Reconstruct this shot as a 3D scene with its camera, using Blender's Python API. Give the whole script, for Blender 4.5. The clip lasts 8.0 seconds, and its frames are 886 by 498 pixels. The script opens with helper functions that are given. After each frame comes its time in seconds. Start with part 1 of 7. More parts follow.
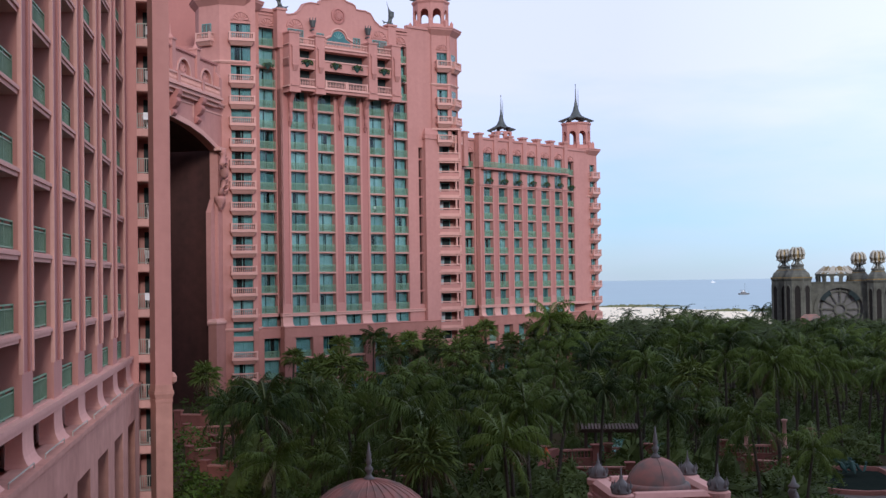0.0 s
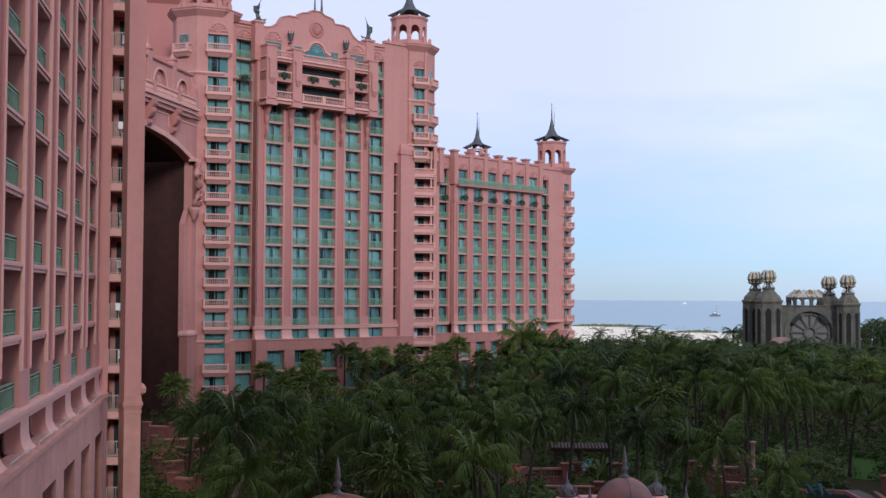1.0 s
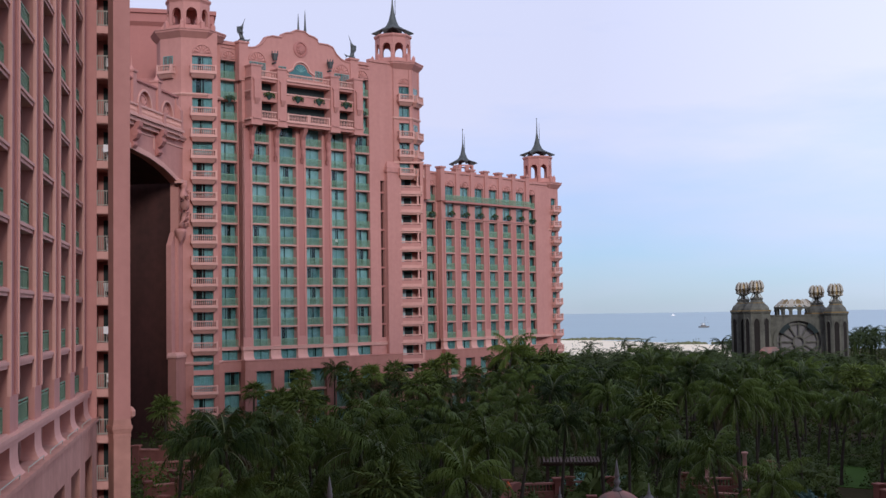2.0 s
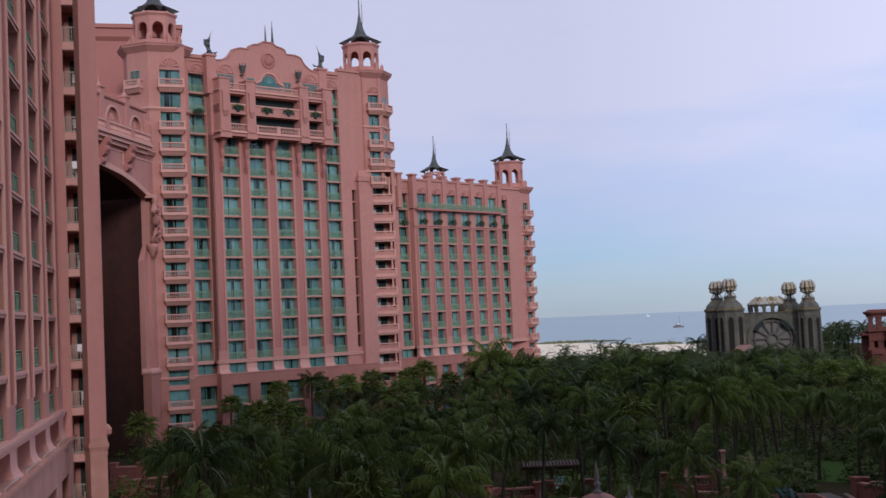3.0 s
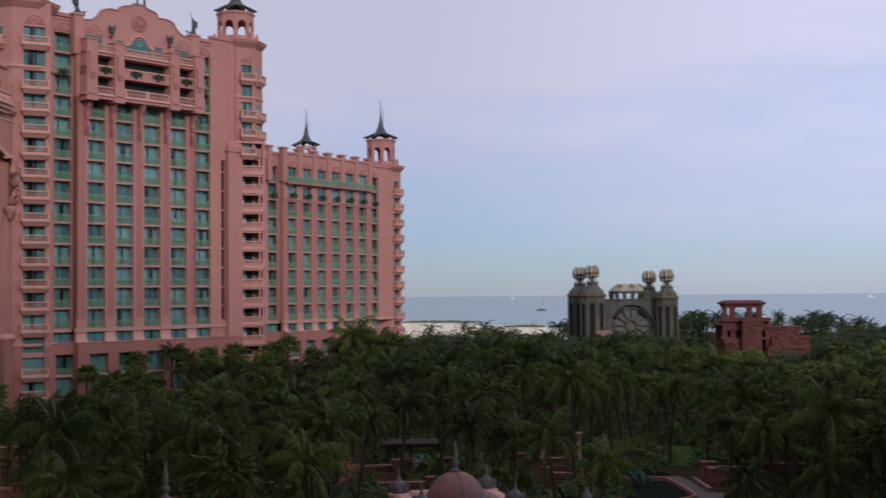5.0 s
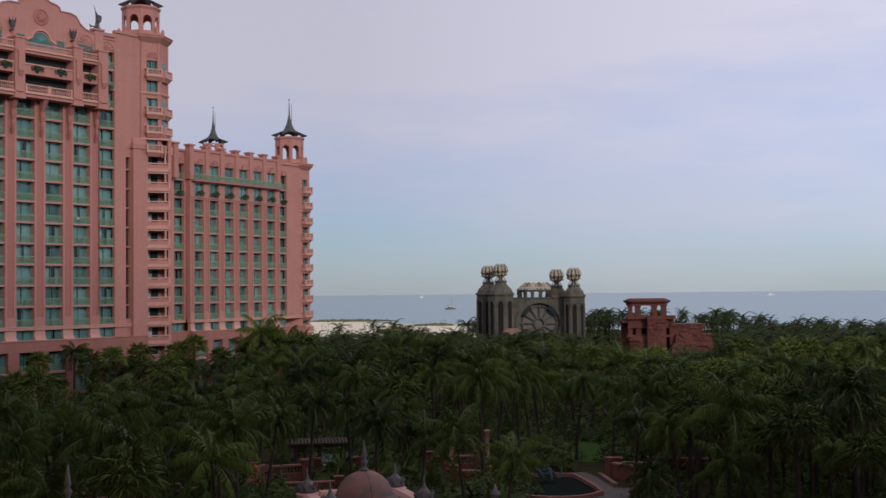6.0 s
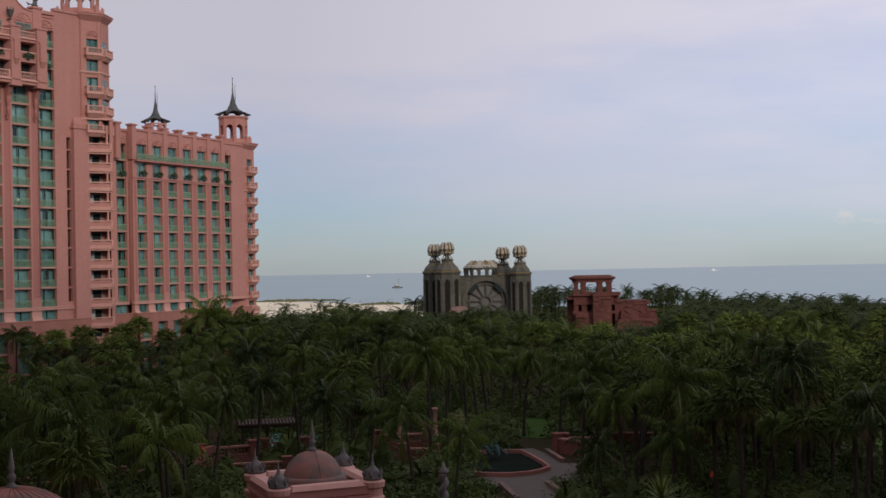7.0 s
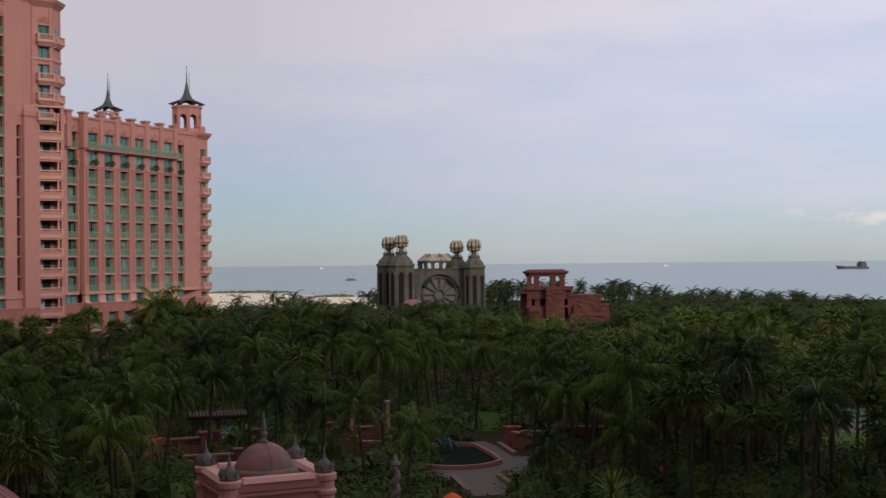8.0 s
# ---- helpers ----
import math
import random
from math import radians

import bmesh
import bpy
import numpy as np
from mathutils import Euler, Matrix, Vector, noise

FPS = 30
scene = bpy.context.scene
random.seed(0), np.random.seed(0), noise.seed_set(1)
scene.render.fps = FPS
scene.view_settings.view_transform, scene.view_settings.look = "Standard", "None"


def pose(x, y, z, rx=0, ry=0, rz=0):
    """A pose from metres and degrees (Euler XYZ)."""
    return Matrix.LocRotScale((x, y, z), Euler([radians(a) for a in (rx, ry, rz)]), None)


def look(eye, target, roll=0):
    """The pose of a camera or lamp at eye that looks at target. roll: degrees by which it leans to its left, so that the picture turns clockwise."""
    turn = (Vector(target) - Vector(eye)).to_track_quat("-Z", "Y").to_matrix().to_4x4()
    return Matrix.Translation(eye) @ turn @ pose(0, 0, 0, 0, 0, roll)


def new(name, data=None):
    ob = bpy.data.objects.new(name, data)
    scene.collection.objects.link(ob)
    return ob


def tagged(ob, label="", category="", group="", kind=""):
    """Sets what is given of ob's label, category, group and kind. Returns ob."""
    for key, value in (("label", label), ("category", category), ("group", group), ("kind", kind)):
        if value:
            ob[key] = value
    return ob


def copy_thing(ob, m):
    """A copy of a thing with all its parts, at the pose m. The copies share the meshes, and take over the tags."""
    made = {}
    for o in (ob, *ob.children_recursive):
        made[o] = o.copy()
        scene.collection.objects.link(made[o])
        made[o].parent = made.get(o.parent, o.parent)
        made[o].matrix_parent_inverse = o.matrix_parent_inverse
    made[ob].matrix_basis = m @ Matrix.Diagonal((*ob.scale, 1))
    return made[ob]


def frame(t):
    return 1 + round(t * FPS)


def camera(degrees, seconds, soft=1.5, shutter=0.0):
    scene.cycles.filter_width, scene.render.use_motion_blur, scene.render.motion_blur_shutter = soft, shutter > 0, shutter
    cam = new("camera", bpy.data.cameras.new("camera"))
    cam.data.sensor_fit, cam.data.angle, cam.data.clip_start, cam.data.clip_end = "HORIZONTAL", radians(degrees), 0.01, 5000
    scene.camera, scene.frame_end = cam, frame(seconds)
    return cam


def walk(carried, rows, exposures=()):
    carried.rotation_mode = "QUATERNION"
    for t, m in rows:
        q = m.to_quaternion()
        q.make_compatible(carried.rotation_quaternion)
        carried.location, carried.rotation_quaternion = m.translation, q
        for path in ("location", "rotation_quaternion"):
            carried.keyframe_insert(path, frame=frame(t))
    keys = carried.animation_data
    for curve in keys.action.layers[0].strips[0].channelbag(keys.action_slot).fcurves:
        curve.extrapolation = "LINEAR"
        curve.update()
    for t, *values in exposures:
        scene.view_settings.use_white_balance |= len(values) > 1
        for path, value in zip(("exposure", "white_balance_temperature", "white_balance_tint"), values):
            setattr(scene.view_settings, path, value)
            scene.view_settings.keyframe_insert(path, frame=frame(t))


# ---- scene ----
# A pink resort hotel above a palm garden by the sea, filmed by a hand-held camera that pans to the right on a balcony.
EYE = 17.0
cam = camera(40.507, 8.0, soft=1.4, shutter=0.5)
# seconds, yaw, pitch, roll; the hand drifts a little as it pans
ROWS = [
    (0.0, 0.0, 1.411, -0.862), (0.5, -0.442, 1.585, 0.622), (1.0, -1.257, 2.173, 0.276), (1.5, -1.675, 2.207, 0.043),
    (1.7, -1.741, 2.482, -0.266), (2.8, -2.67, 3.471, -2.43), (3.0, -3.12, 3.268, -2.579), (3.5, -4.281, 3.062, -2.401), (4.0, -5.546, 2.617, -1.82), (4.5, -7.149, 2.376, -1.476),
    (5.0, -9.359, 2.044, -0.503), (5.2, -10.563, 1.833, -0.351), (6.3, -14.442, 1.958, -0.256), (6.5, -14.861, 1.577, 0.051), (7.0, -16.24, 0.879, -1.16), (7.5, -17.204, 0.498, -0.841),
    (8.0, -18.421, 0.514, -0.585),
]
walk(cam, [(t, pose(0, 0, EYE, 0, 0, yaw) @ pose(0, 0, 0, 90 + pitch) @ pose(0, 0, 0, 0, 0, roll)) for t, yaw, pitch, roll in ROWS],
     [(0.0, 0.22, 5800, 11), (1.0, 0.13, 5750, 11), (1.5, 0.10, 5850, 12), (3.0, -0.26, 6050, 15), (5.0, -0.41, 6250, 15), (6.5, -0.49, 6800, 13), (8.0, -0.40, 7050, 12)])

# ---- light: thin bright overcast, the sun veiled, over the camera's right shoulder ----
SUN_EL, SUN_AZ = radians(21), radians(168)          # azimuth clockwise from +y
world = bpy.data.worlds.new("sky")
scene.world = world
world.use_nodes = True
wt = world.node_tree
wt.nodes.clear()


def wnode(kind, **inputs):
    n = wt.nodes.new(kind)
    for k, v in inputs.items():
        n.inputs[k].default_value = v
    return n


sky = wnode("ShaderNodeTexSky")
sky.sky_type = "NISHITA"
sky.sun_disc = False
sky.sun_elevation, sky.sun_rotation = SUN_EL, SUN_AZ
sky.dust_density, sky.air_density, sky.ozone_density = 0.25, 1.0, 2.5
way = wnode("ShaderNodeTexCoord")
stretch = wnode("ShaderNodeMapping", Scale=(1.6, 1.6, 7.0))
wt.links.new(way.outputs["Generated"], stretch.inputs["Vector"])
clouds = wnode("ShaderNodeTexNoise", Scale=1.3, Detail=6.0, Roughness=0.55)
wt.links.new(stretch.outputs[0], clouds.inputs["Vector"])
split = wnode("ShaderNodeSeparateXYZ")
wt.links.new(way.outputs["Generated"], split.inputs[0])
height = wnode("ShaderNodeMapRange", **{"From Min": 0.03, "From Max": 0.19, "To Min": -0.06, "To Max": 0.30})
wt.links.new(split.outputs["Z"], height.inputs["Value"])
cover = wt.nodes.new("ShaderNodeMath")
cover.operation = "ADD"
wt.links.new(clouds.outputs["Fac"], cover.inputs[0])
wt.links.new(height.outputs[0], cover.inputs[1])
ramp = wnode("ShaderNodeMapRange", **{"From Min": 0.25, "From Max": 0.78, "To Min": 0.25, "To Max": 0.97})
wt.links.new(cover.outputs[0], ramp.inputs["Value"])
veil = wnode("ShaderNodeMix")
veil.data_type = "RGBA"
gain = wnode("ShaderNodeMix")
gain.data_type, gain.blend_type = "RGBA", "MULTIPLY"
gain.inputs["Factor"].default_value = 1.0
gain.inputs["B"].default_value = (0.062, 0.090, 0.130, 1)
wt.links.new(sky.outputs[0], gain.inputs["A"])
veil.inputs["B"].default_value = (0.76, 0.77, 0.92, 1)
wt.links.new(ramp.outputs[0], veil.inputs["Factor"])
wt.links.new(gain.outputs["Result"], veil.inputs["A"])
# a few small bright cumulus heads low over the sea
puffs = wnode("ShaderNodeTexNoise", Scale=1.0, Detail=5.0, Roughness=0.6)
puff_way = wnode("ShaderNodeMapping", Scale=(24.0, 24.0, 52.0))
wt.links.new(way.outputs["Generated"], puff_way.inputs["Vector"])
wt.links.new(puff_way.outputs[0], puffs.inputs["Vector"])
low = wnode("ShaderNodeMapRange", **{"From Min": 0.034, "From Max": 0.050, "To Min": 0.0, "To Max": -0.30})
wt.links.new(split.outputs["Z"], low.inputs["Value"])
foot = wnode("ShaderNodeMapRange", **{"From Min": 0.014, "From Max": 0.030, "To Min": -0.22, "To Max": 0.0})
wt.links.new(split.outputs["Z"], foot.inputs["Value"])
east = wnode("ShaderNodeMapRange", **{"From Min": 0.40, "From Max": 0.62, "To Min": -0.25, "To Max": -0.015})
wt.links.new(split.outputs["X"], east.inputs["Value"])
sums = []
for a in (low, foot, east):
    m_ = wt.nodes.new("ShaderNodeMath")
    m_.operation = "ADD"
    wt.links.new((sums[-1] if sums else puffs).outputs[0], m_.inputs[0])
    wt.links.new(a.outputs[0], m_.inputs[1])
    sums.append(m_)
edge = wnode("ShaderNodeMapRange", **{"From Min": 0.46, "From Max": 0.62, "To Min": 0.0, "To Max": 0.8})
wt.links.new(sums[-1].outputs[0], edge.inputs["Value"])
bright = wnode("ShaderNodeMix")
bright.data_type = "RGBA"
bright.inputs["B"].default_value = (0.86, 0.82, 0.84, 1)
wt.links.new(edge.outputs[0], bright.inputs["Factor"])
wt.links.new(veil.outputs["Result"], bright.inputs["A"])
# the veil is brighter towards the sun's side
side = wnode("ShaderNodeMapRange", **{"From Min": 0.15, "From Max": 0.7, "To Min": 0.95, "To Max": 1.38})
wt.links.new(split.outputs["X"], side.inputs["Value"])
haze = wnode("ShaderNodeMapRange", **{"From Min": 0.0, "From Max": 0.13, "To Min": 0.84, "To Max": 1.0})
wt.links.new(split.outputs["Z"], haze.inputs["Value"])
level_ = wt.nodes.new("ShaderNodeMath")
level_.operation = "MULTIPLY"
wt.links.new(side.outputs[0], level_.inputs[0])
wt.links.new(haze.outputs[0], level_.inputs[1])
back = wnode("ShaderNodeBackground")
wt.links.new(level_.outputs[0], back.inputs["Strength"])
wt.links.new(bright.outputs["Result"], back.inputs["Color"])
wout = wnode("ShaderNodeOutputWorld")
wt.links.new(back.outputs[0], wout.inputs[0])

sun = new("sun", bpy.data.lights.new("sun", "SUN"))
sun.data.energy, sun.data.angle, sun.data.color = 1.75, radians(10), (1.0, 0.92, 0.83)
sun_way = Vector((math.sin(SUN_AZ) * math.cos(SUN_EL), math.cos(SUN_AZ) * math.cos(SUN_EL), math.sin(SUN_EL)))
sun.matrix_world = look(sun_way * 100, (0, 0, 0))


# ---- materials ----
def material(name, base, rough=0.8, second=None, grain=3.0, coarse=0.15, bump=0.0, metal=0.0, amount=0.5, streak=0.0, each=0.0, spec=0.4, flake=0.0):
    """Painted or natural surface: a base and a second colour mixed by noise at two sizes, optional vertical streaks, relief, and a tone of its own for each object."""
    m = bpy.data.materials.new(name)
    m.use_nodes = True
    t = m.node_tree
    p = t.nodes["Principled BSDF"]
    p.inputs["Roughness"].default_value, p.inputs["Metallic"].default_value = rough, metal
    p.inputs["Specular IOR Level"].default_value = spec
    second = second or tuple(c * 0.78 for c in base)
    geo = t.nodes.new("ShaderNodeNewGeometry")

    def noise_at(scale, stretch_z=1.0, detail=4.0):
        mp = t.nodes.new("ShaderNodeMapping")
        mp.inputs["Scale"].default_value = (scale, scale, scale * stretch_z)
        nz = t.nodes.new("ShaderNodeTexNoise")
        nz.inputs["Scale"].default_value, nz.inputs["Detail"].default_value = 1.0, detail
        t.links.new(geo.outputs["Position"], mp.inputs[0])
        t.links.new(mp.outputs[0], nz.inputs["Vector"])
        return nz

    fine, wide = noise_at(grain), noise_at(coarse)
    add = t.nodes.new("ShaderNodeMath")
    add.operation = "ADD"
    t.links.new(fine.outputs["Fac"], add.inputs[0])
    t.links.new(wide.outputs["Fac"], add.inputs[1])
    last = add
    if streak:
        st = noise_at(0.9, 0.06)
        mul = t.nodes.new("ShaderNodeMath")
        mul.operation = "MULTIPLY_ADD"
        mul.inputs[1].default_value = streak
        t.links.new(st.outputs["Fac"], mul.inputs[0])
        t.links.new(last.outputs[0], mul.inputs[2])
        last = mul
    if each:
        info = t.nodes.new("ShaderNodeObjectInfo")
        mul = t.nodes.new("ShaderNodeMath")
        mul.operation = "MULTIPLY_ADD"
        mul.inputs[1].default_value = each
        t.links.new(info.outputs["Random"], mul.inputs[0])
        t.links.new(last.outputs[0], mul.inputs[2])
        last = mul
    if flake:
        mul = t.nodes.new("ShaderNodeMath")
        mul.operation = "MULTIPLY_ADD"
        mul.inputs[1].default_value = flake
        t.links.new(geo.outputs["Random Per Island"], mul.inputs[0])
        t.links.new(last.outputs[0], mul.inputs[2])
        last = mul
    mid = 1.0 + 0.5 * streak + 0.5 * each + 0.5 * flake
    rng = t.nodes.new("ShaderNodeMapRange")
    rng.inputs["From Min"].default_value, rng.inputs["From Max"].default_value = mid - amount, mid + amount
    t.links.new(last.outputs[0], rng.inputs["Value"])
    mix = t.nodes.new("ShaderNodeMix")
    mix.data_type = "RGBA"
    mix.inputs["A"].default_value, mix.inputs["B"].default_value = (*base, 1), (*second, 1)
    t.links.new(rng.outputs[0], mix.inputs["Factor"])
    t.links.new(mix.outputs["Result"], p.inputs["Base Color"])
    if bump:
        b = t.nodes.new("ShaderNodeBump")
        b.inputs["Strength"].default_value, b.inputs["Distance"].default_value = 0.6, bump
        t.links.new(fine.outputs["Fac"], b.inputs["Height"])
        t.links.new(b.outputs[0], p.inputs["Normal"])
    return m


def glass(name, tint, gloss=0.04):
    """Thin tinted window glass: see-through, with a Fresnel gloss."""
    m = bpy.data.materials.new(name)
    m.use_nodes = True
    t = m.node_tree
    t.nodes.clear()
    tr, gl = t.nodes.new("ShaderNodeBsdfTransparent"), t.nodes.new("ShaderNodeBsdfGlossy")
    fr, mx, out = t.nodes.new("ShaderNodeLayerWeight"), t.nodes.new("ShaderNodeMixShader"), t.nodes.new("ShaderNodeOutputMaterial")
    pw, ad = t.nodes.new("ShaderNodeMath"), t.nodes.new("ShaderNodeMath")
    pw.operation, ad.operation = "POWER", "MULTIPLY_ADD"
    pw.inputs[1].default_value, ad.inputs[1].default_value, ad.inputs[2].default_value = 4.0, 0.9, 0.035
    tr.inputs["Color"].default_value = (*tint, 1)
    gl.inputs["Roughness"].default_value = gloss
    fr.inputs["Blend"].default_value = 0.5
    t.links.new(fr.outputs["Facing"], pw.inputs[0])
    t.links.new(pw.outputs[0], ad.inputs[0])
    t.links.new(ad.outputs[0], mx.inputs[0])
    t.links.new(tr.outputs[0], mx.inputs[1])
    t.links.new(gl.outputs[0], mx.inputs[2])
    t.links.new(mx.outputs[0], out.inputs[0])
    return m


PINK = material("coral_stucco", (0.535, 0.259, 0.217), 0.85, (0.40, 0.182, 0.153), 1.6, 0.16, 0.006, streak=1.1, amount=0.75)
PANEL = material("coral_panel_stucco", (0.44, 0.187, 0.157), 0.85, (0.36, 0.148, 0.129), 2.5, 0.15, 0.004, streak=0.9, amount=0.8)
PALE = material("pale_coral_stucco", (0.67, 0.375, 0.31), 0.8, (0.50, 0.26, 0.215), 3.0, 0.2, 0.003, streak=0.7, amount=0.8)
BASE = material("weathered_base_stucco", (0.42, 0.190, 0.150), 0.9, (0.29, 0.126, 0.100), 1.4, 0.25, 0.006, streak=1.2, amount=0.8)
GLASS = glass("teal_window_glass", (0.72, 0.845, 0.835))
CURTAIN = material("drawn_curtain", (0.70, 0.76, 0.77), 0.9, (0.12, 0.22, 0.23), 1.2, 0.5, each=1.6, amount=0.9)
# near-black that paints the shade inside the lancets
LANCET = material("lancet_shade", (0.020, 0.018, 0.017), 0.95, (0.036, 0.031, 0.028), spec=0.03)
# near-black that paints the unlit depth behind windows, doors and openings
ROOM = material("painted_opening_shade", (0.02, 0.03, 0.03), 0.9, (0.04, 0.05, 0.05), spec=0.05)
FRAME = material("teal_window_frame", (0.16, 0.34, 0.31), 0.5, (0.11, 0.25, 0.23), 4.0, 0.4)
RAIL = material("green_painted_railing", (0.25, 0.385, 0.25), 0.5, (0.16, 0.28, 0.18), 4.0, 0.4)
BRONZE = material("weathered_bronze", (0.11, 0.115, 0.11), 0.55, (0.05, 0.06, 0.06), 2.0, 0.5, metal=0.35)
COPPER = material("green_patina_bronze", (0.06, 0.13, 0.11), 0.6, (0.03, 0.07, 0.06), 2.0, 0.6, metal=0.3)
# dark brown that paints the shade of the passage and the wall slot
SHADE = material("painted_shade_wall", (0.075, 0.027, 0.022), 0.95, (0.030, 0.013, 0.011), 1.0, 0.08, streak=0.8)
GREY = material("grey_green_stone", (0.145, 0.142, 0.112), 0.85, (0.050, 0.050, 0.040), 1.1, 0.2, 0.02, streak=0.9, amount=0.42)
GOLD = material("gilded_metal", (0.32, 0.225, 0.095), 0.5, (0.12, 0.085, 0.04), 2.0, 0.4, metal=0.55)
RED = material("red_ruin_stone", (0.175, 0.062, 0.048), 0.9, (0.085, 0.030, 0.026), 1.2, 0.3, 0.05, amount=0.45)
TERRA = material("terracotta_wall", (0.27, 0.10, 0.075), 0.9, (0.17, 0.062, 0.05), 2.0, 0.3, 0.01, streak=0.8)
DOME = material("weathered_dome_stucco", (0.31, 0.14, 0.112), 0.85, (0.13, 0.115, 0.10), 1.3, 0.4, 0.008, streak=1.0, amount=0.26)
SLATE = material("grey_stone_ornament", (0.20, 0.19, 0.18), 0.8, (0.12, 0.115, 0.11), 3.0, 0.6, 0.006)
PAVING = material("paved_path", (0.15, 0.123, 0.105), 0.9, (0.09, 0.075, 0.065), 1.5, 0.2, 0.01)
LAWN = material("lawn_grass", (0.062, 0.12, 0.022), 0.95, (0.035, 0.075, 0.014), 6.0, 0.4, 0.03, spec=0.08)
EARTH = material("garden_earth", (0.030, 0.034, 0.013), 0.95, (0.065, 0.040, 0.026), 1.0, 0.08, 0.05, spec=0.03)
SAND = material("beach_sand", (0.86, 0.75, 0.57), 0.95, (0.66, 0.58, 0.42), 0.2, 0.02)
SCRUB = material("dune_scrub", (0.10, 0.12, 0.05), 0.95, (0.16, 0.15, 0.08), 0.5, 0.05)
BARK = material("palm_bark", (0.075, 0.060, 0.046), 0.95, (0.03, 0.024, 0.018), 5.0, 0.6, 0.02, each=0.5)
BLOOM = material("magenta_bougainvillea", (0.13, 0.018, 0.035), 0.7, (0.03, 0.02, 0.008), 0.8, 0.2, amount=0.6, flake=0.9)
FROND = material("palm_frond_leaf", (0.094, 0.136, 0.024), 0.55, (0.014, 0.027, 0.008), 0.5, 0.08, each=1.7, amount=0.95, spec=0.08, flake=0.9)
RIB = material("palm_leaf_rib", (0.12, 0.14, 0.05), 0.6, (0.06, 0.08, 0.022), 2.0, 0.3)
FROND_OLD = material("dry_palm_frond", (0.11, 0.078, 0.034), 0.8, (0.06, 0.045, 0.02), 1.5, 0.3)
FAN_LEAF = material("fan_palm_leaf", (0.130, 0.172, 0.036), 0.5, (0.022, 0.038, 0.009), 0.5, 0.08, each=1.3, amount=0.95, spec=0.1, flake=0.8)
LEAF = material("shrub_leaf", (0.085, 0.115, 0.026), 0.65, (0.028, 0.045, 0.011), 0.6, 0.10, amount=0.8, spec=0.15, flake=0.8)
FAR_LEAF = material("far_wood_leaf", (0.042, 0.063, 0.012), 0.65, (0.011, 0.019, 0.005), 0.3, 0.06, amount=0.8, spec=0.15, flake=0.9)
WHITE = material("white_paint", (0.8, 0.8, 0.78), 0.5, (0.7, 0.7, 0.68))
DARKHULL = material("dark_hull_paint", (0.07, 0.08, 0.09), 0.6, (0.12, 0.11, 0.10))
ORANGE = material("orange_canvas", (0.75, 0.14, 0.04), 0.85, (0.6, 0.10, 0.03))
POOL = material("pool_water", (0.15, 0.30, 0.26), 0.08, (0.10, 0.22, 0.19), 2.0, 0.3, 0.01)
POND = material("dark_pond_water", (0.012, 0.018, 0.016), 0.12, (0.022, 0.028, 0.022), 2.0, 0.4, 0.012, spec=0.0)
TIMBER = material("dark_timber", (0.07, 0.04, 0.03), 0.8, (0.045, 0.028, 0.02), 4.0, 0.5)
BONE = material("bleached_stone", (0.46, 0.43, 0.36), 0.85, (0.30, 0.28, 0.23), 2.0, 0.4)
STONE_BASE = material("weathered_near_stucco", (0.55, 0.285, 0.222), 0.9, (0.36, 0.175, 0.135), 1.4, 0.5, 0.01, streak=1.1, amount=0.5)
FANLIGHT = material("dark_teal_fanlight", (0.05, 0.17, 0.17), 0.15, (0.03, 0.11, 0.11), 2.0, 0.4)
BRIGHT_LEAF = material("light_green_leaf", (0.080, 0.135, 0.016), 0.6, (0.03, 0.06, 0.008), 0.8, 0.15, amount=0.8, spec=0.15, flake=0.9)
SEA = material("sea_water", (0.145, 0.25, 0.265), 0.3, (0.185, 0.305, 0.32), 0.02, 0.0025, 0.0, spec=0.5)


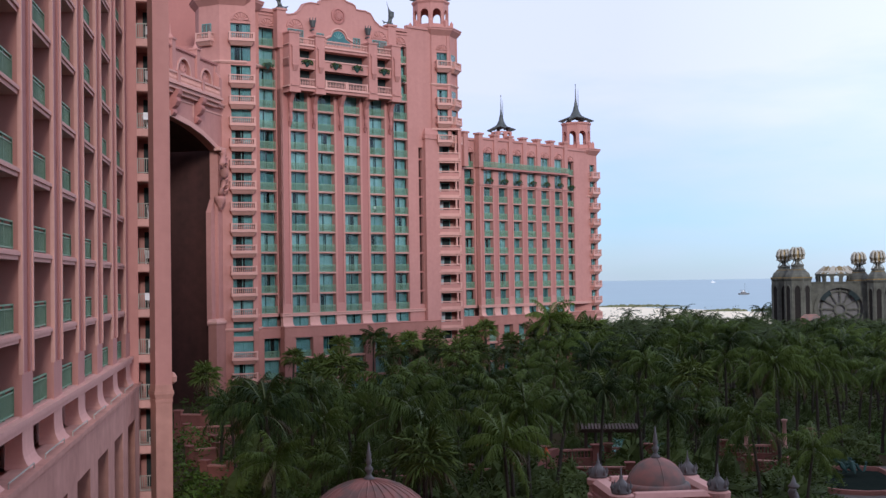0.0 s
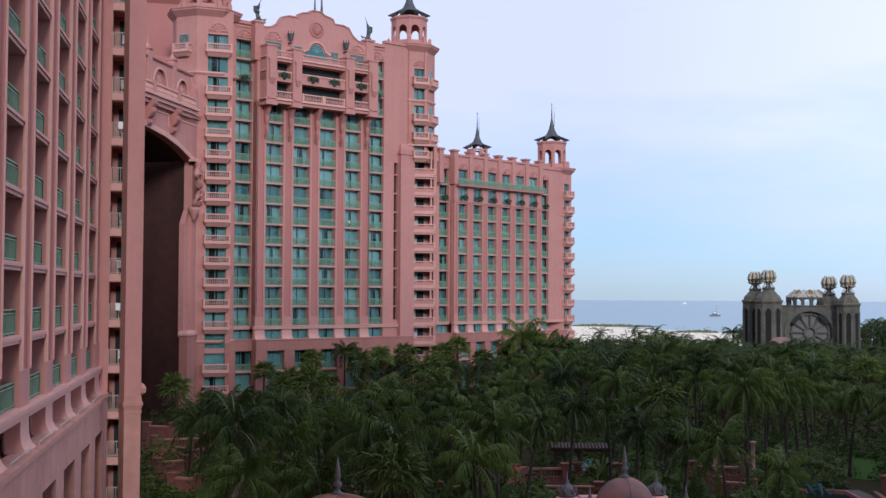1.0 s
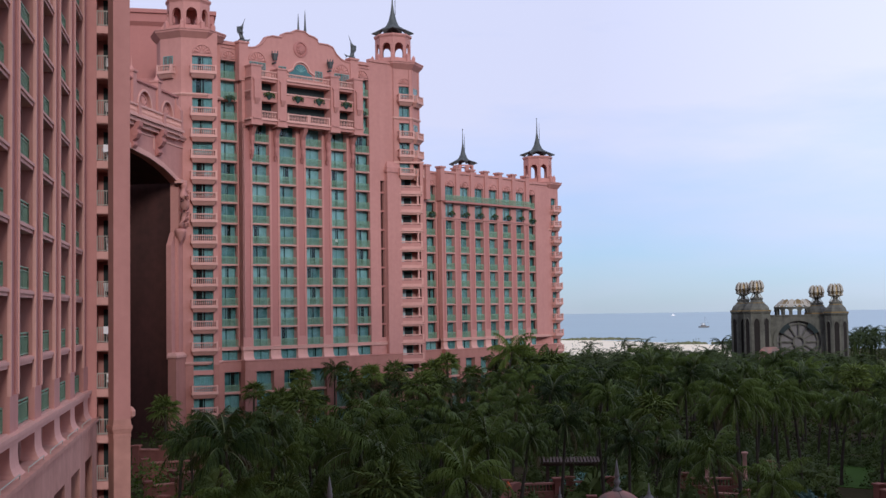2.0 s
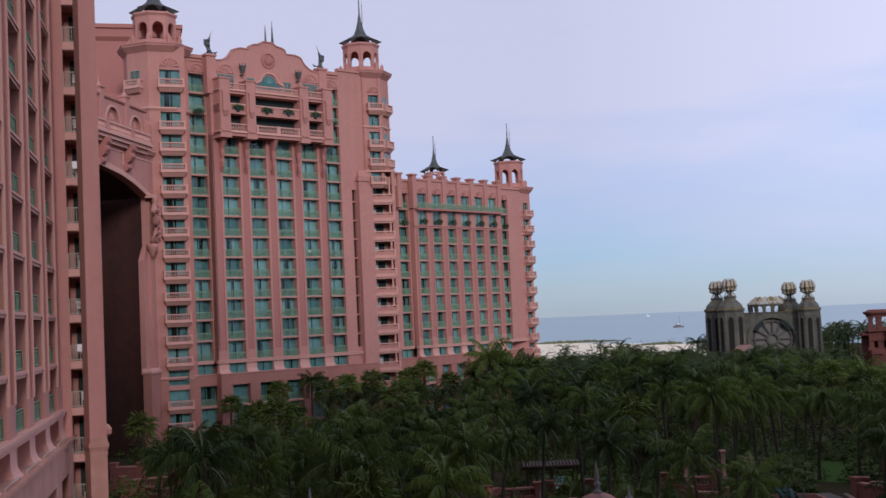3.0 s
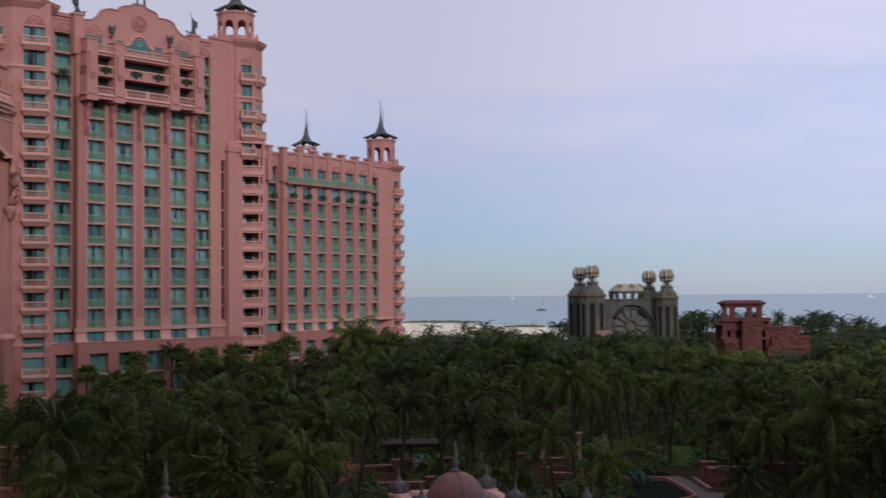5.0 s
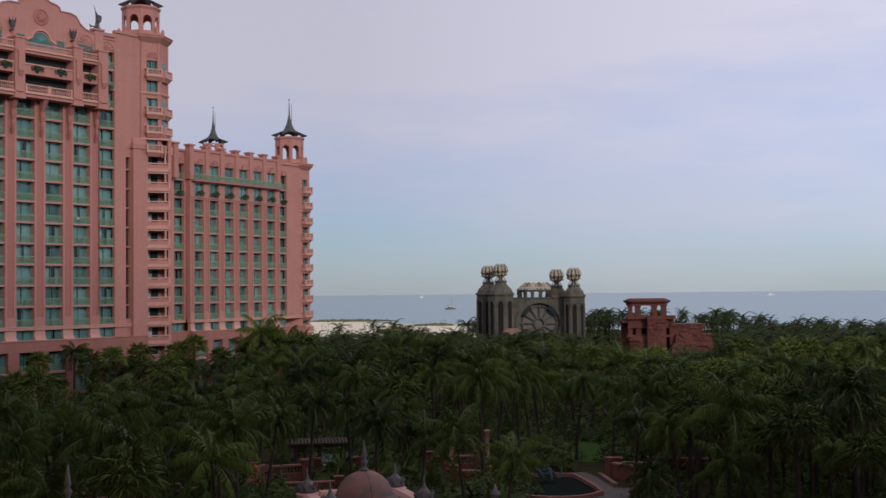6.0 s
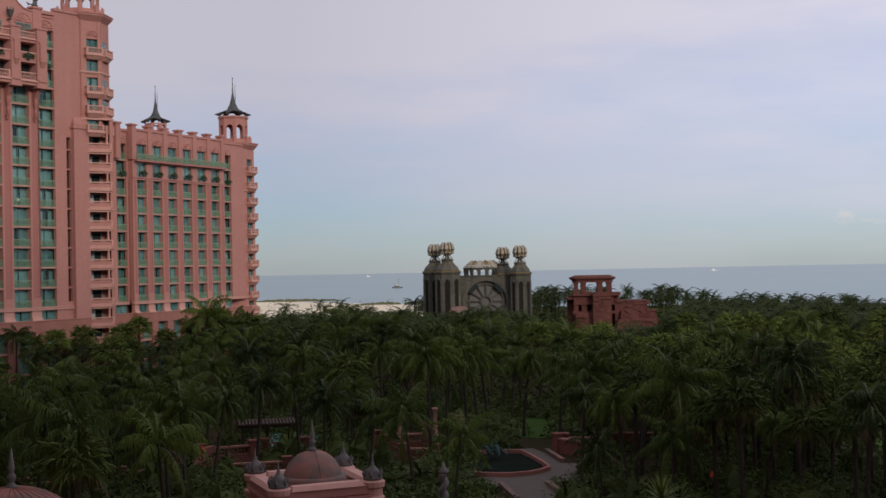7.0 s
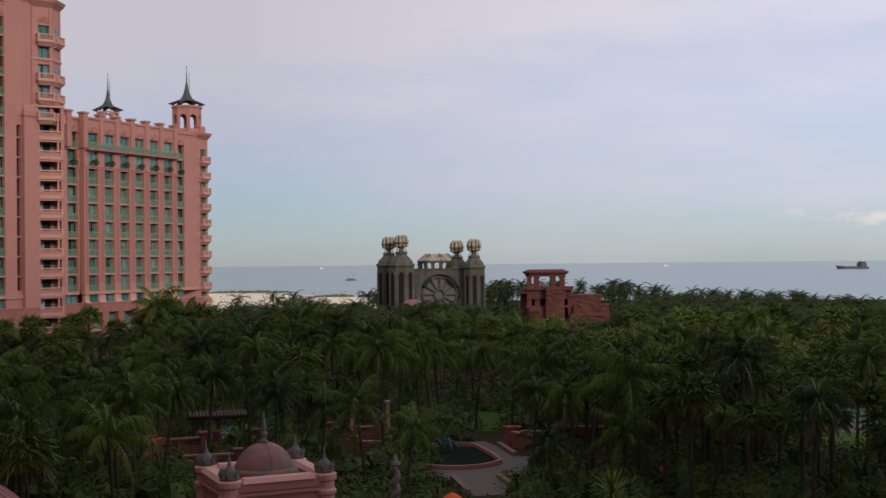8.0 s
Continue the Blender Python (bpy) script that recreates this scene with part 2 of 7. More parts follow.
# ---- geometry ----
class Geo:
    """Collects vertices and faces of one mesh."""

    def __init__(self):
        self.v, self.f = [], []

    def add(self, verts, faces, m=None):
        o = len(self.v)
        self.v += [tuple(m @ Vector(p)) for p in verts] if m else [tuple(p) for p in verts]
        self.f += [tuple(i + o for i in q) for q in faces]
        return self

    def box(self, x0, x1, y0, y1, z0, z1, m=None):
        return self.taper(x0, x1, y0, y1, z0, x0, x1, y0, y1, z1, m)

    def taper(self, x0, x1, y0, y1, z0, a0, a1, b0, b1, z1, m=None):
        return self.add([(x0, y0, z0), (x1, y0, z0), (x1, y1, z0), (x0, y1, z0), (a0, b0, z1), (a1, b0, z1), (a1, b1, z1), (a0, b1, z1)],
                        [(3, 2, 1, 0), (4, 5, 6, 7), (0, 1, 5, 4), (1, 2, 6, 5), (2, 3, 7, 6), (3, 0, 4, 7)], m)

    def prism(self, pts, z0, z1, m=None, pts1=None):
        """A plan outline, counter-clockwise, raised from z0 to z1."""
        n, pts1 = len(pts), pts1 or pts
        vs = [(x, y, z0) for x, y in pts] + [(x, y, z1) for x, y in pts1]
        fs = [tuple(range(n))[::-1], tuple(range(n, 2 * n))] + [(i, (i + 1) % n, n + (i + 1) % n, n + i) for i in range(n)]
        return self.add(vs, fs, m)

    def plate(self, pts, y0, y1, m=None):
        """An upright outline in x and z, counter-clockwise as seen from the front (-y), with thickness from y0 to y1."""
        n = len(pts)
        vs = [(x, y0, z) for x, z in pts] + [(x, y1, z) for x, z in pts]
        fs = [tuple(range(n)), tuple(range(n, 2 * n))[::-1]] + [((i + 1) % n, i, n + i, n + (i + 1) % n) for i in range(n)]
        return self.add(vs, fs, m)

    def lathe(self, prof, n=12, m=None, turn=0.0):
        """A profile of (radius, z), bottom to top, turned round z."""
        vs = [(r * math.cos(turn + 2 * math.pi * k / n), r * math.sin(turn + 2 * math.pi * k / n), z) for r, z in prof for k in range(n)]
        fs = [(j * n + k, j * n + (k + 1) % n, (j + 1) * n + (k + 1) % n, (j + 1) * n + k) for j in range(len(prof) - 1) for k in range(n)]
        fs += [tuple(range(n))[::-1], tuple(range((len(prof) - 1) * n, len(prof) * n))]
        return self.add(vs, fs, m)

    def tube(self, path, radii, n=6, m=None):
        """A tube along a path of points."""
        vs, fs = [], []
        for i, p in enumerate(path):
            a, b = Vector(path[max(i - 1, 0)]), Vector(path[min(i + 1, len(path) - 1)])
            q = (b - a).normalized().to_track_quat("Z", "Y")
            for k in range(n):
                w = 2 * math.pi * k / n
                vs.append(Vector(p) + q @ Vector((radii[i] * math.cos(w), radii[i] * math.sin(w), 0)))
        for j in range(len(path) - 1):
            fs += [(j * n + k, j * n + (k + 1) % n, (j + 1) * n + (k + 1) % n, (j + 1) * n + k) for k in range(n)]
        fs += [tuple(range(n))[::-1], tuple(range((len(path) - 1) * n, len(path) * n))]
        return self.add(vs, fs, m)

    def ring(self, x0, x1, z0, z1, inset, y0, y1):
        """An upright rectangular frame in one piece."""
        o = [(x0, z0), (x1, z0), (x1, z1), (x0, z1)]
        i = [(x0 + inset, z0 + inset), (x1 - inset, z0 + inset), (x1 - inset, z1 - inset), (x0 + inset, z1 - inset)]
        vs = [(x, y, z) for y in (y0, y1) for x, z in o + i]
        fs = []
        for k in range(4):
            n = (k + 1) % 4
            fs += [(k, n, 4 + n, 4 + k), (8 + n, 8 + k, 12 + k, 12 + n), (n, k, 8 + k, 8 + n), (4 + k, 4 + n, 12 + n, 12 + k)]
        return self.add(vs, fs)

    def mesh(self, name, mat, smooth=False):
        me = bpy.data.meshes.new(name)
        me.from_pydata(self.v, [], self.f)
        me.materials.append(mat)
        if smooth:
            me.polygons.foreach_set("use_smooth", [True] * len(me.polygons))
        me.update()
        return me


def put(name, me, parent=None, m=None, label=""):
    """One object on a mesh, under a thing or a part."""
    ob = new(name, me)
    ob.parent = parent
    if m is not None:
        ob.matrix_basis = m
    return tagged(ob, label)


def part(name, geo, mat, parent=None, label="", m=None, smooth=False):
    return put(name, geo.mesh(name, mat, smooth), parent, m, label)


def thing(name, m, label, category, group="", kind=""):
    ob = new(name)
    ob.matrix_basis = m
    ob.empty_display_size = 0.5
    return tagged(ob, label, category, group, kind)


def face_frame(cx, cy, reach, normal, z=0.0):
    """The frame of an upright face: x to the right as seen from outside, y inwards."""
    a = radians(normal)
    return pose(cx + reach * math.cos(a), cy + reach * math.sin(a), z, 0, 0, normal + 90)


def polar(az, dist):
    a = radians(az)
    return dist * math.sin(a), dist * math.cos(a)


STOREY, LEVEL = 3.0, 33.26        # floor levels are LEVEL + whole storeys


def level(k):
    """The k-th floor above the base cornice."""
    return 12.26 + STOREY * k


# windows: sliding doors behind a green rail, with curtains drawn to different widths
def window_meshes(w, h, panes=2, gap=0.0):
    fr, gl, cu, rm = Geo(), Geo(), Geo(), Geo()
    for x in [-w / 2 + 0.04] + [-w / 2 + w * i / panes for i in range(1, panes)] + [w / 2 - 0.04]:
        fr.box(x - 0.04, x + 0.04, -0.04, 0.04, 0, h)
    fr.box(-w / 2, w / 2, -0.035, 0.035, h - 0.08, h).box(-w / 2, w / 2, -0.035, 0.035, 0, 0.08)
    gl.box(-w / 2, w / 2, -0.006, 0.006, 0.05, h - 0.05)
    cuts = [(-w / 2, w / 2)] if not gap else [(-w / 2, -w * gap * 0.7), (w * gap * 0.3, w / 2)] if gap > 0 else [(-w / 2, w * gap * 0.2), (-w * gap * 0.9, w / 2)]
    for a, b in cuts:
        k = max(2, int((b - a) / 0.12))
        zig = [(a + (b - a) * i / k, 0.07 + 0.04 * (i % 2)) for i in range(k + 1)]
        for (x0, y0), (x1, y1) in zip(zig, zig[1:]):
            cu.add([(x0, y0, 0), (x1, y1, 0), (x1, y1, h), (x0, y0, h), (x0, y0 + 0.01, 0), (x1, y1 + 0.01, 0), (x1, y1 + 0.01, h), (x0, y0 + 0.01, h)],
                   [(0, 1, 2, 3), (7, 6, 5, 4)])
    # the room's shade is painted on this near-black wall
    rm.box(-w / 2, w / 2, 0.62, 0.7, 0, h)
    return fr.mesh("window", FRAME), gl.mesh("pane", GLASS), cu.mesh("curtain", CURTAIN), rm.mesh("room_wall", ROOM)


WINDOWS = {}


def window(parent, m, w, h, rng, panes=2, dark=False):
    """A window with its pane and curtain; some curtains stand open."""
    gap = rng.choice([0, 0, 0.06, 0.08, 0.1, -0.07, -0.1, -0.16, 0.14, 0.3, -0.3])
    if dark:
        gap = rng.choice([0, 0.14, 0.28, 0.28, 0.4, 0.45])
    key = (round(w, 2), round(h, 2), panes, gap)
    if key not in WINDOWS:
        WINDOWS[key] = window_meshes(*key)
    fr, gl, cu, rm = WINDOWS[key]
    ob = put("window", fr, parent, m)
    put("pane", gl, ob)
    put("curtain", cu, ob)
    if gap:
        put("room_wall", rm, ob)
    return ob


RAILS = {}


def lattice(xs, zs, solid, half):
    """An upright openwork plate in one piece; solid(i, k) tells which cells of the grid are filled."""
    g, at = Geo(), {}

    def v(i, k, y):
        if (i, k, y) not in at:
            at[i, k, y] = len(g.v)
            g.v.append((xs[i], y * half, zs[k]))
        return at[i, k, y]

    nx, nz = len(xs) - 1, len(zs) - 1
    full = {(i, k) for i in range(nx) for k in range(nz) if solid(i, k)}
    for i, k in full:
        g.f.append((v(i, k, -1), v(i + 1, k, -1), v(i + 1, k + 1, -1), v(i, k + 1, -1)))
        g.f.append((v(i, k, 1), v(i, k + 1, 1), v(i + 1, k + 1, 1), v(i + 1, k, 1)))
        for di, dk, a, b in ((-1, 0, (i, k + 1), (i, k)), (1, 0, (i + 1, k), (i + 1, k + 1)), (0, -1, (i, k), (i + 1, k)), (0, 1, (i + 1, k + 1), (i, k + 1))):
            if (i + di, k + dk) not in full:
                g.f.append((v(*a, -1), v(*a, 1), v(*b, 1), v(*b, -1)))
    return g


def railing(parent, m, w, h=1.0, step=0.13):
    """A green metal rail with upright bars."""
    key = (round(w, 2), h, step)
    if key not in RAILS:
        n = max(2, int(w / step))
        xs, bars = [], set()
        for i in range(n + 1):
            c = -w / 2 + 0.024 + (w - 0.048) * i / n
            bars.add(len(xs))
            xs += [c - 0.023, c + 0.023]
        zs = [0.05, 0.1, h - 0.08, h]
        RAILS[key] = lattice(xs, zs, lambda i, k: k != 1 or i in bars, 0.02).mesh("railing", RAIL)
    return put("railing", RAILS[key], parent, m)


def baluster(g, x, y, z, h, s=0.075):
    g.lathe([(s * 0.9, z), (s * 0.55, z + h * 0.12), (s * 1.15, z + h * 0.36), (s * 0.5, z + h * 0.75), (s * 0.85, z + h)], 6, Matrix.Translation((x, y, 0)))


def balustrade_geo(w, h=1.0, ends=True):
    g = Geo()
    g.box(-w / 2, w / 2, -0.13, 0.13, h - 0.16, h).box(-w / 2, w / 2, -0.12, 0.12, 0, 0.14)
    n = max(2, int(w / 0.27))
    for i in range(n):
        baluster(g, -w / 2 + w * (i + 0.5) / n, 0, 0.12, h - 0.26)
    if ends:
        g.box(-w / 2 - 0.02, -w / 2 + 0.24, -0.16, 0.16, 0, h + 0.05).box(w / 2 - 0.24, w / 2 + 0.02, -0.16, 0.16, 0, h + 0.05)
    return g


BALCONIES = {}


def balcony(parent, m, w, d, h=1.0, mat=None):
    """A corbelled balcony with a balustrade on three sides; it hangs on a wall at y = 0."""
    key = (round(w, 2), round(d, 2), h)
    if key not in BALCONIES:
        g = Geo()
        g.box(-w / 2, w / 2, -d, 0.15, -0.28, 0.0)
        g.taper(-w / 2 + 0.35, w / 2 - 0.35, -d * 0.45, 0.15, -0.85, -w / 2 + 0.1, w / 2 - 0.1, -d + 0.08, 0.15, -0.28)
        side = Geo()
        k = max(1, int(d / 0.27))
        side.box(-0.12, 0.12, -d + 0.1, 0.05, h - 0.16, h).box(-0.11, 0.11, -d + 0.1, 0.05, 0, 0.14)
        for i in range(k):
            baluster(side, 0, -d + 0.1 + (d - 0.1) * (i + 0.5) / k, 0.12, h - 0.26)
        BALCONIES[key] = g.mesh("balcony", PALE), balustrade_geo(w - 0.1, h).mesh("balustrade", PALE), side.mesh("balustrade", PALE)
    slab, front, side = BALCONIES[key]
    ob = put("balcony", slab, parent, m)
    put("balustrade", front, ob, pose(0, -d + 0.17, 0))
    for s in (-1, 1):
        put("balustrade", side, ob, pose(s * (w / 2 - 0.17), 0, 0))
    return ob


def arc(cx, cz, rx, rz, a0, a1, n):
    return [(cx + rx * math.cos(radians(a0 + (a1 - a0) * i / n)), cz + rz * math.sin(radians(a0 + (a1 - a0) * i / n))) for i in range(n + 1)]


def fan_relief(parent, m, w):
    """A half-round shell of raised rays over a window."""
    g = Geo()
    r = w / 2
    n, vs = 28, []
    rings = ((0.0, -0.02, 0.0), (0.3, -0.10, 0.0), (0.33, -0.03, 0.12), (0.8, -0.03, 0.12), (0.84, -0.03, 0.0), (0.86, -0.15, 0.0), (1.0, -0.15, 0.0), (1.01, 0.05, 0.0))
    for q, y, ridge in rings:
        for i in range(n + 1):
            a = math.pi * i / n
            vs.append((r * q * math.cos(a), y - ridge * (i % 4 in (1, 2)), r * 0.96 * q * math.sin(a)))
    k = n + 1
    g.add(vs, [(j * k + i, (j + 1) * k + i, (j + 1) * k + i + 1, j * k + i + 1) for j in range(len(rings) - 1) for i in range(n)])
    return part("fan_relief", g, PINK, parent, "raised half-round shell", m)


def flared_pier(g, x0, x1, y0, z_top, z_bottom, reach):
    """The foot of a pier that sweeps out to a ledge."""
    n = 8
    vs, fs = [], []
    for i in range(n + 1):
        a = 1 - i / n
        z, y, e = z_top + (z_bottom - z_top) * a, y0 - reach * a ** 6, 0.16 * a ** 6
        vs += [(x0 - e, y, z), (x1 + e, y, z), (x1 + e, y0 + 0.6, z), (x0 - e, y0 + 0.6, z)]
    for i in range(n):
        fs += [(4 * i + k, 4 * i + (k + 1) % 4, 4 * i + 4 + (k + 1) % 4, 4 * i + 4 + k) for k in range(4)]
    g.add(vs, fs + [(3, 2, 1, 0), (4 * n, 4 * n + 1, 4 * n + 2, 4 * n + 3)])


# ---- ground, beach and sea ----
def terrain():
    g = Geo()
    n, rings = 96, [(0, 0), (60, 0), (150, 0), (300, 0), (420, -0.4), (520, -1.2)]
    vs, fs = [(0, 0, 0)], []
    for r, z in rings[1:]:
        for k in range(n):
            a = 2 * math.pi * k / n
            vs.append((r * math.sin(a), r * math.cos(a), z))
    # the shore: a sandy cape far off behind the hotel, nearer along the garden
    for drop in (0, 1):
        for k in range(n):
            az = 360 * k / n
            cape = math.exp(-((az - 6) / 7.5) ** 2)
            r = (560 + 240 * cape) + 60 * drop + 12 * math.sin(k * 1.7)
            z = -2.2 if not drop else -4.5
            vs.append((r * math.sin(radians(az)), r * math.cos(radians(az)), z))
    total = len(rings) - 1 + 2
    fs += [(0, 1 + (k + 1) % n, 1 + k) for k in range(n)]
    for j in range(total - 1):
        fs += [(1 + j * n + k, 1 + j * n + (k + 1) % n, 1 + (j + 1) * n + (k + 1) % n, 1 + (j + 1) * n + k) for k in range(n)]
    g.add(vs, fs)
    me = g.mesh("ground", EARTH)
    me.materials.append(SAND)
    for p in me.polygons:
        az = math.degrees(math.atan2(p.center.x, p.center.y))
        if math.hypot(p.center.x, p.center.y) > 420 and -8 < az < 17:
            p.material_index = 1
    ob = put("ground", me)
    tagged(ob, "dark planted garden soil running out to a pale sandy beach", "ground", kind="structure")
    s = Geo()
    s.lathe([(4900, -3.4), (4900, -3.0)], 128)
    tagged(part("sea", s, SEA), "calm pale blue-grey sea reaching the horizon", "sea", kind="structure")


terrain()


def dune(az, dist, length, wide, tall, turn):
    g = Geo()
    rng = random.Random(int(az * 100))
    for i in range(int(length * wide / 6)):
        x, y = rng.uniform(-length / 2, length / 2), rng.gauss(0, wide / 4)
        h = tall * rng.uniform(0.4, 1.0) * (1 - (2 * x / length) ** 2)
        r = rng.uniform(1.0, 2.6)
        g.lathe([(r, -0.3), (r * 0.85, h * 0.6), (r * 0.2, h)], 5, Matrix.Translation((x, y, 0)))
    x, y = polar(az, dist)
    ob = part("dune_scrub", g, SCRUB, None, "", pose(x, y, -1.9, 0, 0, turn))
    tagged(ob, "low dark green scrub along the sandy cape", "scrub", kind="stuff")


dune(9.0, 748, 62, 10, 1.6, -8)
dune(6.0, 762, 40, 8, 1.2, -5)
dune(14.0, 640, 50, 6, 1.6, -14)
dune(11.0, 600, 14, 3, 1.8, -8)


# ---- the hotel ----
def local(ob, m):
    return ob.matrix_basis.inverted() @ m


def pier(parent, x0, x1, y, z0, z1, deep=1.0, strip=0.34, foot=True):
    """A facade pier: two raised edges with a darker sunk panel between, over a flared foot."""
    g = Geo()
    g.box(x0, x0 + strip, y, y + deep, z0 + 1.4, z1).box(x1 - strip, x1, y, y + deep, z0 + 1.4, z1)
    g.box(x0, x1, y - 0.003, y + deep, z0, z0 + 1.4).box(x0 + strip, x1 - strip, y, y + deep, z1 - 0.5, z1)
    ob = part("pier", g, PINK, parent)
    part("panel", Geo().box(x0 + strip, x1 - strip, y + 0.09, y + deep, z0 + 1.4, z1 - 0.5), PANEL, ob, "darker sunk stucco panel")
    if foot:
        f = Geo()
        flared_pier(f, x0, x1, y, z0 - 0.35, z0 - 2.0, 0.75)
        part("pier_foot", f, PALE, ob, "pale sweeping foot")
    return ob


SILLS = {}


def sill(parent, x, y, z, w, deep, tall=0.34):
    key = (round(w, 2), deep, tall)
    if key not in SILLS:
        SILLS[key] = Geo().box(-w / 2, w / 2, 0, deep, -tall, 0).box(-w / 2, w / 2, -0.07, 0.12, -0.12, -0.003).mesh("sill", PALE)
    return put("sill", SILLS[key], parent, pose(x, y, z))


def bay(parent, x, y, w, floors, rng, rail=True, deep=1.15, set_in=0.98):
    """A column of windows between two piers, one to a floor, each with a slab edge and a rail."""
    for k in floors:
        z = level(k)
        sill(parent, x, y + 0.12, z, w, deep, 0.24)
        win = window(parent, pose(x, y + set_in, z), w, STOREY - 0.24, rng)
        if rail:
            railing(win, pose(0, -set_in + 0.2, 0), w, 1.08)


def base_storey(parent, x0, x1, y, cols, w, rng):
    """The base below the cornice: a low row of windows between flared feet, a plain band and tall openings down to the ground."""
    g = Geo()
    g.box(x0, x1, y - 0.85, y + 0.5, 8.75, 10.26)
    g.taper(x0, x1, y - 0.95, y + 0.5, 10.26, x0, x1, y - 0.75, y + 0.5, 10.4)
    edges = [x0] + [v for c in cols for v in (c - w / 2, c + w / 2)] + [x1]
    for a, b in zip(edges[0::2], edges[1::2]):
        if b - a > 0.05:
            part("base_pier", Geo().box(a, b, y - 0.8, y + 0.5, -0.2, 8.75), BASE, parent)
    part("base_wall", g, BASE, parent, "weathered darker base wall")
    c = Geo()
    c.box(x0, x1, y - 0.22, y + 0.4, level(0) - 0.42, level(0) - 0.05)
    c.box(x0, x1, y - 0.32, y + 0.35, level(0) - 0.05, level(0) + 0.06)
    part("cornice", c, PALE, parent)
    for x in cols:
        window(parent, pose(x, y + 0.45, 10.4), w, 1.44, rng)
        for z, h in ((5.9, 2.8), (2.7, 2.8), (0.0, 2.4)):
            win = window(parent, pose(x, y + 0.1, z), w, h, rng)
            sill(win, 0, -0.7, -0.003, w, 0.9, 0.3)
            railing(win, pose(0, -0.35, 0), w, 0.95)


def octagon(r, turn):
    return [(r * math.cos(radians(turn + 22.5 + 45 * k)), r * math.sin(radians(turn + 22.5 + 45 * k))) for k in range(8)]


def ring_wall(g, r, turn, z0, z1, thick=0.4, skip=()):
    """The eight slabs of an octagonal wall; r is the reach to the corners."""
    out, inn = octagon(r, turn), octagon(r - thick / math.cos(radians(22.5)), turn)
    runs, k = [], (max(skip) + 1 if skip else 0)
    line = [i % 8 for i in range(k, k + 8)]
    for i in line:
        if i in skip:
            runs.append([])
        else:
            if not runs:
                runs.append([])
            runs[-1].append(i)
    for run in runs:
        if run:
            a = [out[run[0] - 1]] + [out[i] for i in run]
            b = [inn[run[0] - 1]] + [inn[i] for i in run]
            n = len(a)
            vs = [(x, y, z) for z in (z0, z1) for x, y in a + b]
            fs = []
            for i in range(n - 1):
                fs += [(i, i + 1, 2 * n + i + 1, 2 * n + i), (n + i + 1, n + i, 3 * n + i, 3 * n + i + 1), (2 * n + i, 2 * n + i + 1, 3 * n + i + 1, 3 * n + i), (i + 1, i, n + i, n + i + 1)]
            fs += [(0, 2 * n, 3 * n, n), (n - 1, 2 * n - 1, 4 * n - 1, 3 * n - 1)]
            g.add(vs, fs)


def pagoda_roof(parent, m, r, tall):
    """A dark concave roof with six thin upturned horns, open arched eaves between them and a long spire beside a thinner needle."""
    horn = [(1.10, 0.065), (0.80, 0.028), (0.58, 0.075), (0.38, 0.17), (0.20, 0.32), (0.105, 0.47), (0.04, 0.64), (0.012, 1.0)]
    mid = [(0.56, 0.145), (0.54, 0.158), (0.45, 0.175), (0.32, 0.22), (0.185, 0.33), (0.10, 0.47), (0.04, 0.64), (0.012, 1.0)]
    n, vs = 24, []
    for (hq, hz), (mq, mz) in zip(horn, mid):
        for k in range(n):
            e = (1.0, 0.22, 0.0, 0.22)[k % 4]
            q, z = mq + (hq - mq) * e, mz + (hz - mz) * e
            a = radians(15 * k)
            vs.append((r * q * math.cos(a), r * q * math.sin(a), tall * z))
    fs = [(j * n + k, j * n + (k + 1) % n, (j + 1) * n + (k + 1) % n, (j + 1) * n + k) for j in range(len(horn) - 1) for k in range(n)]
    inner = len(vs)
    vs += [(x * 0.96, y * 0.96, z - 0.13) for x, y, z in vs[:2 * n]]
    fs += [(inner + (k + 1) % n, inner + k, inner + n + k, inner + n + (k + 1) % n) for k in range(n)]
    fs += [((k + 1) % n, k, inner + k, inner + (k + 1) % n) for k in range(n)]
    roof = part("roof", Geo().add(vs, fs), BRONZE, parent, "dark horned bronze roof with a needle spire", m)
    part("finial", Geo().lathe([(0.05, 0), (0.12, 0.15), (0.05, 0.3)], 6), BRONZE, roof, m=pose(0, 0, tall * 0.985))
    part("needle", Geo().lathe([(0.06, tall * 0.42), (0.05, tall * 0.7), (0.015, tall * 0.9)], 5), BRONZE, roof, m=pose(r * 0.14, -r * 0.05, 0))
    return roof


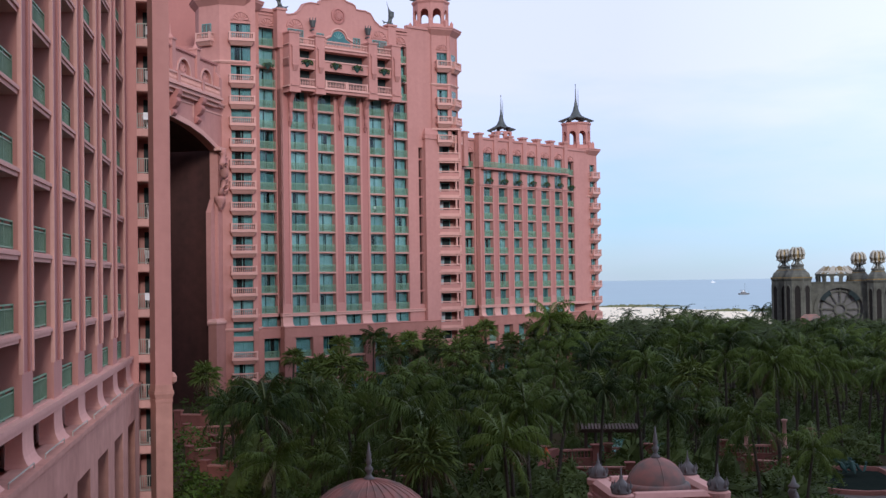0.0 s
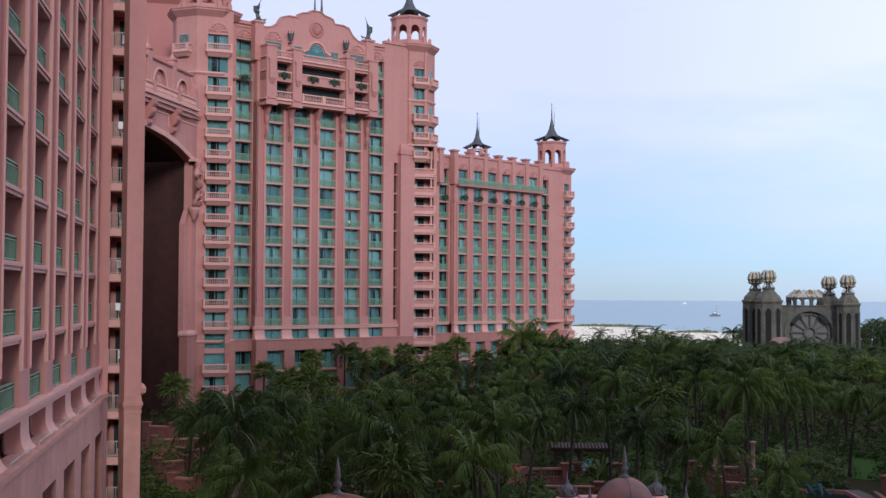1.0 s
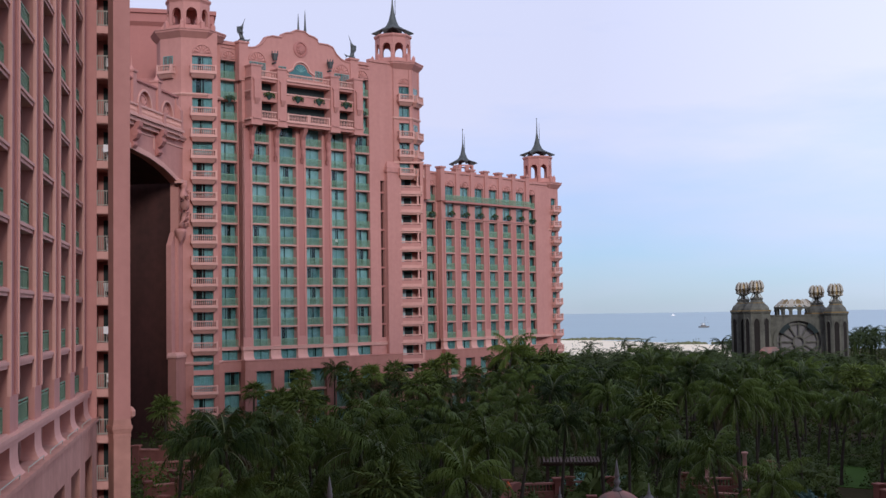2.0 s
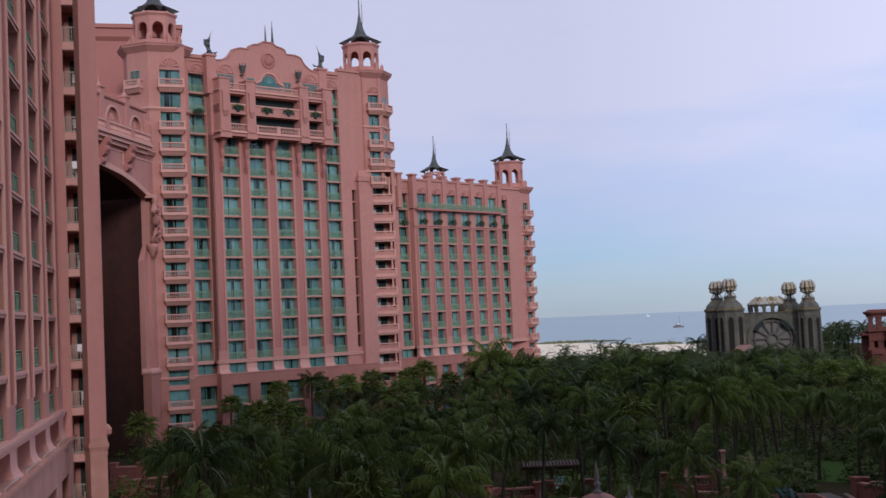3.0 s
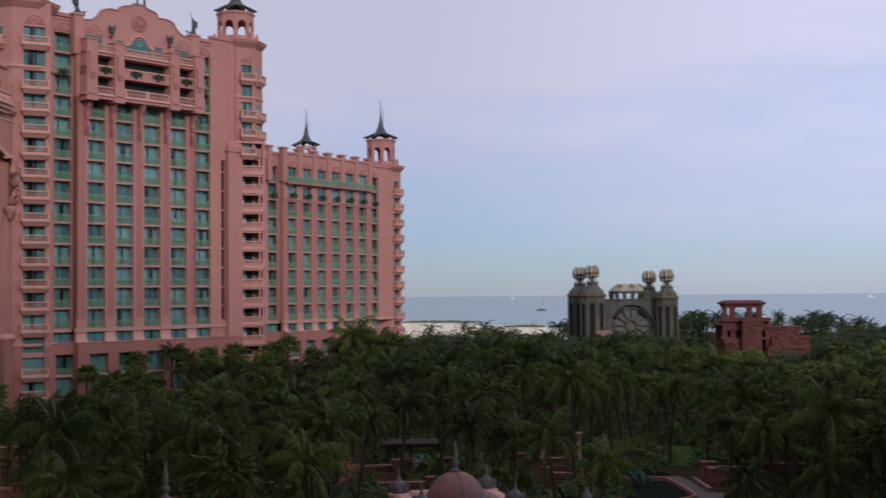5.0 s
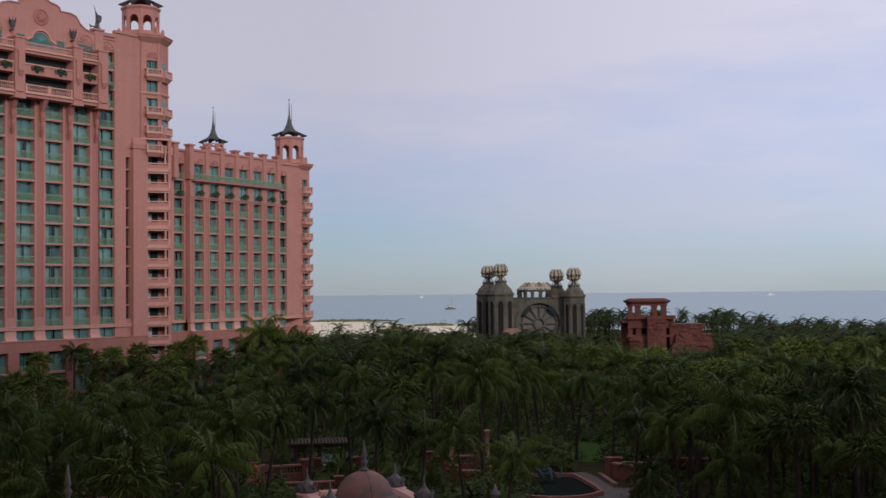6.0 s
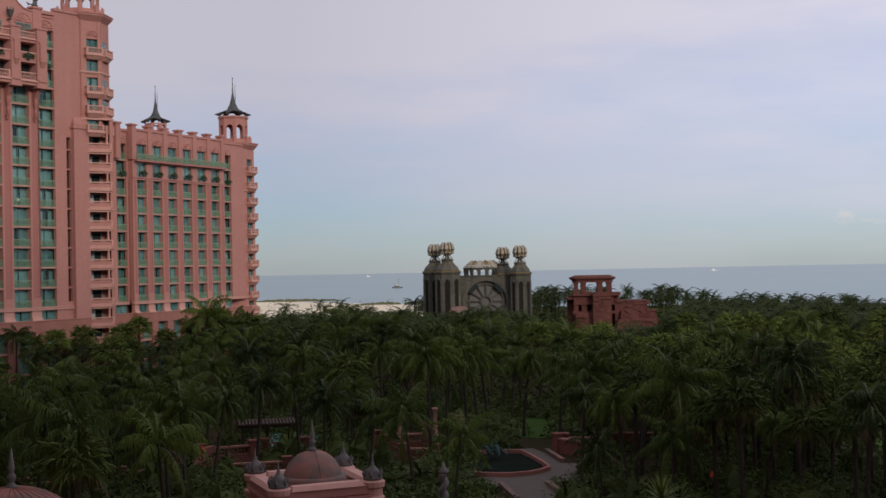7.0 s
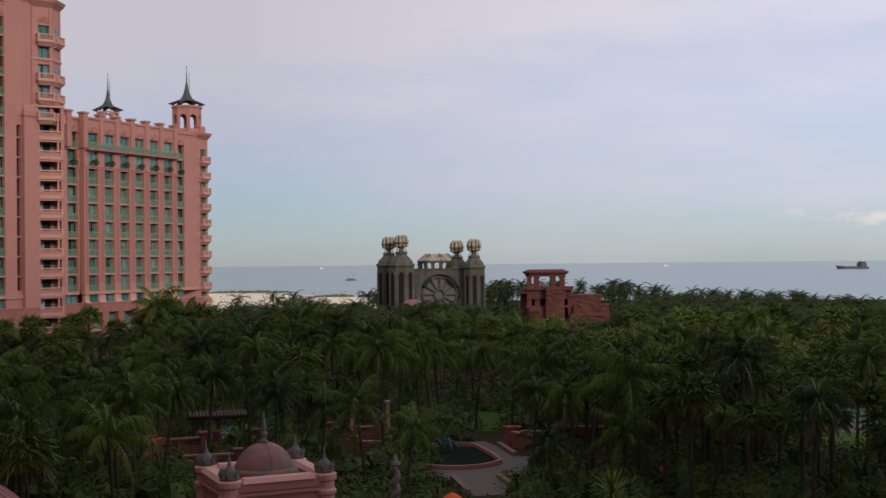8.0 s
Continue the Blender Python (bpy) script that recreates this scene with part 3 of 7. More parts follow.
def belfry(parent, m, r, tall, turn, roof_r, roof_h):
    """An open octagonal lantern: a parapet with little posts, arches between piers, and a horned roof."""
    top = part("belfry", Geo().prism(octagon(r * 0.97, turn), 0, 0.25), PINK, parent, "open arched lantern", m)
    w = Geo()
    ring_wall(w, r, turn, 0.0, 0.85, 0.3)
    for k in range(8):
        x, y = octagon(r, turn)[k]
        part("parapet_post", Geo().box(-0.28, 0.28, -0.28, 0.28, 0, 1.3).lathe([(0.3, 1.3), (0.18, 1.45), (0.02, 1.7)], 6), PINK, top, m=pose(x, y, 0, 0, 0, turn + 22.5 + 45 * k))
    part("parapet", w, PINK, top)
    ri = r * 0.86
    e = 2 * ri * math.sin(radians(22.5))
    ap = ri * math.cos(radians(22.5))
    for k in range(8):
        a = Geo()
        hw, spring = e * 0.33, tall * 0.60
        crown = arc(0, spring, hw, hw * 1.15, 180, 0, 10)
        pts_l = [(-e / 2, 0), (-hw, 0)] + crown[:6] + [(0, tall), (-e / 2, tall)]
        pts_r = [(hw, 0), (e / 2, 0), (e / 2, tall), (0, tall)] + crown[5:]
        a.plate(pts_l, -0.02, 0.4).plate(pts_r, -0.02, 0.4)
        part("arch", a, PINK, top, m=face_frame(0, 0, ap, turn + 45 * k))
    cap = Geo()
    cap.prism(octagon(ri * 1.0, turn), tall, tall + 0.3, None, octagon(ri * 1.06, turn))
    cap.prism(octagon(ri * 1.08, turn), tall + 0.3, tall + 0.6)
    part("cap", cap, PINK, top)
    pagoda_roof(top, pose(0, 0, tall + 0.6, 0, 0, 0), roof_r, roof_h)
    return top


def turret(parent, cx, cy, r, turn, z0, z1, open_face, floors, rng, bal_w, crowned=True, base=True, cut=(), bal_floors=None, shift=0.0, right=None):
    """An octagonal turret with one face of windows and balconies, a bracketed cornice and a lantern on top."""
    m = local(parent, pose(cx, cy, 0))
    side = 2 * r * math.sin(radians(22.5))
    ap = r * math.cos(radians(22.5))
    body = Geo()
    ring_wall(body, r, turn, z0, z1, 0.45, {open_face, *cut})
    ob = part("turret", body, PINK, parent, "octagonal corner turret", m)
    if base:
        foot = Geo()
        ring_wall(foot, r + 0.14, turn, z0, 10.0, 0.1, {open_face, *cut})
        part("turret_base", foot, BASE, ob, "weathered darker base")
        fr_ = Geo().box(-side / 2, shift - bal_w / 2 + 0.42, -0.12, 0.01, z0, 10.0).box(shift + bal_w / 2 - 0.42, right or side / 2, -0.12, 0.01, z0, 10.0)
        part("base_facing", fr_, BASE, ob, m=face_frame(0, 0, ap, turn + 45 * open_face))
    rot = turn + 45 * open_face
    f = face_frame(0, 0, ap, rot)
    w = bal_w - 0.85
    edge = Geo()
    right = right or side / 2
    edge.box(-side / 2, shift - w / 2, 0, 0.45, z0, z1).box(shift + w / 2, right, 0, 0.45, z0, z1)
    if not base:
        for k in range(8):
            for s_ in (-1, 1):
                part("corner_strip", Geo().box(s_ * (side / 2 - 0.22) - 0.22, s_ * (side / 2 - 0.22) + 0.22, -0.13, 0.02, z0, z1 - 0.9), PINK, ob, m=face_frame(0, 0, ap, turn + 45 * k))
    zs = [level(k) for k in floors]
    cuts = [z0] + [v for z in zs for v in (z, z + 2.35)] + [z1]
    for a, b in zip(cuts[0::2], cuts[1::2]):
        if b > a + 0.02:
            edge.box(shift - w / 2, shift + w / 2, 0.003, 0.45, a, b)
    part("turret_face", edge, PINK, ob, m=f)
    for k in floors:
        window(ob, f @ pose(shift, 0.4, level(k)), w, 2.35, rng, dark=True)
        if bal_floors is None or k in bal_floors:
            balcony(ob, f @ pose(shift, 0, level(k) - 0.05), bal_w, 1.05, 0.95)
    for zb in [level(0) - 2.0] * base + [z1 - 8.95]:
        bands = Geo()
        bands.prism(octagon(r + 0.08, turn), zb - 0.25, zb, None, octagon(r + 0.3, turn))
        bands.prism(octagon(r + 0.3, turn), zb, zb + 0.2)
        part("string_course", bands, PALE, ob)
    if crowned:
        c = Geo()
        c.prism(octagon(r + 0.02, turn), z1 - 0.9, z1 - 0.1, None, octagon(r + 0.75, turn))
        c.prism(octagon(r + 0.78, turn), z1 - 0.1, z1 + 0.18)
        c.prism(octagon(r + 0.9, turn), z1 + 0.18, z1 + 0.36)
        part("cornice", c, PINK, ob)
    return ob


def sailfish(parent, m, s, flip=1):
    """A leaping sailfish in bronze on a small block."""
    g = Geo()
    path = [(-0.9, 0, 0.35), (-0.45, 0, 0.2), (0.0, 0, 0.55), (0.12, 0, 1.3), (0.0, 0, 2.0), (-0.25, 0, 2.6)]
    g.tube([(x * flip * s, y, z * s) for x, y, z in path], [0.05 * s, 0.16 * s, 0.34 * s, 0.36 * s, 0.26 * s, 0.08 * s], 8)
    g.tube([(-0.25 * flip * s, 0, 2.6 * s), (-0.65 * flip * s, 0, 3.6 * s)], [0.07 * s, 0.015 * s], 5)
    g.plate([(x * s, z * s) for x, z in ([(0.2, 0.7), (0.75, 1.3), (0.8, 2.1), (0.15, 2.2)] if flip > 0 else [(-0.15, 2.2), (-0.8, 2.1), (-0.75, 1.3), (-0.2, 0.7)])], -0.05 * s, 0.05 * s)
    g.plate([(x * s, z * s) for x, z in ([(-0.75, 0.3), (-1.5, 0.55), (-1.15, 0.1), (-1.35, -0.1)] if flip > 0 else [(1.35, -0.1), (1.15, 0.1), (1.5, 0.55), (0.75, 0.3)])][::-1], -0.04 * s, 0.04 * s)
    g.box(-0.35 * s, 0.35 * s, -0.3 * s, 0.3 * s, -0.1, 0.3 * s)
    ob = part("sailfish_statue", g, BRONZE, None, "", m)
    return tagged(ob, "dark bronze leaping sailfish statue on a parapet post", "statue", "sailfish on the gable")


def leafy_planter(parent, m, rng, w=0.85, n=150):
    """A small dark green bowl on a scroll, overflowing with hanging leaves."""
    k = w / 0.85
    bowl = Geo().lathe([(0.06 * k, -0.75 * k), (0.3 * k, -0.5 * k), (0.55 * k, -0.1 * k), (0.62 * k, 0.2 * k), (0.5 * k, 0.24 * k)], 12, Matrix.Diagonal((1, 0.6, 1, 1)))
    for s_ in (-1, 1):
        bowl.tube([(s_ * 0.45 * k, 0, -0.2 * k), (s_ * 0.85 * k, -0.05, -0.35 * k), (s_ * 1.0 * k, -0.05, 0.0), (s_ * 0.85 * k, -0.05, 0.2 * k)], [0.06 * k, 0.07 * k, 0.06 * k, 0.03 * k], 5)
    ob = part("planter", bowl, COPPER, parent, "dark green scrolled bowl planter", m)
    lf = Geo()
    for i_ in range(n):
        a_, q_ = rng.uniform(0, 6.28), rng.random() ** 0.5
        x_ = w * 1.15 * q_ * math.cos(a_)
        c_ = Vector((x_, 0.45 * q_ * math.sin(a_) - 0.12, 0.12 + 0.38 * (1 - q_) * rng.random() - (0.75 * rng.random() * q_ ** 3)))
        u_ = Vector((rng.gauss(0, 1), rng.gauss(0, 1), rng.gauss(0, 1))).normalized() * 0.15
        v_ = Vector((rng.gauss(0, 1), rng.gauss(0, 1), rng.gauss(0, 1))).normalized() * 0.08
        lf.add([c_ - u_, c_ + v_, c_ + u_, c_ - v_], [(0, 1, 2, 3)])
    tagged(part("planter_leaves", lf, LEAF, ob, "trailing green leaves"), kind="stuff")
    return ob


def main_tower():
    rng = random.Random(11)
    t = thing("hotel_tower", pose(-25.13, 174.08, 0, 0, 0, 38.82), "tall coral-pink stucco hotel tower with teal windows and a curved gable", "hotel building")
    W, cols, P = 2.95, [4.58, 9.28, 13.98, 18.68], -1.1
    top = 10                                            # floors below the great balcony
    for x0, x1 in [(1.45, cols[0] - W / 2)] + [(a + W / 2, b - W / 2) for a, b in zip(cols, cols[1:])] + [(cols[3] + W / 2, 21.85)]:
        pier(t, x0, x1, P, level(0), 45.0, 1.0)
    for x in cols:
        bay(t, x, P, W, range(0, top + 1), rng)
    # set-back bays on both sides
    for x, x0, x1 in ((-0.1, -2.9, 1.45), (23.98, 21.85, 25.45)):
        bay(t, x, 0, W - 0.1, range(0, 14), rng)
        g = Geo()
        g.box(x0, x - W / 2 + 0.05, 0, 0.6, level(0), 56.2).box(x + W / 2 - 0.05, x1, 0, 0.6, level(0), 56.2)
        g.box(x - W / 2 + 0.05, x + W / 2 - 0.05, 0.003, 0.6, level(13) + 2.66, 56.2)
        g.box(x0, x1, -0.25, 0.7, 56.2, 56.7).box(x0, x1, -0.12, 0.65, 55.7, 55.9)
        part("side_wall", g, PINK, t)
        fan_relief(t, pose(x, 0, 54.15), 2.7)
        leafy_planter(t, pose(x, -0.2, level(12) + 0.2), rng, 0.8, 110)
    r = Geo()
    r.box(1.45, 1.9, P, 0.3, level(0), 56.0).box(21.4, 21.85, P, 0.3, level(0), 56.0)
    part("return_wall", r, PINK, t)
    base_storey(t, 1.2, 22.1, P, cols, W, rng)
    base_storey(t, -3.0, 1.19, 0, [-0.1], W - 0.1, rng)
    base_storey(t, 22.11, 31.0, 0, [23.98], W - 0.1, rng)
    core = Geo()
    core.box(-3.5, 31.5, 2.0, 17, 0, 55.6)
    part("tower_core", core, PINK, t)

    # plain wall beside the window bays, with a lower buttress
    p = Geo()
    p.box(25.45, 27.5, 0, 0.6, 9.9, 57.0).box(28.35, 31.3, 0, 0.6, 9.9, 57.0).box(27.5, 28.35, 0.003, 0.6, 9.9, 13.0).box(27.5, 28.35, 0.003, 0.6, 38.0, 57.0).box(25.45, 31.3, -0.18, 0.62, 57.0, 57.4)
    p.box(28.4, 31.2, -0.7, 0.1, 10.2, 40.2)
    p.taper(28.4, 31.2, -0.7, 0.1, 40.2, 28.8, 31.0, -0.1, 0.1, 41.2)
    p.box(28.2, 31.4, -0.85, 0.1, 39.4, 39.75)
    pw = part("plain_wall", p, PINK, t, "plain stucco wall with a buttress")
    for k in range(1, 9):
        part("slot_sill", Geo().box(27.5, 28.35, 0.15, 0.6, level(k) - 0.3, level(k)), PANEL, pw)
    # the slot's shade is painted as a dark back sheet
    part("slot_back", Geo().box(27.5, 28.35, 0.62, 0.9, 13.0, 38.0), SHADE, pw, "narrow wall slot with its shade put into the dark colour")

    # the great balcony across the front
    gb = part("great_balcony", Geo().box(1.9, 22.0, -2.75, P + 0.05, 44.75, 45.2), PINK, t, "three-tier projecting balcony")
    for x0, x1, y0, z0, z1 in ((1.7, 22.2, -2.95, 45.2, 45.42), (1.9, 22.0, -2.7, 48.0, 49.35), (1.9, 22.0, -2.7, 50.95, 51.35), (1.85, 22.05, -2.82, 49.35, 49.55), (1.8, 22.1, -2.9, 51.35, 51.5)):
        part("balcony_band", Geo().box(x0, x1, y0, P, z0, z1), PALE if z1 - z0 < 0.3 else PINK, gb)
    for x0, x1, zt in ((1.9, 3.6, 53.0), (6.4, 7.95, 52.9), (15.95, 17.5, 52.9), (20.3, 22.0, 53.0)):
        q = Geo()
        q.box(x0, x1, -3.0, P, 44.75, zt).box(x0 - 0.12, x1 + 0.12, -3.12, P, zt, zt + 0.22)
        q.box(x0 + 0.35, x1 - 0.35, -3.3, -2.95, 48.3, 51.0)
        q.taper(x0 + 0.55, x1 - 0.55, -3.1, -2.95, 47.5, x0 + 0.4, x1 - 0.4, -3.42, -2.95, 48.3)
        q.box(x0 + 0.2, x1 - 0.2, -3.22, -2.95, 51.0, 51.3).box(x0 + 0.2, x1 - 0.2, -3.15, -2.95, 45.3, 45.6)
        q.box(x0 - 0.1, x1 + 0.1, -3.08, P, 44.4, 44.75)
        part("balcony_post", q, PINK, gb)
    for a, b in ((3.7, 6.3), (8.1, 15.8), (17.6, 20.2)):
        for z, h in ((45.42, 1.15), (51.5, 1.0)):
            wide = (b - a) / 2 if (b - a > 4 and z < 50) else b - a
            for i in range(2 if wide < b - a else 1):
                put("balustrade", balustrade_geo(wide - 0.05, h, wide < b - a).mesh("balustrade", PALE), gb, pose(a + wide * (i + 0.5), -2.75, z))
        k = 1 if b - a < 4 else 2
        for i in range(k):
            x = a + (b - a) * (i + 0.5) / k
            leafy_planter(gb, pose(x, -2.8, 49.0), rng)
        w = Geo()
        w.box(a - 0.2, b + 0.2, -1.15, -1.12, 45.4, 51.0)
        # near-black sheet, painted shade between the balcony posts
        part("balcony_back", w, ROOM, gb, "near-black sheet painting the shade of the room front")
    for i, x in enumerate([2.9, 7.0, 11.7, 16.3, 21.0]):
        c = Geo()
        c.taper(x - 0.22, x + 0.22, P - 0.35, P, 42.6, x - 0.36, x + 0.36, -2.6, P, 44.75)
        c.lathe([(0.16, 40.2), (0.3, 40.9), (0.2, 41.5), (0.36, 42.3), (0.32, 43.0)], 8, Matrix.Translation((x, P - 0.45, 0)))
        c.taper(x - 0.12, x + 0.12, P - 0.2, P, 39.6, x - 0.24, x + 0.24, P - 0.5, P, 40.3)
        part("corbel", c, PANEL, gb, "carved scroll bracket")

    # curved gable above the balcony
    gx = 11.7
    half = [(10.15, 55.9), (8.6, 56.0), (7.6, 56.25), (6.7, 56.9), (6.0, 57.9), (5.0, 58.2), (3.3, 58.2), (3.1, 58.75), (2.6, 59.0), (1.5, 59.2), (0.8, 59.65)]
    outline = [(gx - 10.15, 51.0), (gx + 10.15, 51.0)] + [(gx + a, z) for a, z in half] + [(gx - a, z) for a, z in reversed(half)]
    ga = part("gable", Geo().plate(outline, P, P + 0.8), PINK, t, "curved shaped gable")
    cp = Geo()
    line = [(gx - a, z) for a, z in half] + [(gx + a, z) for a, z in reversed(half)]
    cp.plate(line + [(x, z + 0.17) for x, z in reversed(line)], P - 0.14, P + 0.9)
    part("coping", cp, PINK, ga)
    md = Geo()
    md.lathe([(1.25, -0.05), (1.25, 0.12), (1.0, 0.18), (0.95, 0.05), (0.8, 0.05), (0.7, 0.16), (0.2, 0.2)], 20)
    star = [((0.72 if k % 2 else 0.36) * math.cos(radians(18 * k)), (0.72 if k % 2 else 0.36) * math.sin(radians(18 * k))) for k in range(20)]
    md.prism(star, 0.05, 0.26)
    part("medallion", md, PANEL, ga, "round carved medallion", pose(gx, P, 56.9, 90))
    aw = Geo().plate([(-2.2, 0)] + [(2.2, 0), (2.1, 0.7), (1.6, 0.95)] + arc(0, 1.0, 1.25, 1.2, 10, 170, 12) + [(-1.6, 0.95), (-2.1, 0.7)], -0.02, 0.05)
    win = part("arched_window", aw, FANLIGHT, ga, "teal arched fanlight window", pose(gx, P - 0.02, 52.4))
    part("pane", Geo().plate([(-1.05, 0.05), (1.05, 0.05)] + arc(0, 1.0, 1.0, 0.95, 0, 180, 12), -0.06, -0.03), FANLIGHT, win)
    for k in range(1, 6):
        part("glazing_bar", Geo().box(0, 0.95, -0.09, -0.02, -0.05, 0.05), FRAME, win, m=pose(0, 0, 1.0, 0, -30 * k, 0))
    mo = Geo()
    pts = [(-2.4, 0.75), (-1.75, 1.05)] + arc(0, 1.05, 1.45, 1.4, 172, 8, 14) + [(1.75, 1.05), (2.4, 0.75)]
    mo.plate(pts + [(x * 1.08, z + 0.22) for x, z in reversed(pts)], -0.22, 0.02)
    part("hood_mould", mo, PALE, win)
    for s_ in (-1, 1):
        window(ga, pose(gx + s_ * 3.3, P - 0.06, 52.4), 1.3, 1.5, rng)
        window(ga, pose(gx + s_ * 7.6, P - 0.06, 51.4), 2.7, 2.6, rng)
        fan_relief(ga, pose(gx + s_ * 7.6, P, 54.2), 3.0)
        l = part("lantern", Geo().box(-0.12, 0.12, -0.9, 0.05, -0.5, -0.3).lathe([(0.3, 0), (0.5, 0.9)], 8, Matrix.Translation((0, -0.7, 0))), BRONZE, ga, "dark bronze wall lantern", pose(gx + s_ * 5.0, P, 54.5))
        lt = Geo()
        for k in range(6):
            lt.box(0.42, 0.5, -0.05, 0.05, 0.9, 1.35, pose(0, -0.7, 0, 0, 0, 60 * k))
        lt.lathe([(0.55, 0.85), (0.55, 0.95)], 8, Matrix.Translation((0, -0.7, 0)))
        part("crown", lt, BRONZE, l)
        post = Geo().box(gx + s_ * 10.0 - 0.75, gx + s_ * 10.0 + 0.75, P - 0.15, P + 1.0, 51.0, 56.5)
        post.box(gx + s_ * 10.0 - 0.9, gx + s_ * 10.0 + 0.9, P - 0.3, P + 1.1, 56.5, 56.8)
        part("gable_post", post, PINK, ga)
        sailfish(t, t.matrix_basis @ pose(gx + s_ * 10.0, P + 0.4, 56.85), 1.0, s_)

    towel(t.matrix_basis @ pose(18.2, P + 0.26, level(5) + 1.0), 0.34, 0.4)
    # spires standing on the roof behind the gable
    for x, z, h in ((16.8, 57.0, 7.8), (18.1, 57.0, 8.6)):
        sp = Geo().lathe([(0.75, -2), (0.7, 0.0), (0.62, 1.0), (0.42, 2.2), (0.16, h * 0.7), (0.03, h)], 8)
        tagged(part("roof_spire", sp, BRONZE, t, "thin dark bronze spire", pose(x, 7, z)))

    # corner turrets
    sx, sy = polar(-10.1, 175.6)
    a = turret(t, sx, sy, 4.62, -70.3, 0, 57.0, 0, list(range(-4, 14)), rng, 3.7, bal_floors=[-4, -3, -2] + list(range(0, 12)) + [13], cut=(1,), shift=1.2, right=3.35)
    ra = Geo().box(-0.45, 0, 0.0, 6, 0, 56.9)
    part("return_wall", ra, PINK, a, m=face_frame(0, 0, 4.62 * math.cos(radians(22.5)), -70.3) @ pose(3.35, 0.02, 0, 0, 0, -10))
    belfry(a, pose(0, 0, 57.36), 3.6, 4.3, -70.3, 3.3, 9.0)
    fl = face_frame(0, 0, 4.62 * math.cos(radians(22.5)), -115.3)
    window(a, fl @ pose(-0.4, -0.06, level(13)), 1.6, 2.3, rng)
    balcony(a, fl @ pose(-0.4, 0, level(13) - 0.05), 2.6, 1.05, 0.95)
    fan_relief(a, face_frame(0, 0, 4.62 * math.cos(radians(22.5)), -70.3) @ pose(1.2, -0.02, level(14) + 0.05 - 0.3), 2.7)
    b = turret(t, -1.45, 197.2, 4.15, -112.5, 38.5, 57.3, 1, [9, 10, 11, 12, 13], rng, 2.7, base=False, bal_floors=[9, 10, 11, 13], shift=0.3)
    for k in (9, 10, 11, 13):
        fb = face_frame(0, 0, 4.15 * math.cos(radians(22.5)), -22.5)
        balcony(b, fb @ pose(0, 0, level(k) - 0.05), 2.7, 0.95, 0.95)
        window(b, fb @ pose(0, -0.03, level(k)), 1.6, 2.2, rng)
    belfry(b, pose(0, 0, 57.66), 3.4, 4.3, -112.5, 3.25, 8.5)
    fan_relief(b, face_frame(0, 0, 4.15 * math.cos(radians(22.5)), -67.5) @ pose(0.3, 0, 54.0), 2.1)

    # a stack of deep balconies between this tower and the lower wing
    st = part("balcony_bay", Geo().prism([(-2.5, 0), (-1.75, 0), (-1.75, 2.1), (1.75, 2.1), (1.75, 0), (2.3, 0), (2.3, 9), (-2.5, 9)], 0, 41.0),
              PINK, t, "stack of deep shaded balconies", local(t, face_frame(1.0, 193.6, 0, -76)))
    part("cap", Geo().box(-2.6, 2.4, -0.1, 9, 41.0, 41.3), PALE, st)
    for k in range(-4, 9):
        z = level(k)
        sl = Geo().box(-1.75, 1.75, -0.12, 2.1, z - 0.26, z + 0.02)
        sl.box(-2.05, 2.1, -0.3, 0.25, z - 0.3, z - 0.1).box(-1.95, 2.0, -0.16, 0.1, z + 0.02, z + 0.24)
        sl.box(-1.85, 1.9, -0.08, 0.22, z - 0.58, z - 0.3)
        f = part("deep_balcony", sl, PALE, st)
        part("front_panel", Geo().box(-1.9, 1.95, -0.1, 0.08, z + 0.24, z + 0.82), PINK, f)
        part("balustrade", Geo().box(-2.0, 2.05, -0.26, 0.18, z + 0.92, z + 1.1).box(-2.0, -1.7, -0.2, 0.14, z + 0.2, z + 0.92).box(1.75, 2.05, -0.2, 0.14, z + 0.2, z + 0.92), PALE, f)
        # the door's near-black colour paints the depth of the balcony
        part("shaded_door", Geo().box(-1.4, 0.7, 1.9, 2.09, z, z + 2.3), ROOM, f)
        part("curtain", Geo().box(-1.35, -0.7 + 0.15 * (k % 3), 1.87, 1.895, z, z + 2.25), CURTAIN, f)
        part("door_frame", Geo().box(-1.4, -1.28, 1.83, 1.9, z, z + 2.3).box(0.58, 0.7, 1.83, 1.9, z, z + 2.3).box(-1.4, 0.7, 1.83, 1.9, z + 2.2, z + 2.32), FRAME, f)
        part("column", Geo().lathe([(0.2, z + 1.1), (0.16, z + 1.3), (0.15, z + 2.5), (0.22, z + 2.72)], 8, Matrix.Translation((1.35, 0.1, 0))), PALE, f)
    return t


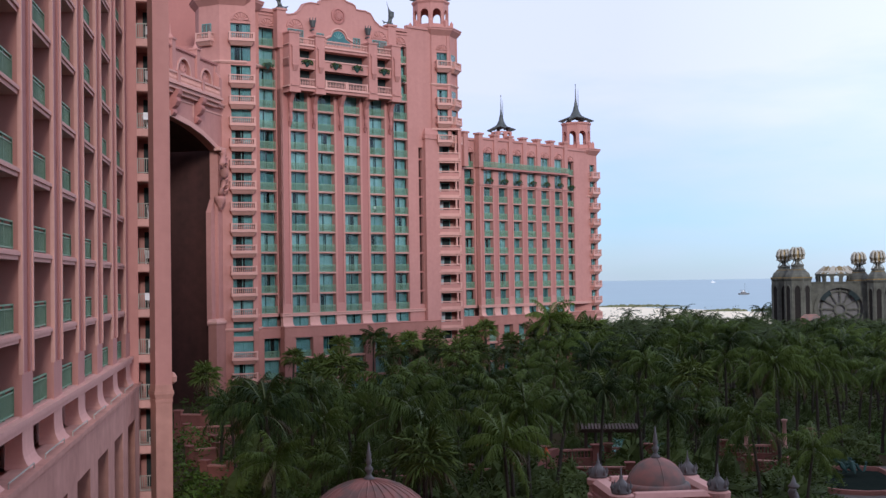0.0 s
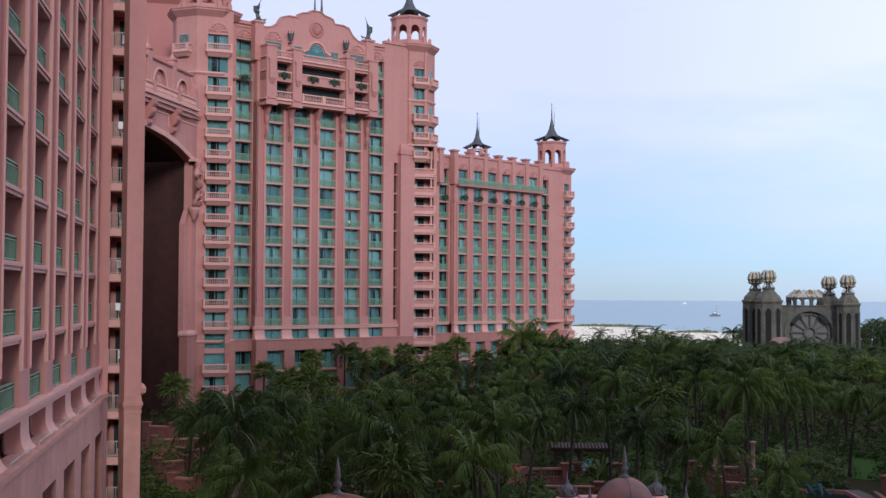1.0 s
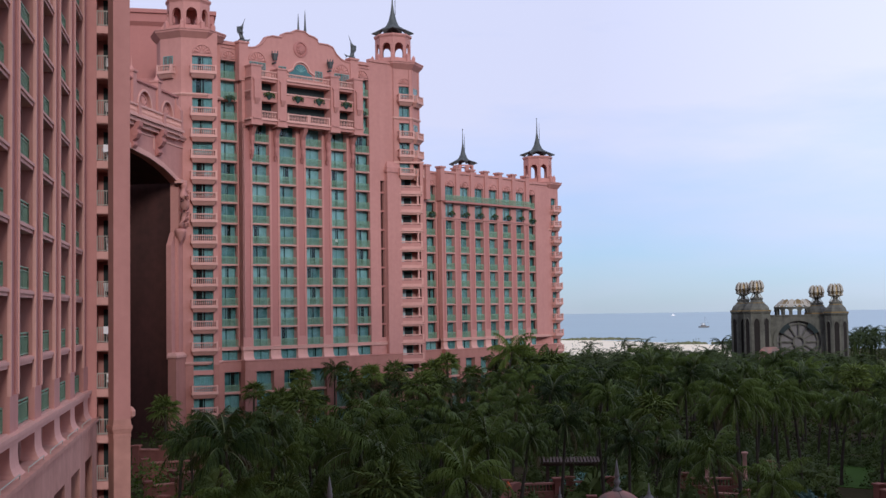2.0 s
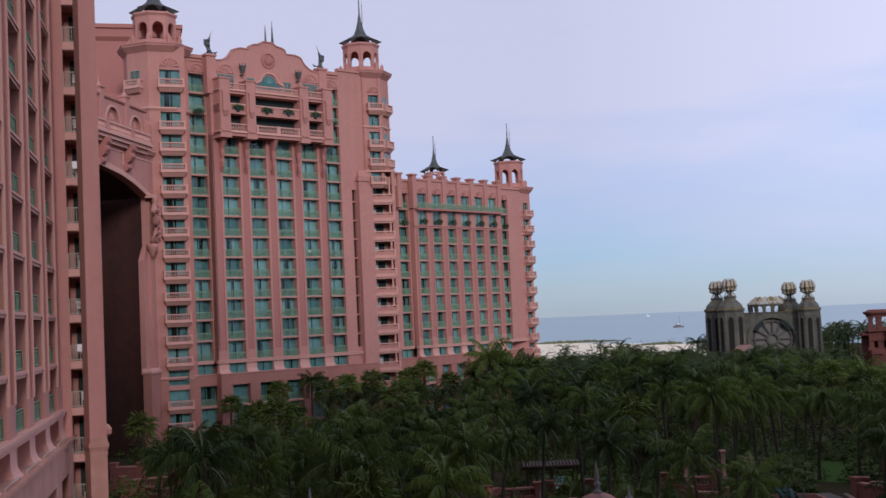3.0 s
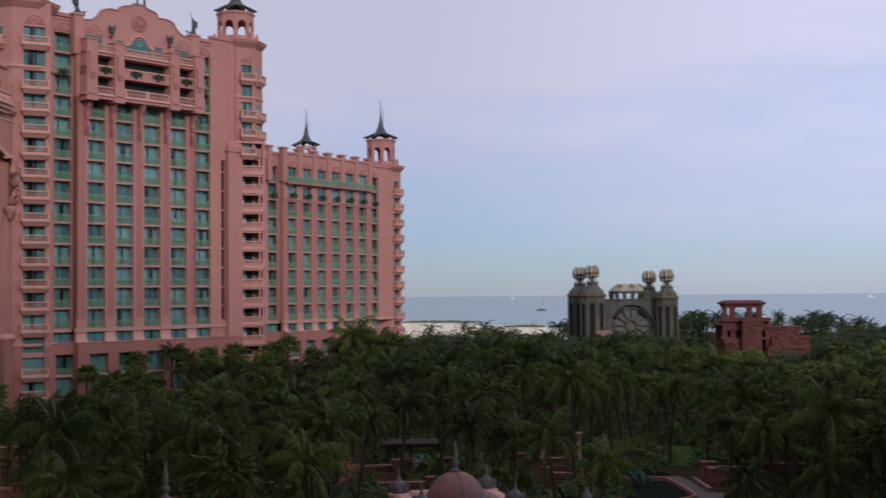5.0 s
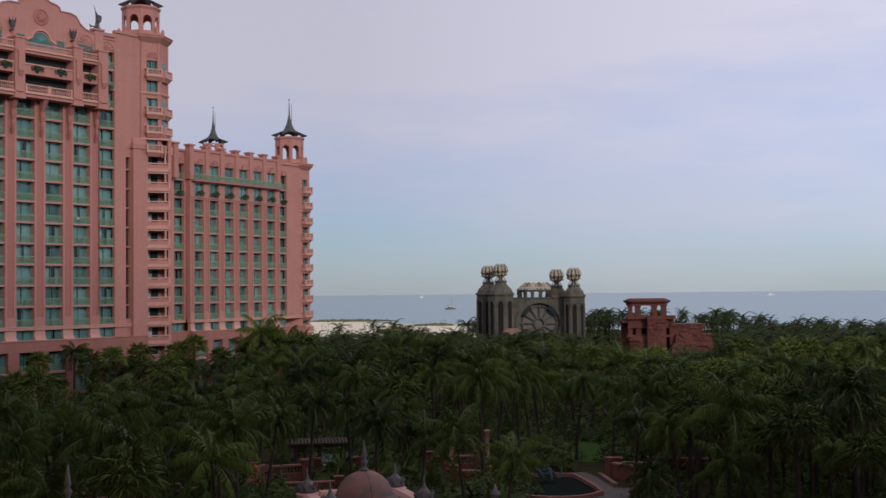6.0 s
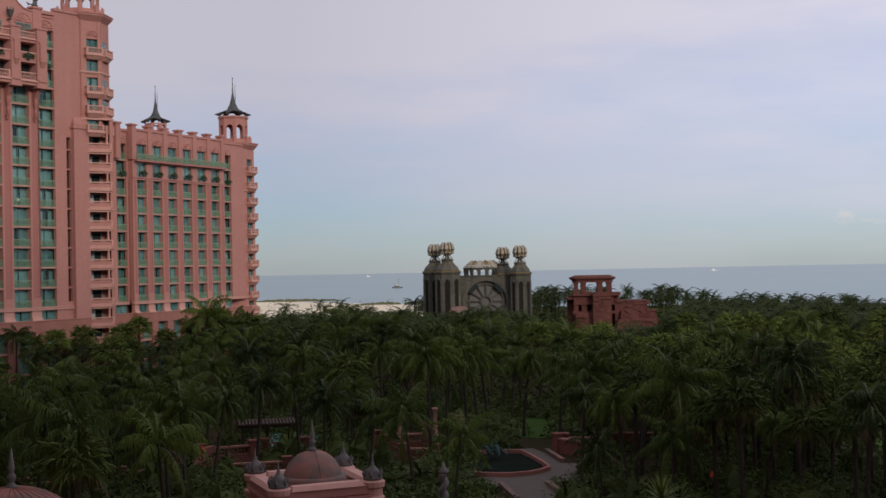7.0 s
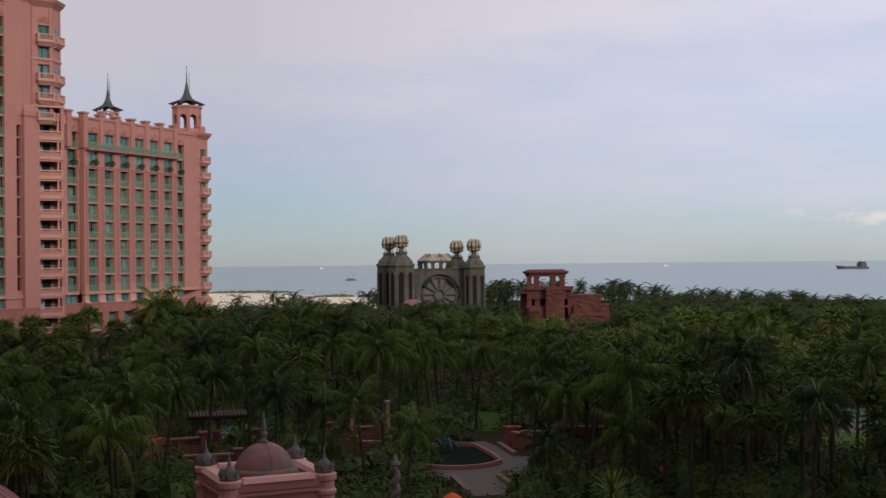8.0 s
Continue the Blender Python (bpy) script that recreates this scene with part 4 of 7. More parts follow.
def wing():
    rng = random.Random(5)
    t = thing("hotel_wing", pose(5.21, 208.59, 0, 0, 0, 45.08), "lower coral-pink hotel wing with teal windows and a crenellated parapet", "hotel building")
    W, P = 2.35, -1.0
    cols = [3.1 + 3.87 * i for i in range(6)]
    for x0, x1 in [(0.9, cols[0] - W / 2)] + [(a + W / 2, b - W / 2) for a, b in zip(cols, cols[1:])] + [(cols[-1] + W / 2, 25.0)]:
        pier(t, x0, x1, P, level(0), 33.4, 0.9, 0.28)
    for x in cols:
        bay(t, x, P, W, range(0, 7), rng, set_in=0.85)
    for x, x0, x1 in ((-0.7, -3.4, 0.9), (27.05, 25.0, 33.0)):
        bay(t, x, 0, W, range(0, 9), rng)
        g = Geo()
        g.box(x0, x - W / 2, 0, 0.6, level(0), 41.0).box(x + W / 2, x1, 0, 0.6, level(0), 41.0).box(x - W / 2, x + W / 2, 0.003, 0.6, level(8) + 2.66, 41.0)
        g.box(x0, x1, -0.2, 0.7, 41.0, 41.4)
        part("side_wall", g, PINK, t)
        fan_relief(t, pose(x, 0, 38.9), 2.2)
        leafy_planter(t, pose(x, -0.25, level(7) + 0.7), rng, 0.75, 110)
    # the two top floors: basket planters, then a long green balcony under shell arches
    u = Geo()
    u.box(0.9, 25.0, P + 0.6, 1.0, 33.3, 41.2)
    for x0, x1 in [(0.9, cols[0] - W / 2)] + [(a + W / 2, b - W / 2) for a, b in zip(cols, cols[1:])] + [(cols[-1] + W / 2, 25.0)]:
        u.box(x0, x1, P, P + 0.62, 33.4, 41.2)
    u.box(0.9, 25.0, P - 0.003, P + 0.62, 38.9, 41.2)
    u.box(0.8, 25.1, P - 0.2, P + 0.7, 41.2, 41.55).box(0.8, 25.1, P - 0.15, P + 0.2, 33.2, 33.42)
    part("upper_wall", u, PINK, t)
    for x in cols:
        for k in (7, 8):
            window(t, pose(x, P + 0.45, level(k)), W, 2.6, rng)
        sill(t, x, P + 0.1, level(7), W, 0.5)
        fan_relief(t, pose(x, P, 38.95), 2.3)
        leafy_planter(t, pose(x, P - 0.35, level(7) + 0.85), rng, 0.75, 110)
    bl = part("long_balcony", Geo().box(1.2, 24.6, P - 0.85, P + 0.05, level(8) - 0.3, level(8)), PANEL, t, "long balcony with a green rail")
    for i in range(6):
        railing(bl, pose(1.2 + 3.9 * (i + 0.5), P - 0.78, level(8)), 3.86, 1.0)
    # parapet posts
    post = Geo().box(-0.5, 0.5, -0.25, 0.85, level(8) + 0.02, 42.0).box(-0.7, 0.7, -0.4, 1.0, 42.0, 42.3).mesh("parapet_post", PINK)
    for x in [1.1] + [(a + b) / 2 for a, b in zip(cols, cols[1:])] + [24.5, -2.6]:
        put("parapet_post", post, t, pose(x, P, 0.0))
    base_storey(t, 0.6, 25.3, P, cols, W, rng)
    base_storey(t, -3.5, 0.59, 0, [-0.7], W, rng)
    base_storey(t, 25.31, 33.0, 0, [27.05], W, rng)
    part("wing_core", Geo().box(-6, 33, 1.9, 15, 0, 41.0), PINK, t)
    # small roof lantern
    dr = part("roof_lantern", Geo().prism(octagon(2.3, 0), 40.5, 42.6).prism(octagon(2.6, 0), 42.6, 42.9), PINK, t, "small lantern with a horned roof", pose(15.6, 7.0, 0))
    for k in range(8):
        part("arch", Geo().plate([(-0.8, 0), (-0.42, 0)] + arc(0, 0.7, 0.42, 0.45, 180, 0, 8) + [(0.42, 0), (0.8, 0), (0.8, 1.35), (-0.8, 1.35)], 0, 0.25), PINK, dr, m=face_frame(0, 0, 1.9, 45 * k) @ pose(0, 0, 42.9))
    pagoda_roof(dr, pose(0, 0, 44.25), 2.55, 6.8)
    b = turret(t, 26.5, 235.2, 3.95, 2.0, 0, 41.4, 7, list(range(-3, 9)), rng, 2.5, base=True)
    belfry(b, pose(0, 0, 41.76), 3.2, 4.7, -23.0, 3.25, 7.6)
    return t


def bridge():
    """The arched sky bridge between the towers, over a deep shaded passage."""
    t = thing("arched_bridge", pose(-31.6, 165.0, 0, 0, 0, 77.6), "coral-pink bridge with a great arch, carved brackets and a parapet", "bridge building")
    L = -62.0
    # arch: springs at the turret and rises away from it
    curve = [(1.9, 35.3), (-0.5, 36.1), (-3.5, 36.95), (-7.5, 37.7), (-13.0, 38.25), (-18.0, 38.6), (-24.0, 38.7), (-34.0, 38.3), (-44.0, 36.6), (L, 31.0)]
    lower = list(reversed(curve))
    w = Geo().plate(lower + [(1.9, 0), (7.0, 0), (7.0, 41.3), (1.5, 41.3), (1.5, 43.3), (L, 43.3)], 0, 1.2)
    front = part("arch_wall", w, PINK, t)
    tr = Geo()
    tr.plate([(x, z - 0.15) for x, z in lower] + [(x, z + 0.55) for x, z in curve], -0.22, 0.1)
    part("arch_trim", tr, PALE, front, "pale moulded arch edge")
    # vault, back, side and end carry the passage shade as dark brown colour
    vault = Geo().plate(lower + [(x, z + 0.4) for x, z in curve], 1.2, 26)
    ps = part("passage_vault", vault, SHADE, t, "passage vault with its shade put into the dark colour")
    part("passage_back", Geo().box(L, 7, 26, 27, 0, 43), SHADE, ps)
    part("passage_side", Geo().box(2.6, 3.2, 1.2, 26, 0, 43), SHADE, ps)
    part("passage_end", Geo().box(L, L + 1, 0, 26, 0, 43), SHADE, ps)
    part("jamb_face", Geo().box(0.55, 1.95, 0.5, 1.25, 11.0, 26.6).taper(0.55, 1.95, 0.5, 1.25, 26.6, 1.85, 1.95, 0.5, 1.25, 28.5), PINK, front)
    part("jamb_base", Geo().box(0.2, 6.6, -0.3, 0.9, 0, 11.2), BASE, front, "weathered darker base")
    part("base_course", Geo().box(0.05, 6.7, -0.45, 1.0, 11.2, 11.5).taper(0.05, 6.7, -0.45, 1.0, 11.5, 0.5, 6.7, -0.05, 1.0, 11.9), PALE, front)
    ld = Geo()
    ld.box(L, 0.9, -1.0, -0.004, 41.6, 42.1).box(L, 1.1, -1.3, -0.004, 42.1, 42.4).box(L, 0.6, -0.6, -0.004, 41.1, 41.6)
    ld.box(1.1, 7, -0.35, 0.6, 41.3, 41.6).box(1.1, 7, -0.5, 0.7, 41.6, 41.9)
    part("ledge", ld, PALE, t)
    pp = Geo().box(L, 1.3, 0.3, 0.9, 43.3, 46.9).box(L, 1.4, -0.2, 1.0, 46.9, 47.05).box(L, 1.5, -0.35, 1.1, 47.05, 47.3)
    par = part("parapet", pp, PANEL, t)
    part("end_pier", Geo().box(0.5, 1.4, -0.95, 0.9, 42.4, 45.2).box(0.6, 1.35, -0.3, 0.9, 45.2, 46.9).taper(0.5, 1.4, -0.95, -0.3, 45.2, 0.6, 1.35, -0.35, -0.3, 46.0), PINK, par)
    for i in range(6):
        x = -5.2 - 7.6 * i
        q = Geo().box(x - 0.5, x + 0.5, -0.45, 0.6, 42.4, 48.0).box(x - 0.62, x + 0.62, -0.6, 0.75, 48.0, 48.25).box(x - 0.4, x + 0.4, -1.15, -0.4, 42.4, 44.0)
        part("parapet_post", q.lathe([(0.42, 48.25), (0.3, 48.5), (0.12, 48.8), (0.07, 49.4), (0.02, 50.1)], 8, Matrix.Translation((x, 0.05, 0))), PINK, par)
        # each bay: a wall with an open round-arched recess, a sunk band above it and a balustrade before it
        c0, hw = x + (3.55 if i else 3.1), 1.95 if i else 1.75
        a0, a1 = x + 0.5, (x + 7.1 if i else 0.6)
        arch = arc(c0, 44.1, hw, hw * 1.02, 180, 0, 16)
        part("arched_bay", Geo().plate([(a0, 42.4), (c0 - hw, 42.4)] + arch[:9] + [(c0, 46.9), (a0, 46.9)], -0.12, 0.3).plate([(c0 + hw, 42.4), (a1, 42.4), (a1, 46.9), (c0, 46.9)] + arch[8:], -0.12, 0.3), PINK, par)
        rim = [(c0 + (px - c0) * 1.14, 44.1 + (pz - 44.1) * 1.14) for px, pz in arch]
        part("arch_rim", Geo().plate(arch + rim[::-1], -0.26, -0.1), PALE, par)
        fan_relief(par, pose(c0, 0.28, 44.1), 2 * hw * 0.94)
        bal = Geo().box(a0, a1, -1.1, -0.8, 43.55, 43.8).box(a0, a1, -1.1, -0.8, 42.4, 42.65)
        n = int((a1 - a0) / 0.36)
        for k in range(n):
            baluster(bal, a0 + (a1 - a0) * (k + 0.5) / n, -0.95, 42.65, 0.9, 0.11)
        part("balustrade", bal, PALE, par)
        c = Geo()
        prof = [(0.05, 38.1), (-0.4, 38.3), (-0.55, 38.7), (-0.3, 39.15), (-0.8, 39.5), (-1.15, 40.1), (-0.95, 40.6), (-1.25, 41.0), (-1.3, 41.6), (0.05, 41.6)]
        n = len(prof)
        c.add([(x - 0.55, y, z) for y, z in prof] + [(x + 0.55, y, z) for y, z in prof], [tuple(range(n)), tuple(range(n, 2 * n))[::-1]] + [((k + 1) % n, k, n + k, n + (k + 1) % n) for k in range(n)])
        c.lathe([(0.42, -0.62), (0.5, -0.5), (0.5, 0.5), (0.42, 0.62)], 10, Matrix.Translation((x, -0.62, 40.1)) @ pose(0, 0, 0, 0, 90)).lathe([(0.3, -0.62), (0.34, -0.5), (0.34, 0.5), (0.3, 0.62)], 10, Matrix.Translation((x, -0.3, 38.7)) @ pose(0, 0, 0, 0, 90))
        part("bracket", c, PANEL, par, "carved scroll bracket")
        part("panel_mould", Geo().box(x - 6.7, x - 0.9, -0.1, 0.02, 40.5, 40.7).box(x - 1.1, x - 0.9, -0.1, 0.02, 38.9, 40.5).box(x - 6.7, x - 6.5, -0.1, 0.02, 38.9, 40.5), PALE, par)
    part("panel_mould", Geo().box(-4.3, 4.6, -0.1, 0.02, 40.3, 40.5).box(4.4, 4.6, -0.1, 0.02, 36.4, 40.3), PALE, t)
    m = Geo()
    m.lathe([(0.08, 26.9), (0.25, 27.5), (0.5, 28.1), (0.62, 28.5), (0.62, 28.8), (0.4, 28.95)], 14, Matrix.Translation((0, -0.2, 0)))
    m.tube([(0.12, -0.3, 28.9), (-0.3, -0.5, 29.6), (-0.28, -0.6, 30.3), (0.15, -0.55, 31.0), (0.25, -0.6, 31.8), (-0.1, -0.75, 32.6), (-0.2, -0.7, 33.4), (0.1, -0.55, 34.1), (0.15, -0.5, 34.8), (0.0, -0.4, 35.4)],
           [0.32, 0.3, 0.26, 0.34, 0.46, 0.5, 0.42, 0.3, 0.36, 0.5], 10)
    for k in range(7):
        m.tube([(0.2, -0.5, 29.6 + 0.75 * k), (0.62, -0.85, 29.9 + 0.75 * k), (0.8, -0.7, 30.3 + 0.75 * k)], [0.14, 0.12, 0.03], 6)
    part("carved_corbel", m, PINK, t, "carved figure corbel at the arch foot", pose(1.9, 0, 0) @ Matrix.Diagonal((1.3, 1.3, 1, 1)), smooth=True)
    part("impost", Geo().box(0.8, 2.9, -0.85, 0.1, 35.2, 35.7), PALE, t)
    # the round hall that rises behind the bridge
    hx, hy = polar(-11.8, 186)
    c = Geo().box(-14, 9, 0, 9, 38, 61.0).taper(-14, 9, 0, 9, 61.0, -14.4, 9.4, -0.5, 9, 61.6).box(-14.4, 9.4, -0.5, 9, 61.6, 62.9).box(-14.7, 9.7, -0.8, 9, 62.9, 63.5)
    c.taper(-14, 9, -3.0, 0.1, 46, -14, 9, -0.02, 0.1, 53)
    # the darker panel colour stands in for shade on the hall
    part("central_hall", c, PANEL, t, "plain hall wall with a cornice behind the bridge, its shade put into the colour", local(t, face_frame(hx, hy, 0, -78.2)))
    return t


def near_building():
    rng = random.Random(3)
    t = thing("near_hotel_building", pose(-15.0, 41.69, 0, 0, 0, 98.67), "near coral-pink hotel front with deep balconies and sweeping pier feet", "hotel building")
    pitch, first, pw, W = 6.74, 1.75, 2.1, 4.64
    floors = range(0, 11)
    top = level(11)
    for i in range(-2, 6):
        x0 = first + pitch * i
        x1 = x0 + (pw if i < 5 else 4.0)
        g = Geo()
        z0 = level(0)
        g.box(x0, x0 + 0.42, 0, 1.0, z0 + 1.5, top).box(x1 - 0.42, x1, 0, 1.0, z0 + 1.5, top).box(x0, x1, -0.003, 1.0, z0, z0 + 1.5)
        p = part("pier", g, PINK, t)
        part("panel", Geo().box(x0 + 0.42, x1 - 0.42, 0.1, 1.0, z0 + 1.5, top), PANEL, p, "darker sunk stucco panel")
        part("edge_moulding", Geo().box(x0 - 0.05, x0 + 0.12, -0.06, 0.1, z0 + 1.5, top).box(x1 - 0.12, x1 + 0.05, -0.06, 0.1, z0 + 1.5, top), PALE, p)
        f = Geo()
        flared_pier(f, x0, x1, 0, z0 - 0.3, z0 - 1.9, 0.34)
        f.box(x0, x1, 0, 0.6, z0 - 0.3, z0)
        part("pier_foot", f, PALE, p, "pale sweeping foot")
        if i < 5:
            xc = (x1 + first + pitch * (i + 1)) / 2
            for k in floors:
                z = level(k)
                sl = "slab", Geo().box(-W / 2, W / 2, 0.08, 2.0, -0.36, 0).box(-W / 2, W / 2, 0.0, 0.14, -0.2, -0.06)
                if "near_slab" not in SILLS:
                    SILLS["near_slab"] = sl[1].mesh("slab", PALE)
                put("slab", SILLS["near_slab"], t, pose(xc, 0, z))
                win = window(t, pose(xc, 1.0, z), W, 2.64, rng, 3)
                if "near_rail" not in RAILS:
                    r = Geo()
                    r.box(-W / 2, W / 2, -0.03, 0.03, 0.86, 0.91)
                    RAILS["near_frame"] = Geo().ring(-W / 2, W / 2, 0.06, 1.07, 0.06, -0.045, 0.045).mesh("railing", RAIL)
                    for j in range(int(W / 0.115) + 1):
                        x = -W / 2 + 0.115 * j
                        r.box(x - 0.014, x + 0.014, -0.014, 0.014, 0.1, 0.88)
                    for j in range(4):
                        x = -W / 2 + 0.03 + (W - 0.06) * j / 3
                        r.box(x - 0.03, x + 0.03, -0.035, 0.035, 0, 1.0)
                    RAILS["near_rail"] = r.mesh("bar_infill", RAIL)
                rail = put("railing", RAILS["near_frame"], t, pose(xc, 0.32, z))
                tagged(put("bar_infill", RAILS["near_rail"], rail), kind="stuff")
            part("pipe_rail", Geo().tube([(xc - W / 2 + 0.1, -0.42, 10.4), (xc - W / 2 + 0.1, -0.42, 10.58), (xc + W / 2 - 0.1, -0.42, 10.58), (xc + W / 2 - 0.1, -0.42, 10.4)], [0.03] * 4, 6), BONE, t)
    g = Geo()
    x0, x1 = first + pitch * -2 - 20, first + pitch * 5 + 4.0
    g.box(x0, x1, -0.12, 0.5, level(0) - 0.5, level(0) - 0.1).box(x0, x1, -0.25, 0.5, level(0) - 0.24, level(0) - 0.05)
    part("cornice", g, PALE, t)
    b = Geo()
    b.box(x0, x1, -0.55, 1.0, 8.35, 10.2).box(x0, x1, -0.68, 0.4, 10.2, 10.4)
    for i in range(-2, 6):
        a = first + pitch * i
        part("base_pier", Geo().box(a - 0.2, a + 2.5, -0.55, 1.0, -0.2, 8.35), STONE_BASE, t)
    part("base_wall", b, STONE_BASE, t, "weathered base wall with tall openings")
    d = Geo()
    d.box(x0, x1, 1.98, 14, 0, top).box(x0, first + pitch * -2 + 0.1, 0, 2, 0, top)
    part("building_core", d, PINK, t)
    # one near-black sheet paints the shade behind the tall base openings
    part("low_glazing", Geo().box(x0, x1, 1.2, 1.5, 0, 8.35), ROOM, t, "near-black sheet painting the shade of the ground floor")
    part("undercroft", Geo().box(x0, x1, 1.0, 1.54, 9.7, 12.0), BASE, t)

    # the end block: a column of shaded balconies facing along the front, and a great corner pier
    e = part("end_block", Geo().box(39.6, 60, 0.9, 14, 0, top + 4), PINK, t)
    ez = local(t, face_frame(-19.6, 79.6, 0, -78))
    eb = part("balcony_column", Geo().prism([(-1.5, -0.1), (-0.62, -0.1), (-0.62, 2.05), (0.62, 2.05), (0.62, -0.1), (1.1, -0.1), (1.1, 3), (-1.5, 3)], 0, top + 3), PINK, t, "column of small shaded balconies", ez)
    for k in range(-4, 13):
        z = level(k)
        sl = part("slab", Geo().box(-0.62, 0.62, -0.05, 1.95, z - 0.5, z), PALE, eb)
        if "end_rail" not in RAILS:
            RAILS["end_frame"] = Geo().ring(-0.62, 0.62, 0.05, 1.05, 0.06, -0.03, 0.03).mesh("railing", BONE)
            e_ = Geo()
            for j in range(9):
                e_.box(-0.6 + 0.148 * j - 0.018, -0.6 + 0.148 * j + 0.018, -0.016, 0.016, 0.08, 1.0)
            RAILS["end_rail"] = e_.mesh("bar_infill", BONE)
        rail = put("railing", RAILS["end_frame"], eb, pose(0, 0.05, z))
        tagged(put("bar_infill", RAILS["end_rail"], rail), kind="stuff")
        # near-black door, painting the shade at the balcony's back
        part("dark_door", Geo().box(-0.25, 0.3, 1.95, 2.04, z, z + 2.2), ROOM, sl)
        part("ceiling_lining", Geo().box(-0.61, 0.61, 0.1, 2.0, z - 0.56, z - 0.502), PALE, sl)
    for k, dx in ((7, 0.2), (6, 0.25), (5, 0.1), (3, 0.3), (2, 0.15), (1, 0.25), (0, 0.2), (-2, 0.3)):
        white_chair(face_frame(-19.6, 79.6, 0, -78) @ pose(dx, 0.75, level(k), 0, 0, 25 * k))
    for k in (5, 1):
        towel(face_frame(-19.6, 79.6, 0, -78) @ pose(0.15, 0.05, level(k) + 1.05), 0.7, 0.45)
    c = Geo()
    q = 1.06
    sq = [(-q / 2, -q / 2), (q / 2, -q / 2), (q / 2, q / 2), (-q / 2, q / 2)]
    big = lambda s: [(x * s, y * s) for x, y in sq]
    c.prism(big(1.0), 10.6, 50)
    lo = Geo().prism(big(1.0), 0, 9.6)
    cap = Geo().prism(big(1.0), 9.7, 10.0, None, big(1.16)).prism(big(1.19), 10.0, 10.22).prism(big(1.1), 10.22, 10.6, None, big(1.01)).prism(big(1.06), 9.5, 9.7)
    cap.lathe([(0.1, -0.35), (0.32, -0.2), (0.34, 0.1), (0.18, 0.35), (0.05, 0.4)], 8, Matrix.Translation((q * 0.62, -q * 0.1, 10.95)))
    px, py = polar(-13.27, 78.0)
    pr = part("corner_pier", c, PINK, t, "tall square corner pier", local(t, pose(px, py, 0, 0, 0, 31)))
    part("pier_base", lo, STONE_BASE, pr, "weathered pier base")
    part("capital", cap, STONE_BASE, pr, "moulded band with a knob")
    return t


def white_chair(m):
    """A small white plastic balcony chair."""
    t = thing("balcony_chair", m, "white plastic chair on a shaded balcony", "chair", "balcony chairs")
    part("seat", Geo().box(-0.24, 0.24, -0.24, 0.24, 0.40, 0.45), WHITE, t)
    part("backrest", Geo().taper(-0.24, 0.24, 0.2, 0.24, 0.45, -0.22, 0.22, 0.3, 0.33, 0.95), WHITE, t)
    for sx in (-0.2, 0.2):
        for sy in (-0.2, 0.2):
            part("leg", Geo().taper(sx - 0.03, sx + 0.03, sy - 0.03, sy + 0.03, 0, sx - 0.02, sx + 0.02, sy - 0.02, sy + 0.02, 0.4), WHITE, t)
    return t


def towel(m, w, h):
    g = Geo().box(-w / 2, w / 2, -0.05, -0.03, -h, 0.02).box(-w / 2, w / 2, 0.03, 0.05, -h * 0.7, 0.02).box(-w / 2, w / 2, -0.05, 0.05, 0.02, 0.035)
    tagged(part("towel", g, WHITE, None, "", m), "white bath towel hung over a balcony rail", "towel", "hung towels")


main_tower()
wing()
bridge()
near_building()


def home_balcony():
    """The plain hotel front behind the viewer, the slab underfoot and an unseen shading tower."""
    g = Geo().box(-9, 20, -12, -1.6, 0, 30)
    # unseen block, sized to cast shade over the garden and lower hotel fronts
    tagged(part("viewer_tower", Geo().box(9, 90, -30, -12.01, 0, 88), PINK), "plain coral-pink hotel tower, unseen, added behind the viewer to cast shade", "wall", kind="structure")
    tagged(part("viewer_wall", g, PINK), "plain coral-pink hotel wall behind the balcony", "wall", kind="structure")
    s = Geo().box(-2.2, 2.2, -1.6, 0.45, 15.15, 15.4)
    tagged(part("viewer_balcony_slab", s, PALE), "plain balcony slab", "balcony", kind="structure")


home_balcony()


# ---- far buildings in the garden ----
def crown_ornament(parent, m, r):
    """A gilded openwork crown: curved staves between a neck and a ring, on a little neck."""
    ob = part("crown", Geo().lathe([(r * 0.95, -1.5), (r * 0.9, -0.75), (r * 0.98, -0.65), (r * 0.98, -0.4), (r * 0.5, -0.2), (r * 0.28, 0.25), (r * 0.55, 0.8)], 12), GREY, parent, "gilded crown on a neck", m)
    core = Geo().lathe([(r * 0.5, 0.8), (r * 0.86, 1.2), (r * 0.9, 2.0), (r * 0.78, 2.9), (r * 0.5, 3.3), (r * 0.2, 3.4)], 12)
    part("crown_bowl", core, GOLD, ob)
    st = Geo()
    for k in range(10):
        a = radians(36 * k + 10)
        path = [(r * q * math.cos(a), r * q * math.sin(a), z) for q, z in ((0.5, 0.75), (1.0, 1.15), (1.06, 2.0), (0.92, 3.0), (0.62, 3.65))]
        st.tube(path, [0.14, 0.27, 0.30, 0.24, 0.06], 6)
        st.tube([(r * 0.95 * math.cos(a), r * 0.95 * math.sin(a), -0.4), (r * 0.62 * math.cos(a), r * 0.62 * math.sin(a), 0.35), (r * 0.55 * math.cos(a), r * 0.55 * math.sin(a), 0.8)], [0.06, 0.05, 0.06], 4)
    tagged(part("stave_cage", st, BONE, ob, "pale curved staves"), kind="stuff")
    return ob


